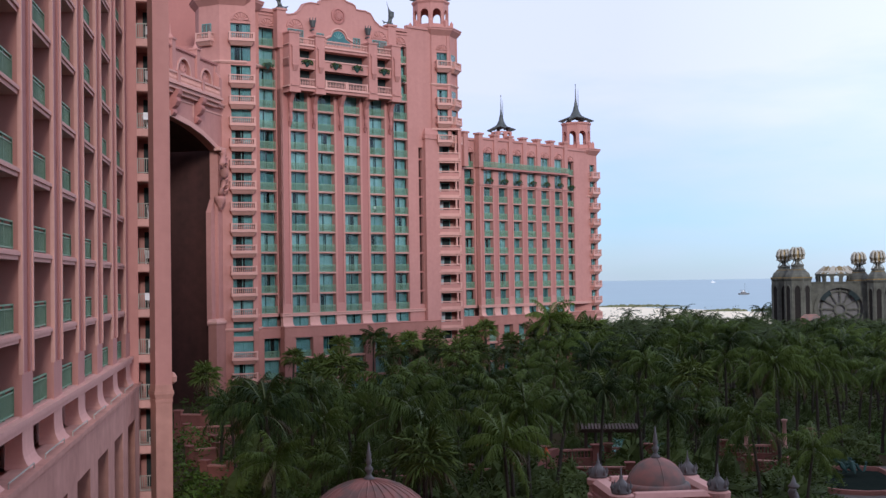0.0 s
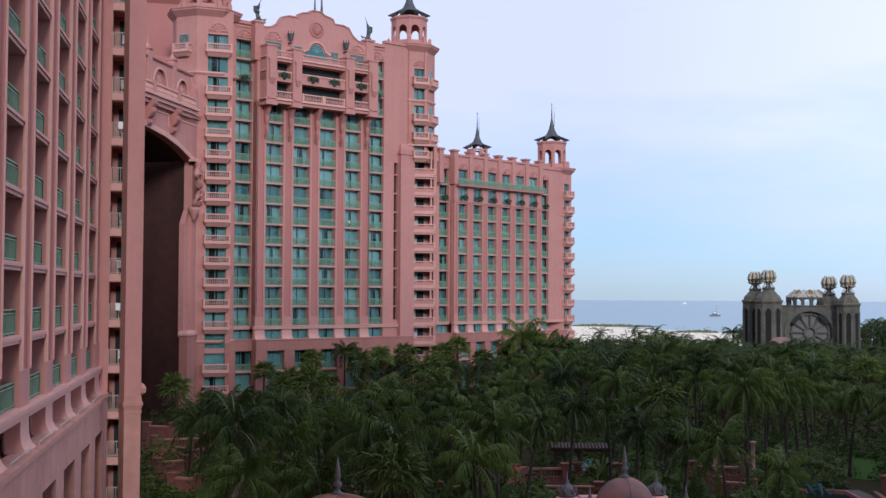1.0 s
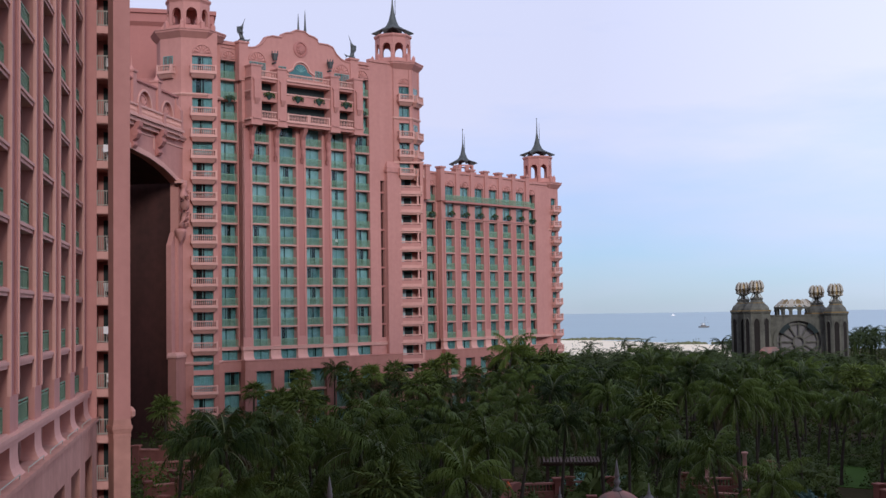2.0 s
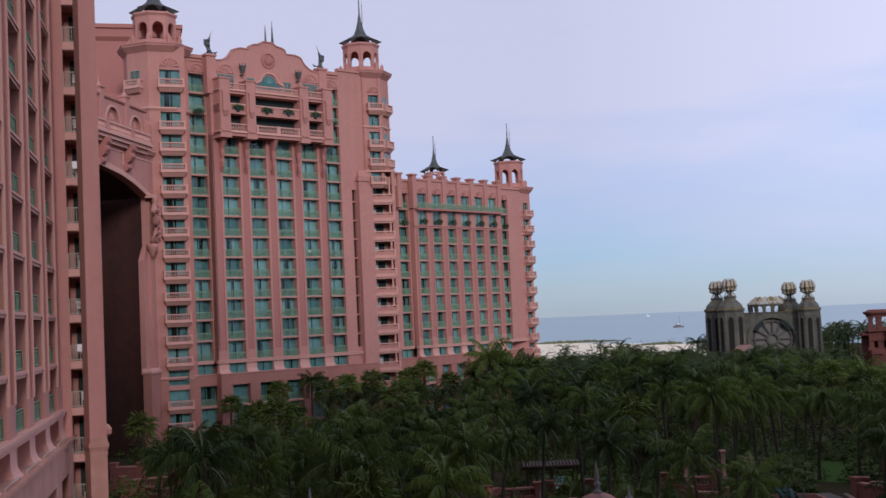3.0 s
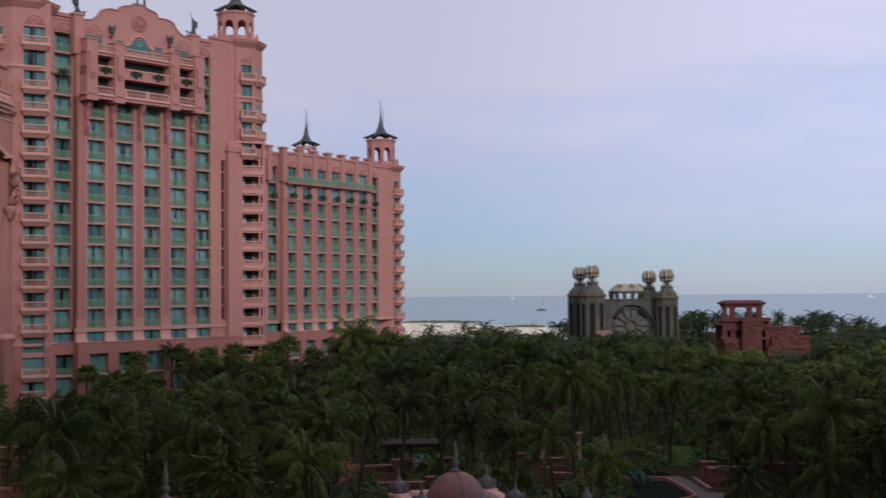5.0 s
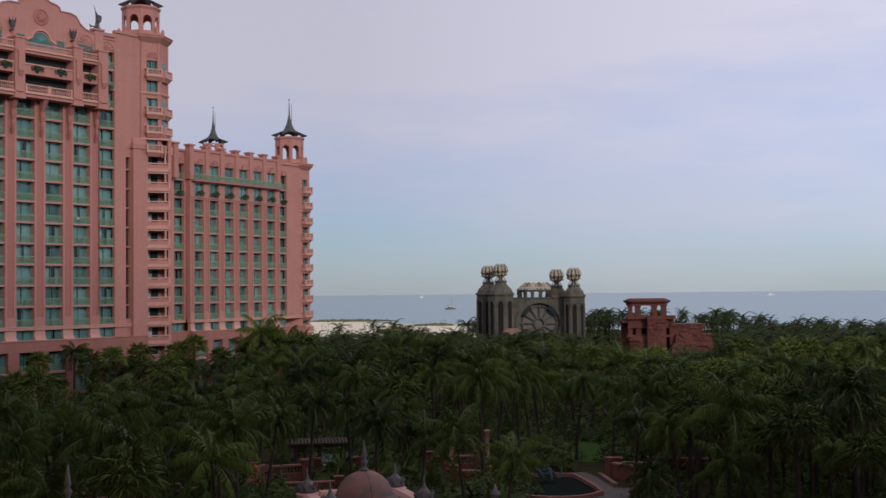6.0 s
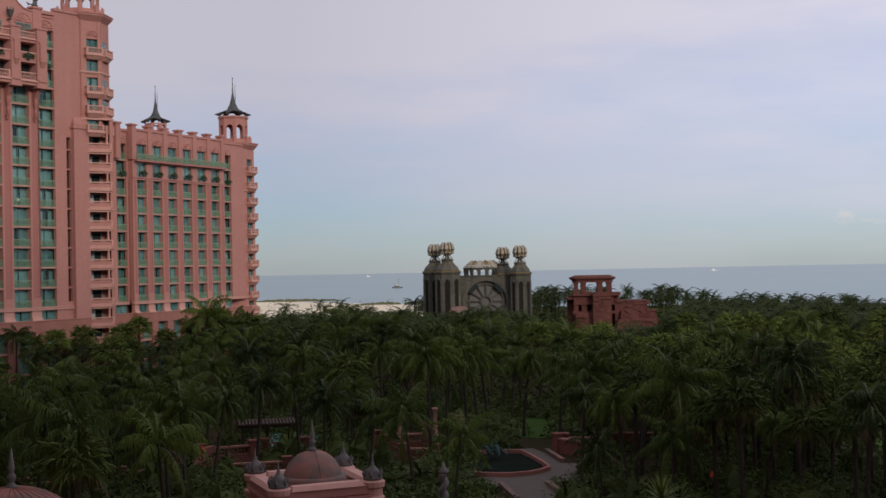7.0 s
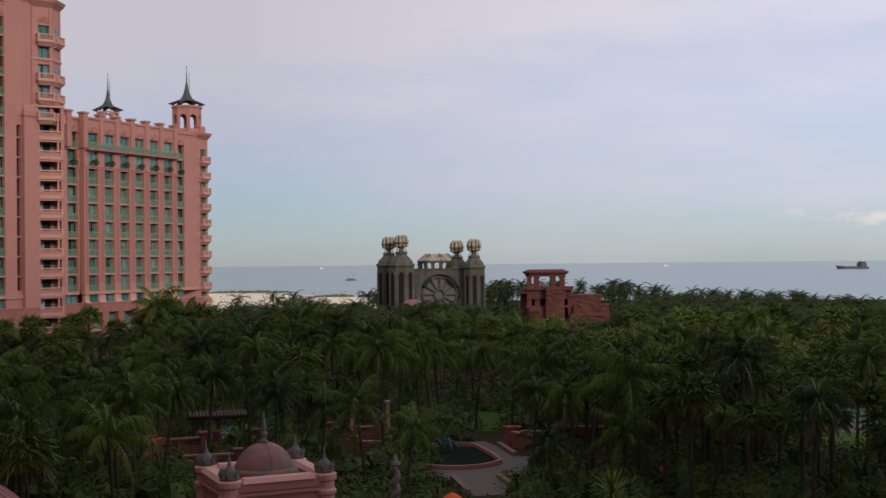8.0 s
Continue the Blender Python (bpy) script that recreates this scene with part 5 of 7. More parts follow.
def gate_tower(parent, x, y, r, top, crown_top):
    """An octagonal tower with tall dark lancets, a domed cap and a crown."""
    body = Geo()
    body.prism(octagon(r, 0), 0, top)
    body.prism(octagon(r + 0.05, 0), top - 0.9, top - 0.5, None, octagon(r + 0.3, 0)).prism(octagon(r + 0.3, 0), top - 0.5, top - 0.15)
    ob = part("gate_tower", body, GREY, parent, "grey octagonal tower", pose(x, y, 0))
    ap = r * math.cos(radians(22.5))
    for k in range(8):
        f = face_frame(0, 0, ap, -90 + 45 * k)
        w, z0, zs = r * 0.205, 2.0, top - 3.3
        # no hole is cut: a near-black plate paints the lancet's shade
        part("lancet", Geo().plate([(-w, z0), (w, z0), (w, zs)] + arc(0, zs, w, w * 2.2, 0, 180, 8)[1:], -0.04, 0.1), LANCET, ob, "near-black plate painting the shade of a lancet opening", f)
        fr = Geo()
        fr.box(-w - 0.25, -w, -0.18, 0.05, 0, zs).box(w, w + 0.25, -0.18, 0.05, 0, zs)
        pts = arc(0, zs, w + 0.12, w * 2.2 + 0.12, 0, 180, 8)
        for (xa, za), (xb, zb) in zip(pts, pts[1:]):
            fr.plate([(xb, zb - 0.12), (xa, za - 0.12), (xa, za + 0.14), (xb, zb + 0.14)], -0.18, 0.05)
        fr.box(-r * 0.383, -r * 0.383 + 0.3, -0.1, 0.05, 0, top - 0.9).box(r * 0.383 - 0.3, r * 0.383, -0.1, 0.05, 0, top - 0.9)
        part("lancet_frame", fr, GREY, ob, m=f)
    cap = Geo().lathe([(r * 0.98, top - 0.15), (r * 0.95, top + 0.35), (r * 0.86, top + 0.85), (r * 0.68, top + 1.3), (r * 0.52, top + 1.75), (r * 0.42, top + 2.3), (r * 0.30, top + 2.6)], 8, turn=radians(22.5))
    part("domed_cap", cap, GREY, ob)
    part("cap_trim", Geo().prism(octagon(r + 0.34, 0), top - 0.3, top - 0.05).prism(octagon(r * 0.62, 0), top + 1.5, top + 1.66), GOLD, ob, "tarnished gilt mouldings")
    crown_ornament(ob, pose(0, 0, crown_top - 3.65), 1.46)


def gatehouse():
    x, y = polar(17.8, 280)
    t = thing("domed_gatehouse", pose(x, y, 0, 0, 0, -17.8), "grey-green stone gatehouse with gilded crowns and a rose arch", "gatehouse")
    for tx, ty, r, top, ct in ((-6.7, 0.0, 3.05, 16.2, 22.9), (-9.75, 5.0, 2.9, 16.2, 22.6), (10.25, 0.0, 2.5, 15.6, 21.8), (6.4, 6.0, 2.7, 15.4, 21.6)):
        gate_tower(t, tx, ty, r, top, ct)
    w = Geo()
    spring, R, mx = 8.9, 5.5, 2.25
    up = arc(mx, spring, R, R, 180, 0, 24)
    w.plate([(-4.6, 0), (mx - R, 0)] + up + [(mx + R, 0), (8.6, 0), (8.6, 14.75), (-4.6, 14.75)], 1.0, 2.2)
    w.box(-4.7, 8.6, 0.8, 2.3, 14.75, 15.0)
    part("front_wall", w, GREY, t)
    rs = Geo()
    for r0, r1, yy in ((5.6, 4.75, 0.7), (4.2, 3.9, 1.3), (1.4, 1.0, 1.2)):
        a, b = arc(mx, spring, r0, r0, 0, 360, 28), arc(mx, spring, r1, r1, 0, 360, 28)
        for i in range(28):
            rs.plate([b[i], a[i], a[i + 1], b[i + 1]], yy, yy + 0.35)
    for k in range(12):
        rs.box(1.0, 4.9, -0.14, 0.14, -0.14, 0.14, pose(mx, 1.45, spring, 0, 30 * k, 0))
    tagged(part("rose_tracery", rs, GREY, t, "stone rose tracery"), kind="stuff")
    for a0 in (28, 118):
        o_, n_ = arc(mx, spring, 4.8, 4.8, a0, a0 + 34, 8), arc(mx, spring, 3.75, 3.75, a0, a0 + 34, 8)
        # flat arc in near-black, painted shade instead of a cut opening
        part("arch_opening", Geo().plate(n_[::-1] + o_ if a0 < 0 else o_ + n_[::-1], 0.62, 0.9), ROOM, t, "near-black plate painting the shade of a curved opening")
    part("rose_glass", Geo().plate(arc(mx, spring, 5.2, 5.2, 0, 360, 28)[:-1], 1.8, 1.9), SLATE, t, "stone backing of the rose")
    # the ring of openwork arches over the middle
    rg = part("ring_crown", Geo().lathe([(4.3, 12.9), (4.5, 13.3), (4.5, 14.1), (4.3, 14.2)], 24), GREY, t, "openwork gilded ring crown", pose(1.6, 8, 0))
    for k in range(14):
        a = 360 / 14 * k
        part("ring_post", Geo().box(-0.28, 0.28, -0.34, 0.34, 14.1, 16.4), GREY, rg, m=pose(4.25 * math.cos(radians(a)), 4.25 * math.sin(radians(a)), 0, 0, 0, a))
        leaf = [(-0.45, 0), (0.45, 0), (1.05, 0.8), (1.15, 1.4), (0.8, 2.1), (0, 2.7), (-0.8, 2.1), (-1.15, 1.4), (-1.05, 0.8)]
        f_ = face_frame(0, 0, 4.6, a) @ pose(0, 0, 16.7, -48)
        part("gilded_leaf", Geo().plate(leaf, -0.1, 0.12), GOLD if k % 2 else BONE, rg, m=f_)
        part("leaf_edge", Geo().plate([(-1.0, 0.75), (-0.5, 0.0), (0.0, 0.75), (0.5, 0.0), (1.0, 0.75), (0.9, 0.95), (-0.9, 0.95)], -0.16, -0.02), BONE, rg, m=f_)
        pts_ = arc(0, 15.6, 0.72, 0.75, 0, 180, 8)
        part("ring_arch", Geo().plate(pts_ + [(x_ * 1.3, z_ + 0.28) for x_, z_ in reversed(pts_)], -0.15, 0.2), GREY, rg, m=face_frame(0, 0, 4.4, a + 180 / 14))
    part("ring_top", Geo().lathe([(4.4, 16.3), (4.7, 16.45), (4.7, 16.75), (4.3, 16.8)], 24), GREY, rg)
    part("gate_porch", Geo().box(-6.6, -1.6, -4.6, -1.0, 0, 6.6).taper(-6.9, -1.3, -4.9, -1, 6.6, -5.4, -2.8, -4, -1, 7.9), DOME, t, "small brownish stone porch roof")


gatehouse()


def ruin():
    x, y = polar(23.35, 300)
    t = thing("red_temple_ruin", pose(x, y, 0, 0, 0, -21.0), "red stone temple ruin with an open columned top and steps", "temple")

    def slab(x0, x1, y0, y1, c):
        return [(x0 + c, y0), (x1 - c, y0), (x1, y0 + c), (x1, y1 - c), (x1 - c, y1), (x0 + c, y1), (x0, y1 - c), (x0, y0 + c)]

    r = Geo().prism(slab(-5.3, 4.6, -2.9, 2.9, 1.0), 12.6, 13.15)
    r.prism(slab(-5.5, 4.8, -3.1, 3.1, 1.1), 13.15, 13.55, None, slab(-6.0, 5.3, -3.5, 3.5, 1.3))
    r.prism(slab(-6.0, 5.3, -3.5, 3.5, 1.3), 13.55, 13.9).prism(slab(-5.6, 4.9, -3.2, 3.2, 1.2), 13.9, 14.35, None, slab(-4.7, 4.1, -2.5, 2.5, 1.0))
    part("roof_slab", r, RED, t)
    for x0, x1 in ((-4.85, -3.9), (-3.15, -2.0), (0.85, 2.0), (3.2, 4.25)):
        for cy in (-2.2, 2.2):
            part("column", Geo().taper(x0 - 0.1, x1 + 0.1, cy - 0.55, cy + 0.55, 9.9, x0, x1, cy - 0.45, cy + 0.45, 12.2).box(x0 - 0.15, x1 + 0.15, cy - 0.6, cy + 0.6, 12.2, 12.6), RED, t)
    part("upper_floor", Geo().prism(slab(-5.6, 6.5, -3.3, 3.2, 0.5), 9.3, 9.9).prism(slab(-6.9, -4.0, -2.4, 3.0, 0.4), 8.4, 9.0), RED, t)
    part("parapet", Geo().box(-3.0, -0.6, -3.2, -2.9, 9.9, 10.35).box(4.3, 6.4, -3.2, -2.8, 9.9, 10.2), RED, t)
    part("lower_storey", Geo().box(-6.6, 6.2, 0, 3, 0, 9.3).box(-5.0, 4.8, -2.6, 0, 7.3, 9.3).box(-5.2, 5.0, -2.8, 0, 7.1, 7.35), RED, t)
    for x0, x1 in ((-5.0, -3.9), (-3.1, -1.8), (-0.6, 0.4), (3.8, 4.2), (5.0, 6.2)):
        part("storey_pier", Geo().taper(x0, x1, -2.7, 0, 0, x0, x1, -2.5, 0, 7.3), RED, t)
    part("storey_band", Geo().box(-5.3, 5.2, -2.9, 0.0, 4.9, 5.5), RED, t)
    part("splayed_base", Geo().taper(-5.0, -0.2, -4.4, -2.6, 0, -4.4, -0.4, -3.0, -2.6, 5.2), RED, t)
    part("front_block", Geo().taper(-0.5, 4.1, -5.2, -2.6, 0, -0.35, 3.9, -4.6, -2.6, 10.05).box(-0.5, 4.05, -4.85, -2.6, 9.2, 9.5), RED, t)
    s = Geo()
    s.taper(4.8, 13.4, -2.4, 4, 0, 5.1, 12.8, -2.0, 4, 8.0).box(5.0, 12.9, -2.2, 4, 7.7, 8.05)
    s.taper(5.8, 16.2, -4.2, 4, 0, 6.5, 14.6, -3.6, 4, 5.6).taper(4.8, 17.4, -6.0, 4, 0, 5.6, 15.8, -5.2, 4, 3.4)
    part("stepped_terrace", s, RED, t)
    b = Geo()
    rng = random.Random(4)
    for x0, x1, y0, z0, z1 in ((5.2, 12.6, -2.32, 5.8, 7.6), (6.6, 14.6, -4.0, 0.8, 5.4), (5.8, 15.8, -5.8, 0.3, 3.2), (-0.4, 3.8, -5.0, 0.5, 9.0), (-4.8, -0.5, -3.9, 0.5, 4.8)):
        z = z0
        while z < z1:
            h, xx = rng.uniform(0.45, 0.7), x0 + rng.uniform(0, 0.8)
            while xx < x1:
                w = rng.uniform(0.7, 1.6)
                if rng.random() < 0.45:
                    d = rng.uniform(0.0, 0.14)
                    b.taper(xx, xx + w - 0.04, y0 - d * 0.4, y0 + 1.6, z, xx + 0.05, xx + w - 0.13, y0 - d * 0.2 + 0.1, y0 + 1.6, z + h - 0.06)
                xx += w
            z += h
    tagged(part("stone_facing", b, RED, t, "rough proud stone blocks"), kind="stuff")


ruin()


def cupola(parent, m, s=1.0):
    """A corner post with rings, topped by a small grey stone coronet and spike."""
    p = part("corner_post", Geo().lathe([(0.56 * s, 0), (0.56 * s, 3.7), (0.66 * s, 3.8), (0.68 * s, 4.0), (0.56 * s, 4.1), (0.56 * s, 4.5), (0.68 * s, 4.6), (0.7 * s, 4.9), (0.5 * s, 5.0)], 14), PALE, parent, m=m)
    cup = Geo().lathe([(0.55, 5.0), (0.58, 5.12), (0.42, 5.3), (0.44, 5.4), (0.26, 5.62), (0.10, 5.8), (0.12, 5.9), (0.05, 6.0), (0.02, 6.45)], 10)
    co = part("coronet", cup, SLATE, p, "grey stone coronet with a spike", smooth=True)
    for k in range(6):
        a = radians(60 * k)
        c = Geo()
        c.tube([(0.45 * math.cos(a), 0.45 * math.sin(a), 5.1), (0.56 * math.cos(a), 0.56 * math.sin(a), 5.35), (0.5 * math.cos(a), 0.5 * math.sin(a), 5.7)], [0.1, 0.1, 0.02], 5)
        tagged(part("coronet", c, SLATE, p, smooth=True))


def ribbed_dome(parent, r, h, z, ribs, finial):
    prof = [(r * math.cos(radians(a)), z + h * math.sin(radians(a))) for a in range(0, 90, 8)] + [(0.05, z + h)]
    d = part("dome", Geo().lathe([(r + 0.12, z - 0.25), (r + 0.12, z)] + prof, 36), DOME, parent, "weathered pinkish ribbed dome", smooth=True)
    for k in range(ribs):
        path = [(rr * 1.004, 0, zz) for rr, zz in prof]
        part("rib", Geo().tube(path, [0.035] * len(path), 4), DOME, d, m=pose(0, 0, 0, 0, 0, 360 / ribs * k))
    f = Geo().lathe([(0.4, 0), (0.42, 0.1), (0.22, 0.2), (0.14, 0.32), (0.3, 0.5), (0.3, 0.6), (0.13, 0.75), (0.2, 0.85), (0.22, 1.0), (0.16, 1.15), (0.18, 1.25), (0.12, 1.45), (0.03, 1.9)], 12)
    part("finial", f, SLATE, d, "turned grey stone finial", pose(0, 0, z + h - 0.03) @ Matrix.Diagonal((finial / 1.9 * 0.7, finial / 1.9 * 0.7, finial / 1.9, 1)), smooth=True)
    return d


def domed_kiosk():
    t = thing("domed_kiosk", pose(12.1, 69.65, 0, 0, 0, 6.0), "small pink garden pavilion with a weathered dome and corner coronets", "pavilion", "domed pavilions")
    h = 2.75
    ribbed_dome(t, 1.78, 2.0, 4.5, 4, 1.8)
    for k in range(4):
        w = Geo().box(-h + 0.4, h - 0.4, -0.3, 0.3, 0, 4.3).taper(-h + 0.3, h - 0.3, -0.42, 0.6, 4.3, -h + 0.3, h - 0.3, -0.42, 0.25, 4.75).box(-h + 0.3, h - 0.3, -0.5, 0.5, 4.05, 4.2)
        part("kiosk_wall", w, PINK, t, m=pose(0, 0, 0, 0, 0, 90 * k) @ pose(0, -h, 0))
        part("coping", Geo().taper(-h + 0.62, h - 0.62, -0.52, 0.5, 4.755, -h + 0.75, h - 0.75, -0.3, 0.32, 5.0), PALE, t, "pale sloped coping", pose(0, 0, 0, 0, 0, 90 * k) @ pose(0, -h, 0))
        cupola(t, pose(h * (1 if k in (0, 1) else -1), h * (1 if k in (1, 2) else -1), 0))
    part("roof_slab", Geo().box(-h, h, -h, h, 3.8, 4.3), BASE, t)
    part("dome_skirt", Geo().lathe([(1.98, 4.3), (1.96, 4.9), (1.9, 5.05), (1.72, 5.1)], 36), DOME, t, "weathered grey skirt of the dome", smooth=True)


def near_dome():
    t = thing("round_pavilion", pose(-3.2, 49.9, 0), "round pavilion with a wide ribbed brown-pink dome and stone finial", "pavilion", "domed pavilions")
    ribbed_dome(t, 3.05, 3.0, 5.75, 28, 1.55)
    part("drum", Geo().lathe([(3.3, 0), (3.3, 5.1), (3.6, 5.2), (3.6, 5.5)], 32), PALE, t)


domed_kiosk()
near_dome()


# ---- garden: walls, paths, water ----
def slab_ground(name, pts, z, mat, label, category):
    ob = part(name, Geo().prism(pts, z - 0.3, z), mat)
    return tagged(ob, label, category, kind="structure")


def blob(az, dist, rx, ry, n=20, wob=0.12, seed=1):
    cx, cy = polar(az, dist)
    rng = random.Random(seed)
    ph = [rng.uniform(0, 6.28) for _ in range(3)]
    out = []
    for k in range(n):
        a = 2 * math.pi * k / n
        q = 1 + wob * (math.sin(2 * a + ph[0]) + 0.5 * math.sin(3 * a + ph[1]))
        out.append((cx + rx * q * math.cos(a), cy + ry * q * math.sin(a)))
    return out


slab_ground("lawn", blob(20.6, 128, 7, 9, seed=2), 0.05, LAWN, "short green lawn among palms", "lawn")
slab_ground("lawn", blob(36.5, 118, 8, 6, seed=5), 0.05, LAWN, "short green lawn by the pool", "lawn")
slab_ground("lawn", blob(9.0, 100, 5, 3, seed=6), 0.05, LAWN, "short green lawn by the red walls", "lawn")
slab_ground("path", [(29.1, 81), (32.5, 80.5), (33.2, 87), (36, 88.5), (40, 91.5), (41, 94.5), (38.1, 96.2), (38.9, 102.2), (38.8, 105), (36.9, 105), (36.75, 102.4), (35.9, 93.3), (33.9, 91.8), (31.8, 91.3), (29.8, 92.4), (27.5, 91), (27.8, 88.5), (30, 87.8)], 0.08, PAVING, "grey-pink paved path round the pond", "path")
slab_ground("path", [(36, 115), (38.5, 115.5), (43.5, 127), (46, 140), (43, 140), (41, 127.5)], 0.07, PAVING, "paved path between palms", "path")
for x, y, length, turn in ((32.95, 83.8, 6.4, 83), (29.4, 84.8, 6.2, 82), (38.75, 99.2, 6.0, 82)):
    k_ = part("path_kerb", Geo().box(-length / 2, length / 2, -0.16, 0.16, 0, 0.34).box(-length / 2, length / 2, -0.2, 0.2, 0.34, 0.42), DOME, None, "", pose(x, y, 0, 0, 0, turn))
    tagged(k_, "low weathered pink kerb wall along the path", "kerb", "path kerbs")
slab_ground("pool", blob(9.2, 122, 5, 6, seed=7), 0.06, POOL, "shallow pale turquoise pool", "pool")
slab_ground("pool", blob(37.2, 133, 7, 9, seed=8), 0.06, POOL, "pale turquoise swimming pool", "pool")
slab_ground("pool_deck", blob(36.4, 124, 6, 3, seed=9), 0.09, PAVING, "pale paved pool edge", "paving")


def pond():
    cx, cy = 33.3, 97.8
    t = thing("garden_pond", pose(cx, cy, 0), "dark garden pond with a pale stone rim", "pond")
    pts = [(2.55, -4.5), (3.0, -1.5), (3.3, 2), (3.4, 4.6), (1.8, 5.4), (-0.5, 5.6), (-2.6, 4.5), (-3.8, 2), (-4.2, -1.5), (-4.1, -3.8), (-3.4, -5.1), (-2.4, -5.8), (-1.2, -6.2), (0.2, -6.1), (1.4, -5.5)]
    part("water", Geo().prism(pts, 0.0, 0.08), POND, t)
    for (xa, ya), (xb, yb) in zip(pts, pts[1:] + pts[:1]):
        la, lb = 1 + 0.3 / math.hypot(xa, ya), 1 + 0.3 / math.hypot(xb, yb)
        part("rim_stone", Geo().prism([(xa, ya), (xa * la, ya * la), (xb * lb, yb * lb), (xb, yb)], 0, 0.42), BASE, t)
    # cluster of patinated fish on the far side
    rng = random.Random(8)
    g = Geo()
    for i in range(9):
        x, y = rng.uniform(-1.8, 1.8), rng.uniform(2.4, 4.6)
        a, s = rng.uniform(0, 6.28), rng.uniform(0.7, 1.2)
        dx, dy = math.cos(a), math.sin(a)
        g.tube([(x - 0.5 * dx * s, y - 0.5 * dy * s, 0.4), (x, y, 1.0 * s), (x + 0.3 * dx * s, y + 0.3 * dy * s, 1.7 * s), (x + 0.9 * dx * s, y + 0.9 * dy * s, 2.0 * s)], [0.08, 0.3 * s, 0.24 * s, 0.04], 6)
        g.plate([(-0.1, 0.0), (0.5, 0.5), (0.1, 0.8), (-0.4, 0.6)], -0.05, 0.05, pose(x + 0.8 * dx * s, y + 0.8 * dy * s, 1.7 * s, 0, 0, math.degrees(a)))
    fs = part("fountain_statue", g, COPPER, None, "", pose(cx + 0.6, cy + 0.2, 0.25) @ Matrix.Diagonal((0.6, 0.6, 0.5, 1)))
    tagged(fs, "green patinated fish group rising from the pond", "statue")


pond()


def garden_wall(az, dist, turn, length, tall, balusters=False, label=""):
    x, y = polar(az, dist)
    t = thing("garden_wall", pose(x, y, 0, 0, 0, turn), label or "low terracotta-red garden wall with a flat coping", "garden wall", "terracotta garden walls")
    if balusters:
        part("plinth", Geo().box(-length / 2, length / 2, -0.2, 0.2, 0, tall - 0.75), TERRA, t)
        bal = Geo()
        n = int(length / 0.3)
        for i in range(n):
            baluster(bal, -length / 2 + length * (i + 0.5) / n, 0, tall - 0.75, 0.6, 0.08)
        part("balusters", bal, TERRA, t)
        part("rail", Geo().box(-length / 2, length / 2, -0.2, 0.2, tall - 0.16, tall), BASE, t)
    else:
        part("wall", Geo().box(-length / 2, length / 2, -0.22, 0.22, 0, tall - 0.15), TERRA, t)
        part("coping", Geo().box(-length / 2, length / 2, -0.3, 0.3, tall - 0.15, tall), BASE, t)
    for s in (-1, 1):
        part("post", Geo().box(s * length / 2 - 0.35, s * length / 2 + 0.35, -0.35, 0.35, 0, tall + 0.25).box(s * length / 2 - 0.45, s * length / 2 + 0.45, -0.45, 0.45, tall + 0.25, tall + 0.4), TERRA, t)


for a in ((5.9, 108, 8, 4.6, 1.6, True), (6.6, 104, -4, 7.5, 0.7, False), (8.6, 110, -10, 3.6, 1.5, True), (14.1, 113, -14, 4.6, 1.5, True), (14.9, 107, -30, 3.0, 1.0, False),
          (22.2, 108, -70, 4.0, 1.4, False), (22.9, 111, -20, 4.2, 1.2, False), (25.3, 112, -25, 5.5, 1.5, False), (27.9, 110, -28, 3.4, 1.4, False), (-11.0, 128, 20, 5.0, 2.0, True), (-11.9, 131, -10, 3.0, 3.0, False),
          (-10.3, 122, 60, 4.0, 1.6, False), (2.2, 100, 4, 4.0, 1.2, True), (-11.3, 114, 40, 3.0, 1.6, False), (-10.7, 106, -20, 2.6, 1.2, False), (17.6, 126, -60, 5.0, 0.9, False), (-2.0, 96, 0, 4, 1.4, True)):
    garden_wall(*a)
for az, d, turn in ((4.6, 101, -30),):
    x, y = polar(az, d)
    st = part("stair_wall", Geo().taper(-0.3, 0.3, -2.5, 2.5, 0, -0.3, 0.3, 1.2, 2.5, 2.4), TERRA, None, "", pose(x, y, 0, 0, 0, turn))
    tagged(st, "sloping terracotta stair wall", "garden wall", "terracotta garden walls")


def pergola():
    x, y = polar(7.75, 112)
    t = thing("pergola", pose(x, y, 0, 0, 0, -6), "dark timber garden pergola with a flat lattice roof", "pergola")
    for px in (-2.2, 0.0, 2.2):
        for py in (-1.5, 1.5):
            part("post", Geo().box(px - 0.13, px + 0.13, py - 0.13, py + 0.13, 0, 2.8), TIMBER, t)
    for py in (-1.5, 1.5):
        part("beam", Geo().box(-2.9, 2.9, py - 0.1, py + 0.1, 2.8, 3.05), TIMBER, t)
    for i in range(19):
        part("slat", Geo().box(-2.8 + 0.31 * i - 0.1, -2.8 + 0.31 * i + 0.1, -2.0, 2.0, 3.05, 3.2), TIMBER, t)


pergola()


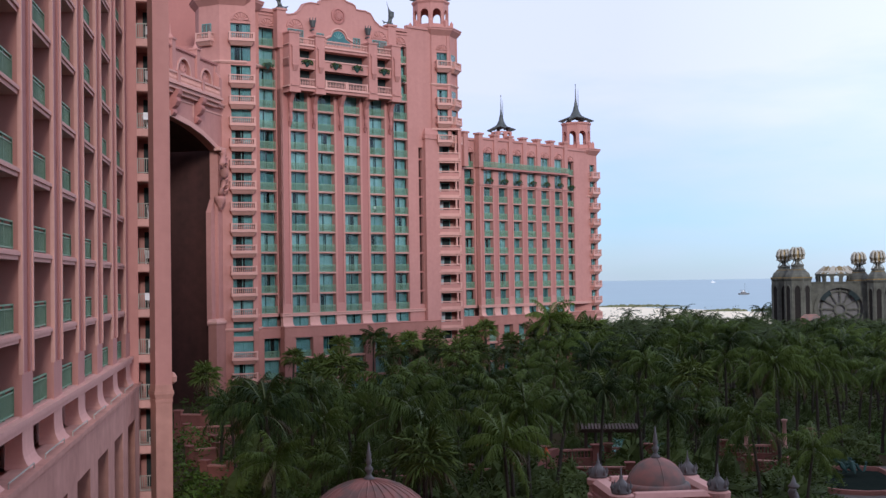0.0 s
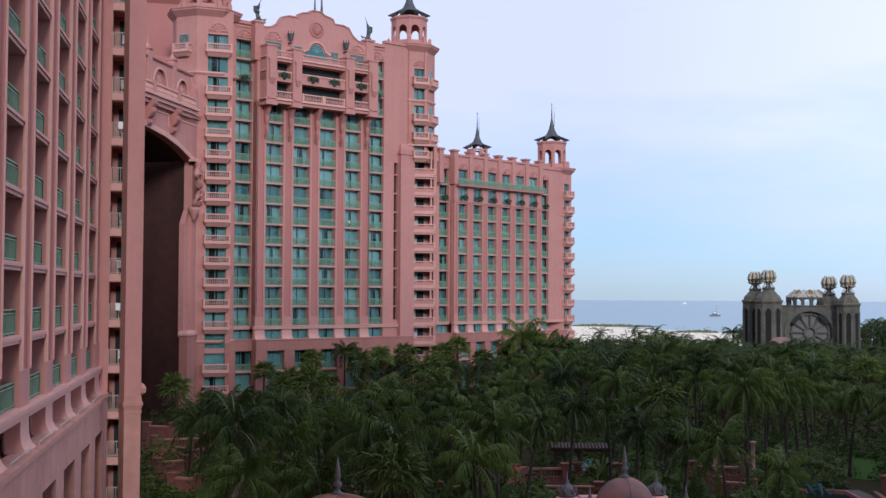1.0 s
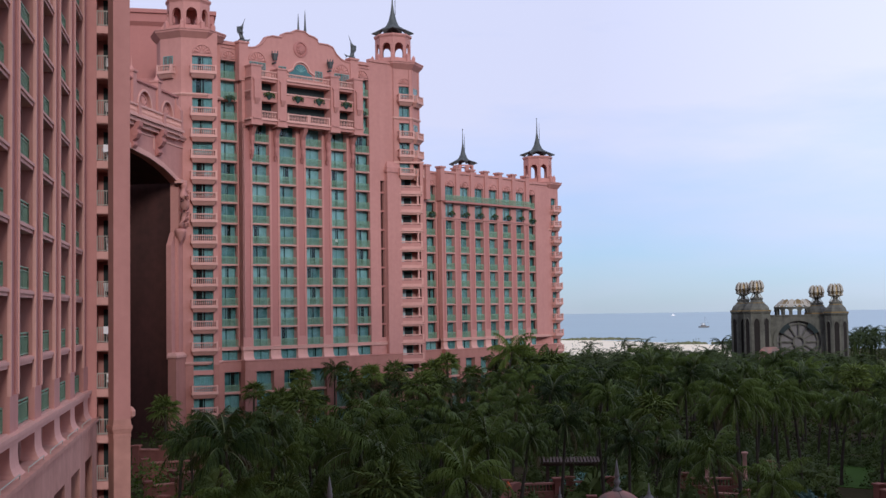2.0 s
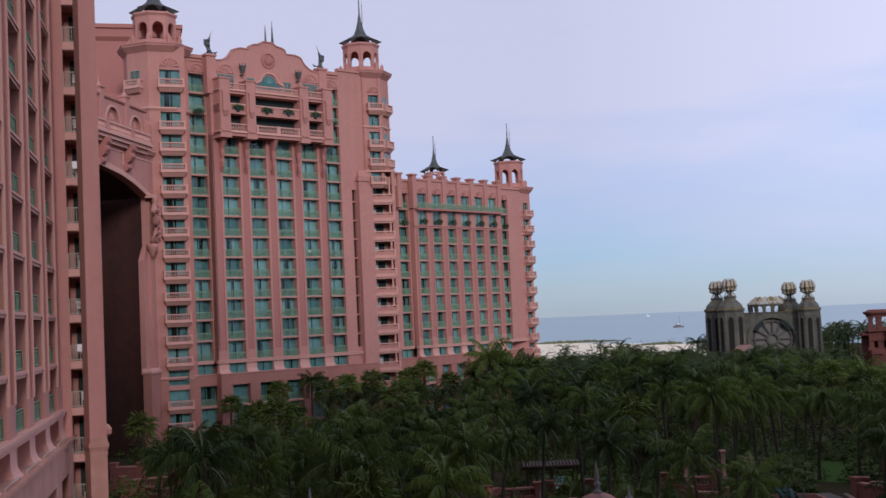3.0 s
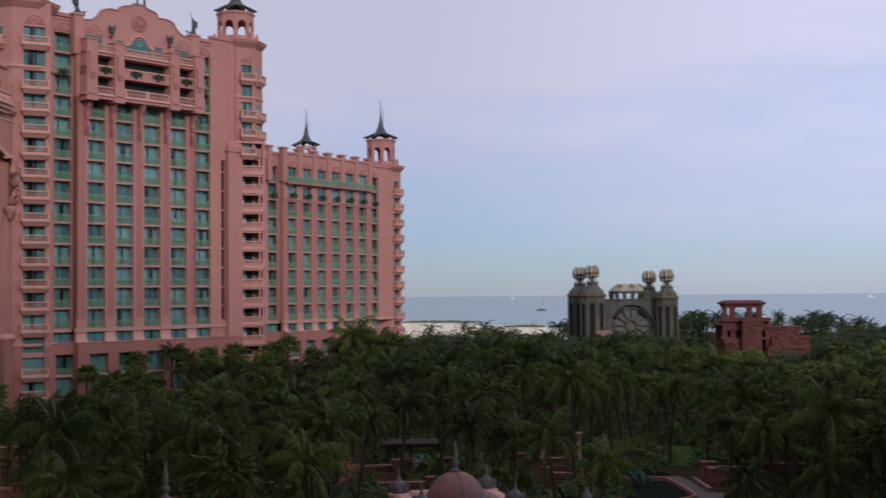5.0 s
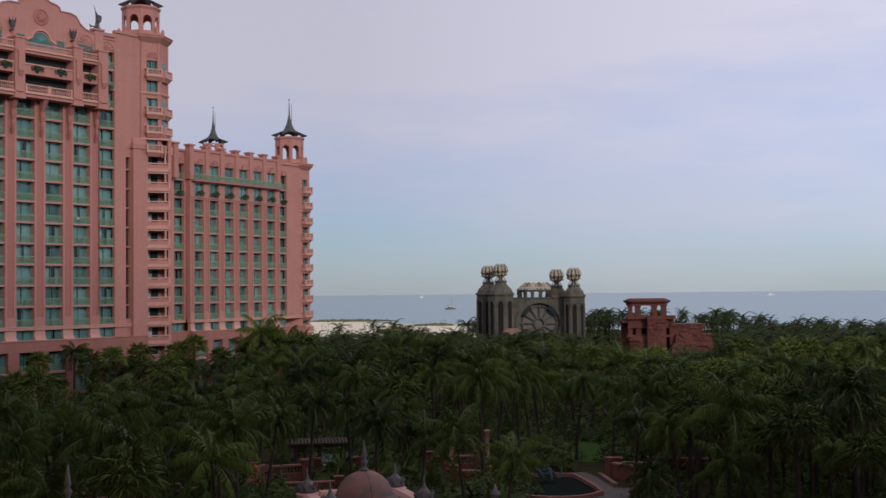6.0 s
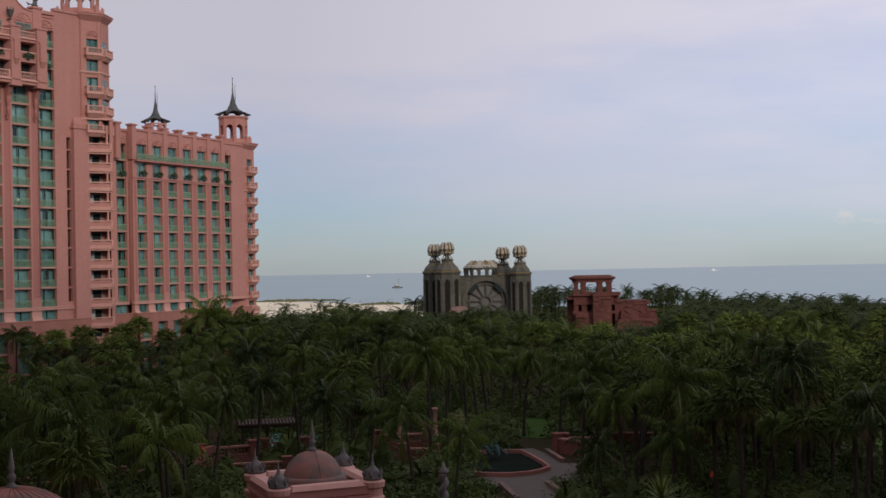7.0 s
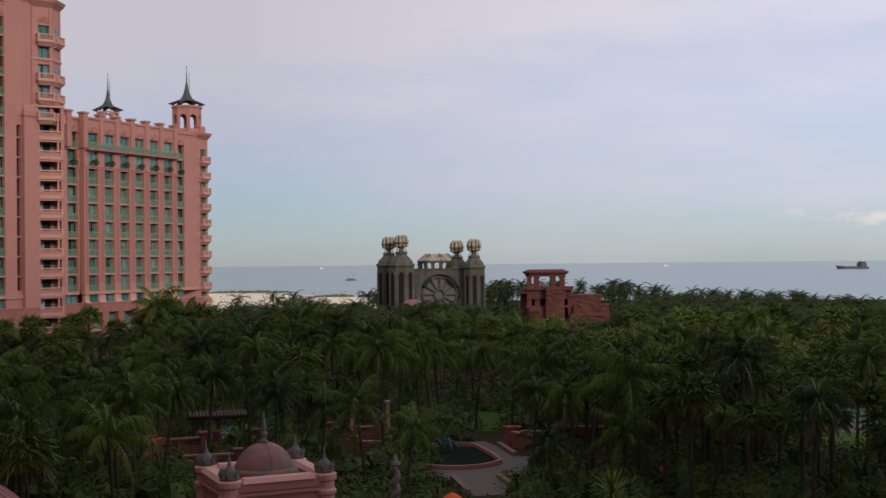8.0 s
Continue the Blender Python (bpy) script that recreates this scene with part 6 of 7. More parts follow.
def garden_column(az, d, tall, twist=False):
    x, y = polar(az, d)
    g = Geo()
    if twist:
        n, k = 40, 8
        path = [(0.10 * math.cos(i * 0.9), 0.10 * math.sin(i * 0.9), tall * i / n) for i in range(n + 1)]
        g.tube(path, [0.24 + 0.04 * math.sin(i * 0.9) for i in range(n + 1)], k)
        g.lathe([(0.3, tall), (0.34, tall + 0.12), (0.16, tall + 0.3), (0.03, tall + 0.7)], 8)
    else:
        g.lathe([(0.34, 0), (0.3, 0.3), (0.22, 0.4), (0.2, tall - 0.3), (0.32, tall - 0.15), (0.32, tall)], 10)
    ob = part("garden_column", g, SLATE if twist else PALE, None, "", pose(x, y, 0), smooth=True)
    tagged(ob, "weathered twisted stone column standing in the shrubs" if twist else "slim pale stone column beside a red wall", "column", "garden columns")


garden_column(16.05, 72, 4.7, True)
for az, d, h in ((14.0, 116, 2.9), (15.7, 121, 2.9), (26.3, 120, 2.6)):
    garden_column(az, d, h)


def parasol(az, d, r, z):
    x, y = polar(az, d)
    t = thing("parasol", pose(x, y, 0), "closed-weave orange garden parasol on a pole", "parasol", "orange parasols")
    part("canopy", Geo().lathe([(r, z - 0.7), (r * 0.98, z - 0.62), (r * 0.5, z - 0.25), (0.06, z)], 8), ORANGE, t)
    part("pole", Geo().lathe([(0.035, 0), (0.035, z)], 6), TIMBER, t)


parasol(18.75, 75, 0.95, 2.5)
parasol(28.75, 90, 0.4, 2.0)
parasol(2.2, 108, 0.7, 2.5)
parasol(4.75, 100, 0.34, 2.9)


# ---- boats ----
def boat(az, d, length, tall, turn, label, hull, ship=False, mast=0.0):
    x, y = polar(az, d)
    t = thing("ship" if ship else "sailing_yacht" if mast else "motor_boat", pose(x, y, -3.0, 0, 0, turn), label, "boat")
    L, W = length / 2, length * 0.13
    deck = tall * (0.3 if ship else 0.35)
    h = Geo().prism([(-L, -W), (L * 0.6, -W), (L * 0.92, 0), (L * 0.6, W), (-L, W)], 0, deck, None, [(-L, -W), (L * 0.6, -W), (L, 0), (L * 0.6, W), (-L, W)])
    part("hull", h, hull, t)
    if ship:
        part("forecastle", Geo().taper(L * 0.6, L * 0.85, -W * 0.6, W * 0.6, deck, L * 0.65, L * 1.0, -W * 0.5, W * 0.5, deck * 1.6), hull, t)
        part("bridge", Geo().box(-L * 0.85, -L * 0.5, -W, W, deck, tall * 0.8).box(-L * 0.8, -L * 0.55, -W, W, tall * 0.8, tall), WHITE if hull is WHITE else hull, t)
        part("mast", Geo().lathe([(0.4, tall), (0.15, tall * 1.35)], 6, Matrix.Translation((-L * 0.65, 0, 0))), hull, t)
        part("hold", Geo().box(-L * 0.3, L * 0.5, -W * 0.8, W * 0.8, deck, deck * 1.25), hull, t)
    else:
        part("cabin", Geo().taper(-L * 0.6, L * 0.3, -W * 0.8, W * 0.8, deck, -L * 0.5, L * 0.05, -W * 0.7, W * 0.7, tall * 0.7), hull if hull is WHITE else SLATE, t)
        part("flybridge", Geo().taper(-L * 0.4, 0, -W * 0.6, W * 0.6, tall * 0.7, -L * 0.35, -L * 0.1, -W * 0.5, W * 0.5, tall), WHITE, t)
    if mast:
        part("mast", Geo().lathe([(0.16, deck), (0.12, mast * 0.7), (0.06, mast)], 6, Matrix.Translation((L * 0.1, 0, 0))), DARKHULL, t)
        part("boom", Geo().tube([(L * 0.1, 0, tall * 1.05), (-L * 0.75, 0, tall * 1.1)], [0.2, 0.14], 6), hull, t)
        part("forestay", Geo().tube([(L * 0.95, 0, deck), (L * 0.1, 0, mast * 0.97)], [0.03, 0.03], 4), DARKHULL, t)


boat(14.05, 1210, 12.0, 4.0, 20, "grey sailing yacht with a bare mast at anchor", SLATE, mast=11.5)
boat(12.65, 3000, 12.0, 5.0, 10, "small white motor boat far out", WHITE)
boat(28.94, 2750, 17.0, 5.5, -10, "white motor boat under way far out", WHITE)
boat(37.2, 1900, 50.0, 11.0, 172, "dark low freighter far out on the sea", DARKHULL, True)


# ---- palms ----
def feather_palm(seed, tall, reach, fronds, leaflets, stiff=1.0):
    """A coconut-like palm: a ringed leaning trunk and a head of arching feather fronds with hanging leaflets."""
    rng = random.Random(seed)
    lean = rng.uniform(0, 6.28)
    off = rng.uniform(0.2, 1.0)
    n = 9
    path = [(off * math.cos(lean) * (i / n) ** 1.6, off * math.sin(lean) * (i / n) ** 1.6, tall * i / n) for i in range(n + 1)]
    trunk = Geo().tube([(0, 0, -0.3)] + path, [0.24, 0.2] + [0.16 - 0.05 * i / n for i in range(1, n + 1)], 8)
    head = Vector(path[-1])
    crown, dry, ribs = Geo(), Geo(), Geo()
    for f in range(fronds):
        a = 2.399 * f + rng.uniform(-0.35, 0.35)
        up = 1.5 - 2.1 * (f / fronds) ** 1.15 + rng.uniform(-0.22, 0.22)
        length = reach * rng.uniform(0.75, 1.15)
        g = dry if f >= fronds - 3 and rng.random() < 0.35 else crown
        pts, ang, p = [], up, head.copy()
        seg = 8
        droop = (0.13 + 0.12 * rng.random()) / stiff
        for s in range(seg + 1):
            pts.append(p.copy())
            p = p + Vector((math.cos(a) * math.cos(ang) + 0.05 * s / seg, math.sin(a) * math.cos(ang) - 0.03 * s / seg, math.sin(ang))) * (length / seg)
            ang -= (droop + 0.14 * (s / seg) ** 2) * (1.0 if up > 0.0 else 0.7)
        side = Vector((-math.sin(a), math.cos(a), 0))
        roll = rng.uniform(-0.5, 0.5)
        for s in range(seg):
            w = 0.036 * (1 - s / seg) + 0.012
            (ribs if g is crown and s < 6 else g).add([pts[s] - side * w, pts[s] + side * w, pts[s + 1] + side * w * 0.85, pts[s + 1] - side * w * 0.85], [(0, 1, 2, 3)])
        for i in range(leaflets):
            q = 0.12 + 0.88 * (i + 0.5) / leaflets
            j = min(int(q * seg), seg - 1)
            b = pts[j].lerp(pts[j + 1], q * seg - j)
            d = (pts[j + 1] - pts[j]).normalized()
            size = reach * 0.27 * (math.sin(math.pi * (0.14 + 0.8 * q)) ** 0.7) * rng.uniform(0.7, 1.15)
            for sg in (-1, 1):
                if rng.random() < 0.1:
                    continue
                out = (side * sg * rng.uniform(0.4, 0.8) + d * rng.uniform(0.35, 0.7) + Vector((0, 0, -0.35 - 0.8 * rng.random() + sg * roll))).normalized()
                mid = b + out * size * 0.5
                tip = b + out * size * 0.9 + Vector((0, 0, -0.34 * size))
                wd = d * 0.025 * reach / 3.5
                g.add([b - wd, b + wd, mid + wd * 0.9, tip, mid - wd * 0.9], [(0, 1, 2, 4), (4, 2, 3)])
    for k in range(3):
        a = rng.uniform(0, 6.28)
        ribs.tube([head, head + Vector((0.3 * math.cos(a), 0.3 * math.sin(a), 0.35)), head + Vector((0.75 * math.cos(a), 0.75 * math.sin(a), -0.1)), head + Vector((0.95 * math.cos(a), 0.95 * math.sin(a), -0.7))], [0.05, 0.08, 0.07, 0.02], 5)
    return trunk, crown, dry, ribs


def fan_palm(seed, tall, reach, leaves):
    """A fan palm: a straight trunk and a round ragged head of split fans over a brown skirt."""
    rng = random.Random(seed)
    trunk = Geo().tube([(0, 0, -0.3), (0, 0, 0), (0.05, 0.03, tall * 0.5), (0.0, 0.1, tall)], [0.26, 0.22, 0.17, 0.2], 8)
    head = Vector((0, 0.1, tall))
    crown, dry, ribs = Geo(), Geo(), Geo()
    for f in range(leaves):
        a = 2.399 * f + rng.uniform(-0.3, 0.3)
        up = 1.45 - 2.0 * f / leaves + rng.uniform(-0.25, 0.25)
        g = dry if f > leaves * 0.9 else crown
        d = Vector((math.cos(a) * math.cos(up), math.sin(a) * math.cos(up), math.sin(up)))
        side = Vector((-math.sin(a), math.cos(a), 0))
        low = up - rng.uniform(0.05, 0.6)
        out = Vector((math.cos(a) * math.cos(low), math.sin(a) * math.cos(low), math.sin(low)))
        nrm = out.cross(side).normalized()
        stem = reach * rng.uniform(0.3, 0.55)
        base = head + d * stem
        (ribs if g is crown else g).add([head - side * 0.03, head + side * 0.03, base + side * 0.02, base - side * 0.02], [(0, 1, 2, 3)])
        k = 17
        for i in range(k):
            w = (i - (k - 1) / 2) / (k / 2) * 1.75
            v = (out * math.cos(w) + side * math.sin(w)).normalized()
            v2 = (out * math.cos(w + 0.05) + side * math.sin(w + 0.05)).normalized()
            v0 = (out * math.cos(w - 0.05) + side * math.sin(w - 0.05)).normalized()
            ln = reach * 0.62 * rng.uniform(0.7, 1.2)
            tip = base + v * ln + Vector((0, 0, -0.17 * reach * rng.uniform(0.2, 1.4)))
            lift = nrm * (0.06 if i % 2 else -0.06)
            g.add([base, base + v0 * ln * 0.6 + lift, tip, base + v2 * ln * 0.6 - lift], [(0, 1, 2, 3)])
    return trunk, crown, dry, ribs


HEIGHTS = [7.8, 6.8, 8.8, 6.0, 7.4, 8.2, 7.2, 6.0, 8.0, 6.6]


def palm_thing(name, geos, label, leaf=None):
    trunk, crown, dry, ribs = geos
    t = thing(name, pose(0, 0, -200), label, "palm tree", "garden palms")
    part("trunk", trunk, BARK, t)
    part("crown", crown, leaf or FROND, t)
    tagged(part("frond_ribs", ribs, RIB, t, "pale green leaf ribs"), kind="stuff")
    if dry.v:
        part("dry_fronds", dry, FROND_OLD, t, "brown hanging dead fronds")
    return t


TALL = "tall coconut palm with drooping feather fronds in the garden"
FAN = "fan palm with a round head of split leaves in the garden"
KINDS = [palm_thing("coconut_palm", feather_palm(20 + i, h, r, f, 52, st), TALL) for i, (h, r, f, st) in enumerate(((7.8, 3.9, 20, 0.95), (6.8, 4.3, 18, 1.05), (8.8, 3.1, 24, 0.85), (6.0, 4.2, 17, 1.15), (7.4, 2.9, 26, 0.8), (8.2, 3.3, 20, 1.3)))]
KINDS += [palm_thing("fan_palm", fan_palm(40 + i, h, r, n), FAN, FAN_LEAF) for i, (h, r, n) in enumerate(((7.2, 2.2, 36), (6.0, 2.5, 32), (8.0, 2.0, 38), (6.6, 2.3, 30)))]


def canopy(az, d):
    """How high crowns may reach so that the hotel's foot and the far buildings stay in view."""
    low = [(-13, 0.088), (-9, 0.086), (-7, 0.068), (-4, 0.062), (-1, 0.052), (1, 0.053), (3, 0.053), (4.8, 0.047), (7, 0.0385), (8.2, 0.0355), (14, 0.0345), (16.6, 0.037), (18.2, 0.0335), (19.4, 0.038), (20, 0.041), (21.6, 0.048), (24, 0.056), (26, 0.060), (27.5, 0.034), (29, 0.031), (33, 0.034), (46, 0.040)]
    for (a, p), (b, q) in zip(low, low[1:]):
        if a <= az <= b:
            return 17.0 - d * (p + (q - p) * (az - a) / (b - a))
    return 17.0 - d * 0.04


def free_spot(az, d, x, y):
    """Keeps palms off the buildings, paths and clearings."""
    if 4.2 < az < 24.5 and 58 < d < 96:
        return False
    if az > 24.5 and d < 80 or az <= 4.2 and d < 74:
        return False
    if math.hypot(x - 12.1, y - 69.6) < 7 or math.hypot(x + 3.2, y - 49.9) < 9:
        return False
    if 16.6 < az < 22.8 and d < 119 or 19.4 < az < 21.4 and d < 134 or 4.8 < az < 10.2 and 105 < d < 118 or 13 < az < 15.3 and d < 116:
        return False
    if az > 34.5 and 108 < d < 140:
        return False
    if az < -10.2 and d < 150:
        return False
    # hotel footprints
    u = (x + 25.13) * 0.779 + (y - 174.08) * 0.627
    v = -(x + 25.13) * 0.627 + (y - 174.08) * 0.779
    if v > -6 and -14 < u < 78:
        return False
    u2 = (x + 31.6) * 0.215 + (y - 165.0) * 0.977
    v2 = -(x + 31.6) * 0.977 + (y - 165.0) * 0.215
    if v2 > -3 and u2 < 6:
        return False
    return az > -12.4


def plant():
    rng = random.Random(17)
    spots = []
    special = [(23.4, 101, 0, 1.0), (26.8, 84, 1, 0.7), (29.4, 92, 3, 0.9), (11.4, 118, 1, 1.0), (4.0, 84, 0, 0.95), (12.6, 96, 3, 0.85), (16.3, 109, 2, 0.95), (19.9, 120, 4, 1.0), (-4.9, 140, 7, 1.1), (-11.2, 150, 7, 0.9), (-10.6, 112, 9, 0.85), (-9.9, 104, 1, 0.85), (-7.2, 170, 6, 0.85), (-5.0, 174, 8, 0.95), (-3.4, 180, 2, 0.95), (-2.6, 178, 9, 1.05), (-1.6, 178, 6, 1.05), (-0.6, 182, 9, 1.15), (-6.0, 160, 7, 0.9), (1.2, 188, 6, 1.05), (4.4, 196, 2, 0.95), (3.2, 188, 8, 0.9), (3.0, 78, 1, 0.9), (16.6, 88, 3, 0.75), (24.8, 88, 4, 0.9), (14.6, 92, 1, 0.85), (10.4, 92, 0, 0.85), (5.2, 92, 4, 0.95), (7.2, 96, 2, 0.9), (22.6, 92, 4, 0.9), (23.6, 84, 1, 0.6), (17.2, 113, 2, 1.0), (18.2, 118, 0, 1.0), (21.6, 118, 1, 0.95)]
    for az, d, kind, s in special:
        x, y = polar(az, d)
        spots.append((x, y, kind, s))
    tries = 0
    while len(spots) < 288 and tries < 20000:
        tries += 1
        az = rng.uniform(-12.4, 40)
        d = math.sqrt(rng.uniform(62 ** 2, 172 ** 2))
        x, y = polar(az, d)
        if not free_spot(az, d, x, y):
            continue
        gap = 4.5 if d > 100 else 4.2
        if any((x - a) ** 2 + (y - b) ** 2 < gap * gap for a, b, _, _ in spots):
            continue
        kind = (rng.choice([0, 1, 2, 3, 4, 0, 1, 7]) if d < 112 else rng.choice([2, 4, 5, 2, 4, 6, 7, 0])) if az < 20 else rng.choice([0, 4, 2, 7, 6, 7, 8, 9, 6, 8])
        if az < 5 and d > 140:
            kind = rng.choice([0, 2, 4, 6, 7, 8, 9])
        s = rng.uniform(0.72, 1.14) * (1.08 if d > 135 else 0.92 if d < 85 else 1.0)
        room = canopy(az, d) - (d * 0.023 if az < 4 and d > 120 and rng.random() < 0.78 else 0)
        s = min(s, max(0.4, room / (HEIGHTS[kind] + 1.2) * rng.choice([rng.uniform(0.6, 0.95), rng.uniform(0.8, 1.0), rng.uniform(0.95, 1.2)])))
        spots.append((x, y, kind, s))
    tries, goal = 0, len(spots) + 95
    while len(spots) < goal and tries < 20000:
        tries += 1
        az, d = rng.uniform(23.2, 41), rng.uniform(84, 150)
        x, y = polar(az, d)
        if not free_spot(az, d, x, y) or any((x - a) ** 2 + (y - b) ** 2 < 8.4 for a, b, _, _ in spots):
            continue
        spots.append((x, y, rng.choice([6, 7, 8, 9, 4]), rng.uniform(0.62, 0.98)))
    # taller palms close before the hotel wing
    for az, d, kind, s in ((4.7, 190, 0, 1.3), (5.6, 192, 6, 1.3), (6.3, 196, 1, 1.2), (6.9, 190, 7, 1.35), (2.1, 188, 8, 1.1), (7.6, 198, 4, 1.0)):
        spots.append((*polar(az, d), kind, s))
    for i, (x, y, kind, s) in enumerate(spots):
        copy_thing(KINDS[kind], pose(x, y, 0, rng.uniform(-3, 3), rng.uniform(-3, 3), rng.uniform(0, 360)) @ Matrix.Scale(s, 4))
    for k in KINDS:
        for o in (*k.children_recursive, k):
            bpy.data.objects.remove(o)
    return spots


SPOTS = plant()


def simple_palm(rng, tall, reach, vs, fs, x, y):
    """A far palm: a thin trunk and a head of arching fronds, each a row of narrow drooping leaflets."""
    base = len(vs)
    lean = rng.uniform(0, 6.28)
    hx, hy = x + 0.5 * math.cos(lean), y + 0.5 * math.sin(lean)
    for k in range(3):
        a = 2.09 * k
        vs.append((x + 0.18 * math.cos(a), y + 0.18 * math.sin(a), 0))
    for k in range(3):
        a = 2.09 * k
        vs.append((hx + 0.12 * math.cos(a), hy + 0.12 * math.sin(a), tall))
    fs += [(base + k, base + (k + 1) % 3, base + 3 + (k + 1) % 3, base + 3 + k) for k in range(3)]
    heads, seg = 16, 5
    for f in range(heads):
        a = 2.399 * f + rng.uniform(-0.3, 0.3)
        ang = 1.35 - 2.0 * f / heads + rng.uniform(-0.2, 0.2)
        px, pz = 0.0, 0.0
        ca, sa = math.cos(a), math.sin(a)
        line = [(0.0, 0.0)]
        size = reach * rng.uniform(0.75, 1.15)
        for s in range(seg):
            px += math.cos(ang) * size / seg
            pz += math.sin(ang) * size / seg
            ang -= 0.33 * rng.uniform(0.7, 1.25)
            line.append((px, pz))
        for s in range(seg):
            (r0, z0), (r1, z1) = line[s], line[s + 1]
            for sg in (-1, 1):
                o = len(vs)
                for h in (0.0, 0.34, 0.67):
                    w = reach * (0.17, 0.24, 0.25, 0.2, 0.1)[s] * rng.uniform(0.7, 1.2)
                    ra, za = r0 + (r1 - r0) * h, z0 + (z1 - z0) * h
                    rb, zb = ra + (r1 - r0) * 0.26, za + (z1 - z0) * 0.26
                    rt, zt = ra + (r1 - r0) * 0.95, za + (z1 - z0) * 0.95 - rng.uniform(0.4, 0.9) * w
                    vs += [(hx + ca * ra, hy + sa * ra, tall + za), (hx + ca * rb, hy + sa * rb, tall + zb), (hx + ca * rt - sa * sg * w, hy + sa * rt + ca * sg * w, tall + zt)]
                fs += [(o, o + 1, o + 2), (o + 3, o + 4, o + 5), (o + 6, o + 7, o + 8)]


def far_palms():
    rng = random.Random(31)
    vs, fs, put_at = [], [], []
    tries = 0
    while len(put_at) < 1500 and tries < 60000:
        tries += 1
        az = rng.uniform(-3, 46)
        d = math.sqrt(rng.uniform(120 ** 2, 348 ** 2))
        x, y = polar(az, d)
        if az < 40 and d < 172 or not free_spot(az, d, x, y) or 15.0 < az < 20.6 and 262 < d < 305 or 21.6 < az < 26.8 and 280 < d < 318:
            continue
        if az < 15 and d > 300:
            continue
        cell = (int(x / 3.4), int(y / 3.4))
        if cell in put_at:
            continue
        put_at.append(cell)
        if 21.8 < az < 26.4 and 150 < d < 282 and rng.random() < 0.45:
            continue
        tall = (0.62 if 21.8 < az < 26.4 and d < 282 else 1.0) * min(rng.uniform(5.2, 8.6), max(2.2, canopy(az, d) * rng.uniform(0.72, 1.08) - 1.0) if d < 296 else 9.0 if az < 27 else max(2.0, 17.0 - d * (0.0285 + 0.00145 * (az - 28.2)) + rng.choice([rng.uniform(-2.6, 0.0), rng.uniform(-2.6, 0.0), rng.uniform(0.6, 2.2)]))) + (1.6 if 20.5 < az < 24 and d > 290 or 24.5 < az < 28 and d > 290 else 0)
        simple_palm(rng, tall, rng.uniform(2.3, 3.4), vs, fs, x, y)
    g = Geo()
    g.v, g.f = vs, fs
    tagged(part("far_palm_wood", g, FAR_LEAF), "dense wood of palms stretching to the shore", "palm wood", kind="stuff")


far_palms()


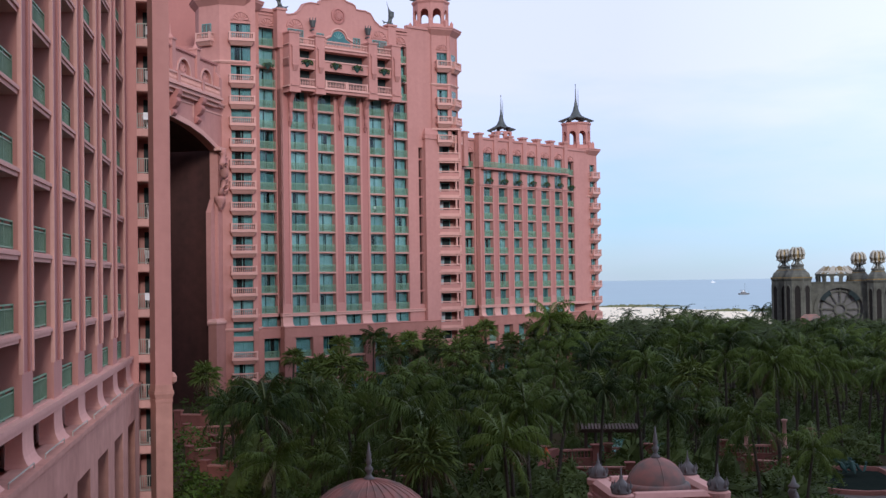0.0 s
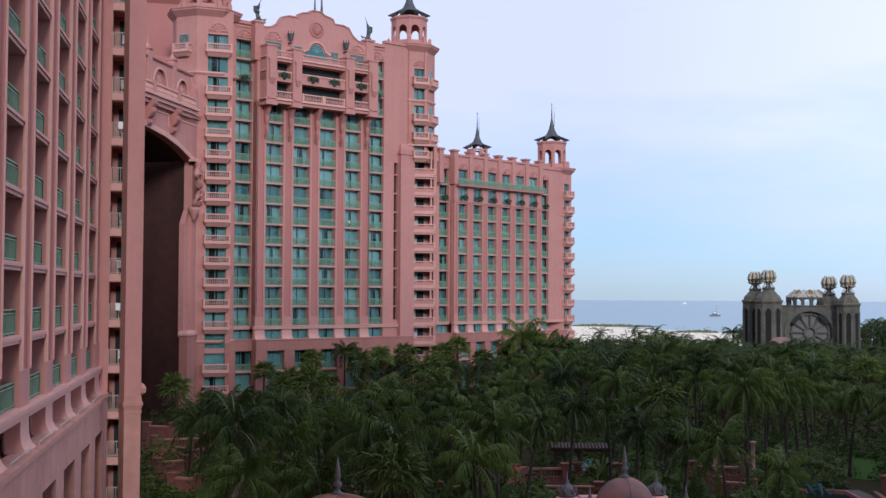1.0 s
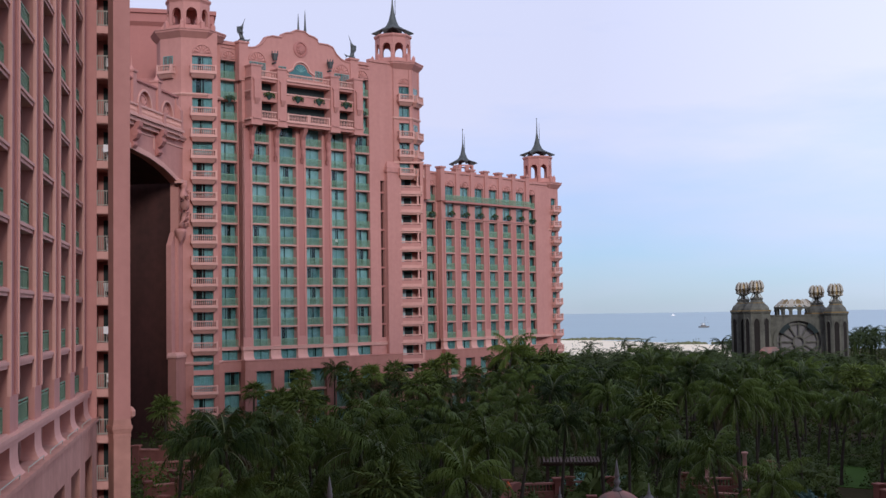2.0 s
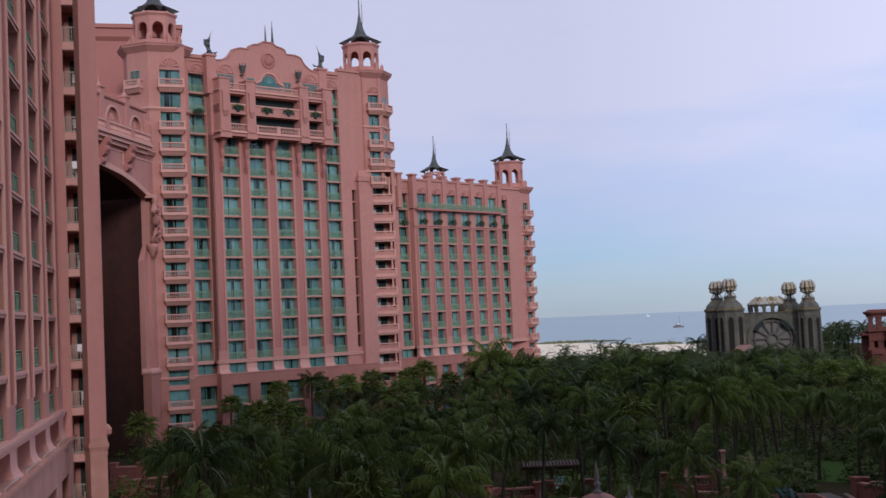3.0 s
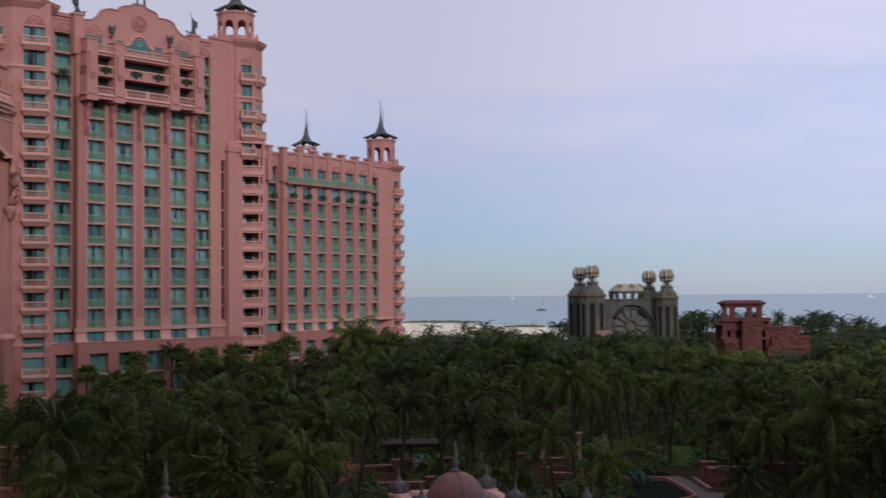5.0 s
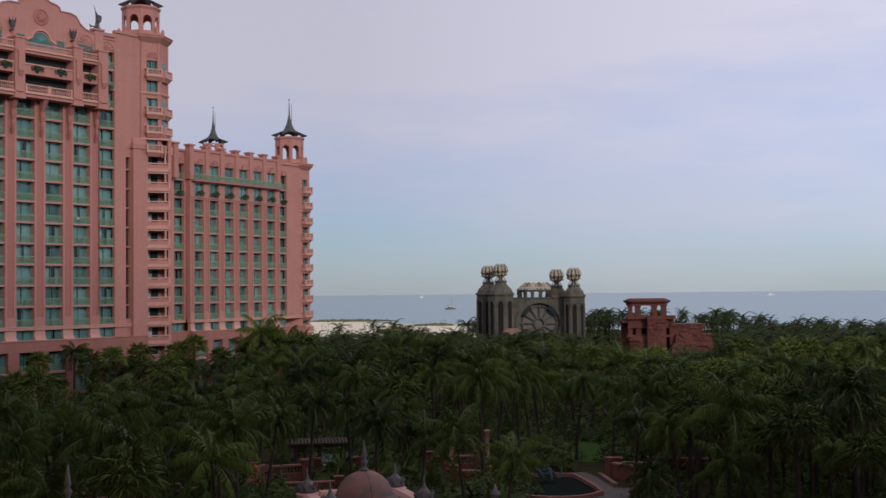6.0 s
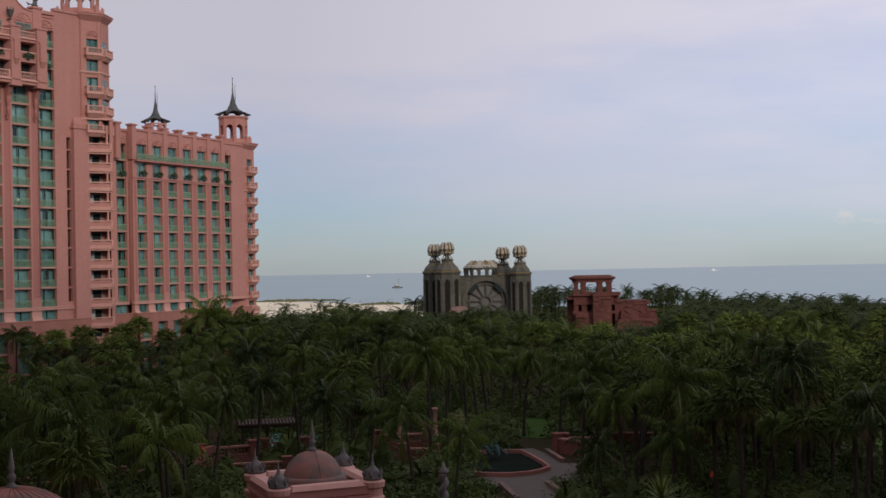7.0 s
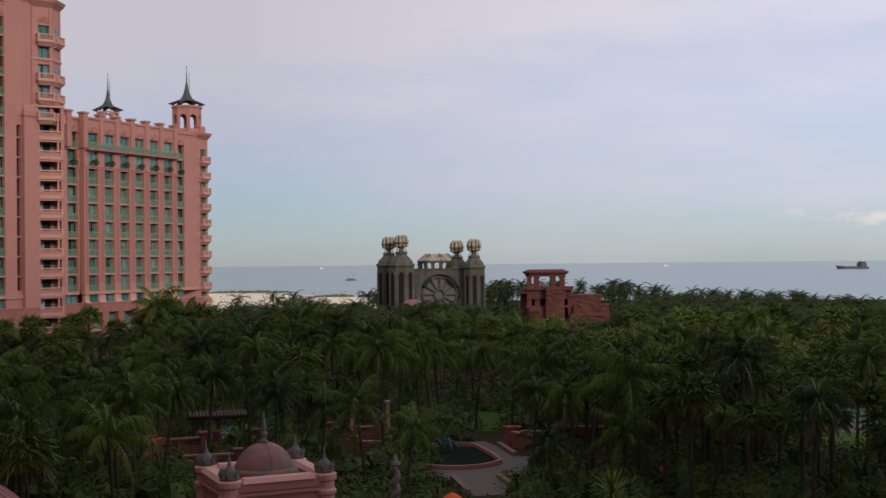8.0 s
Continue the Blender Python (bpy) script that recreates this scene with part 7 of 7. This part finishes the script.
def shrubs():
    """Leafy undergrowth between the trunks."""
    rng = random.Random(77)
    vs, fs = [], []
    light = Geo()
    made = 0
    while made < 2600:
        az = rng.uniform(-12.6, 44)
        d = math.sqrt(rng.uniform(76 ** 2, 160 ** 2)) if made % 2 else math.sqrt(rng.uniform(150 ** 2, 345 ** 2))
        if made % 8 == 0:
            az, d = rng.uniform(20.5, 30), rng.uniform(318, 345)
        x, y = polar(az, d)
        if not (free_spot(az, d, x, y) or 4.2 < az < 24.5 and 76 < d < 118):
            continue
        if 17.0 < az < 22.9 and 83 < d < 119 or 19.4 < az < 21.4 and d < 134 or 4.8 < az < 10 and 96 < d < 128 and rng.random() < 0.85 or az > 34.5 and 110 < d < 142:
            continue
        if 12.8 < az < 15 and 100 < d < 116 or 24.9 < az < 26.4 and 90 < d < 113:
            continue
        made += 1
        if az < 4 and 150 < d < 205 and rng.random() < 0.7:
            continue
        r, h = rng.uniform(1.3, 2.8), rng.choice([rng.uniform(0.5, 1.6), rng.uniform(0.7, 2.4), rng.uniform(0.7, 2.4), rng.uniform(2.0, 4.2)]) if d < 150 else rng.uniform(2, 5.0) if d < 316 or az > 27 else rng.uniform(5, 9)
        if az > 27 and d > 240:
            h = min(h, max(1.0, 15.0 - d * 0.034))
        bright = rng.random() < 0.1 and d < 150
        if made <= 6:
            az, d, r, h = ((17.2, 106, 1.8, 3.0), (17.9, 111, 1.9, 3.4), (18.6, 113, 1.6, 2.6), (19.3, 113, 1.2, 1.6), (16.8, 100, 1.7, 2.8), (23.6, 96, 1.2, 1.0))[made - 1]
            x, y = polar(az, d)
        n = (460 if d < 104 else 330 if d < 130 else 200 if d < 150 else 70) if made % 3 or d > 130 else 90
        if made % 3 == 0 and d < 130:
            # a clump of arching blades rises from every third shrub
            for i in range(46):
                a, e, ln = rng.uniform(0, 6.28), rng.uniform(0.35, 1.5), (h + r) * rng.uniform(0.35, 0.7)
                p, side = Vector((x + rng.gauss(0, 0.12), y + rng.gauss(0, 0.12), 0)), Vector((-math.sin(a), math.cos(a), 0))
                o = len(vs)
                for w in (0.05, 0.09, 0.08, 0.05, 0.01):
                    vs += [tuple(p - side * w), tuple(p + side * w)]
                    p = p + Vector((math.cos(a) * math.cos(e), math.sin(a) * math.cos(e), math.sin(e))) * ln / 4
                    e -= 0.34
                fs += [(o + 2 * k, o + 2 * k + 1, o + 2 * k + 3, o + 2 * k + 2) for k in range(4)]
        if d < 150 and not bright:
            o, rows_, cols_ = len(vs), (0.0, 0.35, 0.75, 1.15, 1.5), 9
            for e in rows_:
                for k in range(cols_):
                    a, q = 2 * math.pi * k / cols_, rng.uniform(0.45, 0.74)
                    vs.append((x + r * q * math.cos(a) * math.cos(e), y + r * q * math.sin(a) * math.cos(e), h * q * math.sin(e)))
            fs += [(o + j * cols_ + k, o + j * cols_ + (k + 1) % cols_, o + (j + 1) * cols_ + (k + 1) % cols_, o + (j + 1) * cols_ + k) for j in range(len(rows_) - 1) for k in range(cols_)]
        for i in range(n):
            a, e = rng.uniform(0, 6.28), math.asin(rng.uniform(-0.1, 1))
            q = rng.uniform(0.75, 1.05)
            c = Vector((x + r * q * math.cos(a) * math.cos(e), y + r * q * math.sin(a) * math.cos(e), h * q * max(0.05, math.sin(e))))
            s = rng.uniform(0.09, 0.18) * (1 if d < 150 else 2.2)
            u = Vector((rng.gauss(0, 1), rng.gauss(0, 1), rng.gauss(0, 0.5))).normalized() * s
            v = Vector((rng.gauss(0, 1), rng.gauss(0, 1), rng.gauss(0, 0.5))).normalized() * s * 0.55
            if bright:
                light.add([c - u, c + v, c + u, c - v], [(0, 1, 2, 3)])
                continue
            o = len(vs)
            vs += [tuple(c - u), tuple(c + v), tuple(c + u), tuple(c - v)]
            fs.append((o, o + 1, o + 2, o + 3))
    g = Geo()
    g.v, g.f = vs, fs
    tagged(part("undergrowth", g, LEAF), "dark leafy undergrowth beneath the palms", "shrubs", kind="stuff")
    for az, d, r, h in ((-12.3, 110, 2.6, 4.4), (-11.9, 118, 2.2, 3.4), (-11.0, 120, 2.0, 2.2), (-10.4, 132, 2.5, 3.0), (-12.3, 96, 2.2, 3.2), (-11.6, 100, 1.6, 1.6), (-12.2, 88, 2.0, 2.4), (-10.2, 98, 1.5, 1.4), (-11.4, 92, 1.6, 1.6), (-9.4, 92, 1.6, 1.8), (-10.4, 86, 1.6, 1.5)):
        x, y = polar(az, d)
        for i in range(420):
            a, e = rng.uniform(0, 6.28), math.asin(rng.uniform(-0.1, 1))
            q = rng.uniform(0.7, 1.05)
            c = Vector((x + r * q * math.cos(a) * math.cos(e), y + r * q * math.sin(a) * math.cos(e), h * q * max(0.05, math.sin(e))))
            u = Vector((rng.gauss(0, 1), rng.gauss(0, 1), rng.gauss(0, 0.5))).normalized() * rng.uniform(0.14, 0.28)
            v = Vector((rng.gauss(0, 1), rng.gauss(0, 1), rng.gauss(0, 0.5))).normalized() * 0.11
            light.add([c - u, c + v, c + u, c - v], [(0, 1, 2, 3)])
    bloom = Geo()
    for az, d, r, h in ((27.5, 236, 4.0, 5.6), (27.0, 240, 3.0, 5.2), (28.4, 232, 2.6, 4.8), (26.6, 244, 2.4, 4.6)):
        x, y = polar(az, d)
        for i in range(260):
            a, e = rng.uniform(0, 6.28), math.asin(rng.uniform(-0.1, 1))
            q = rng.uniform(0.7, 1.05)
            c = Vector((x + r * q * math.cos(a) * math.cos(e), y + r * q * math.sin(a) * math.cos(e), h * q * max(0.05, math.sin(e))))
            u = Vector((rng.gauss(0, 1), rng.gauss(0, 1), rng.gauss(0, 0.5))).normalized() * rng.uniform(0.2, 0.42)
            v = Vector((rng.gauss(0, 1), rng.gauss(0, 1), rng.gauss(0, 0.5))).normalized() * 0.2
            bloom.add([c - u, c + v, c + u, c - v], [(0, 1, 2, 3)])
    tagged(part("bougainvillea", bloom, BLOOM), "dark magenta flowering shrubs below the red ruin", "shrubs", kind="stuff")
    for k in range(46):
        x, y = rng.uniform(23.5, 28.6), rng.uniform(80, 88)
        if k % 3 == 0:
            x, y = rng.uniform(34.2, 39.5), rng.uniform(80, 87.5)
        r, h = rng.uniform(0.6, 1.3), rng.uniform(0.3, 1.1)
        for i in range(110):
            a, e = rng.uniform(0, 6.28), math.asin(rng.uniform(-0.1, 1))
            q = rng.uniform(0.7, 1.05)
            c = Vector((x + r * q * math.cos(a) * math.cos(e), y + r * q * math.sin(a) * math.cos(e), h * q * max(0.05, math.sin(e))))
            u = Vector((rng.gauss(0, 1), rng.gauss(0, 1), rng.gauss(0, 0.5))).normalized() * rng.uniform(0.08, 0.16)
            v = Vector((rng.gauss(0, 1), rng.gauss(0, 1), rng.gauss(0, 0.5))).normalized() * 0.07
            light.add([c - u, c + v, c + u, c - v], [(0, 1, 2, 3)])
    tagged(part("light_shrubs", light, BRIGHT_LEAF), "light green leafy shrubs among the palms", "shrubs", kind="stuff")


shrubs()


def yucca(az, d, tall, reach, seed):
    """A yucca: a short trunk and a stiff rosette of pale narrow blades."""
    rng = random.Random(seed)
    x, y = polar(az, d)
    t = thing("yucca", pose(x, y, 0), "pale green yucca with stiff narrow blades in a shrub bed", "yucca", "garden yuccas")
    part("trunk", Geo().tube([(0, 0, -0.2), (0.05, 0, tall * 0.5), (0, 0, tall)], [0.2, 0.16, 0.14], 8), BARK, t)
    g = Geo()
    for i in range(64):
        a, e = 2.399 * i + rng.uniform(-0.2, 0.2), 1.45 - 1.75 * i / 64 + rng.uniform(-0.12, 0.12)
        side = Vector((-math.sin(a), math.cos(a), 0)) * 0.05
        p, ln, pts = Vector((0, 0, tall)), reach * rng.uniform(0.8, 1.1), []
        for k in range(4):
            pts.append(p.copy())
            p = p + Vector((math.cos(a) * math.cos(e), math.sin(a) * math.cos(e), math.sin(e))) * ln / 3
            e -= 0.12
        vs = [q + side * w * sg for q, w in zip(pts, (0.8, 1.0, 0.75, 0.05)) for sg in (-1, 1)]
        g.add(vs, [(2 * k, 2 * k + 1, 2 * k + 3, 2 * k + 2) for k in range(3)])
    part("leaf_rosette", g, FAN_LEAF, t)


yucca(26.3, 73, 2.9, 1.7, 3)
yucca(27.1, 76, 2.2, 1.5, 4)
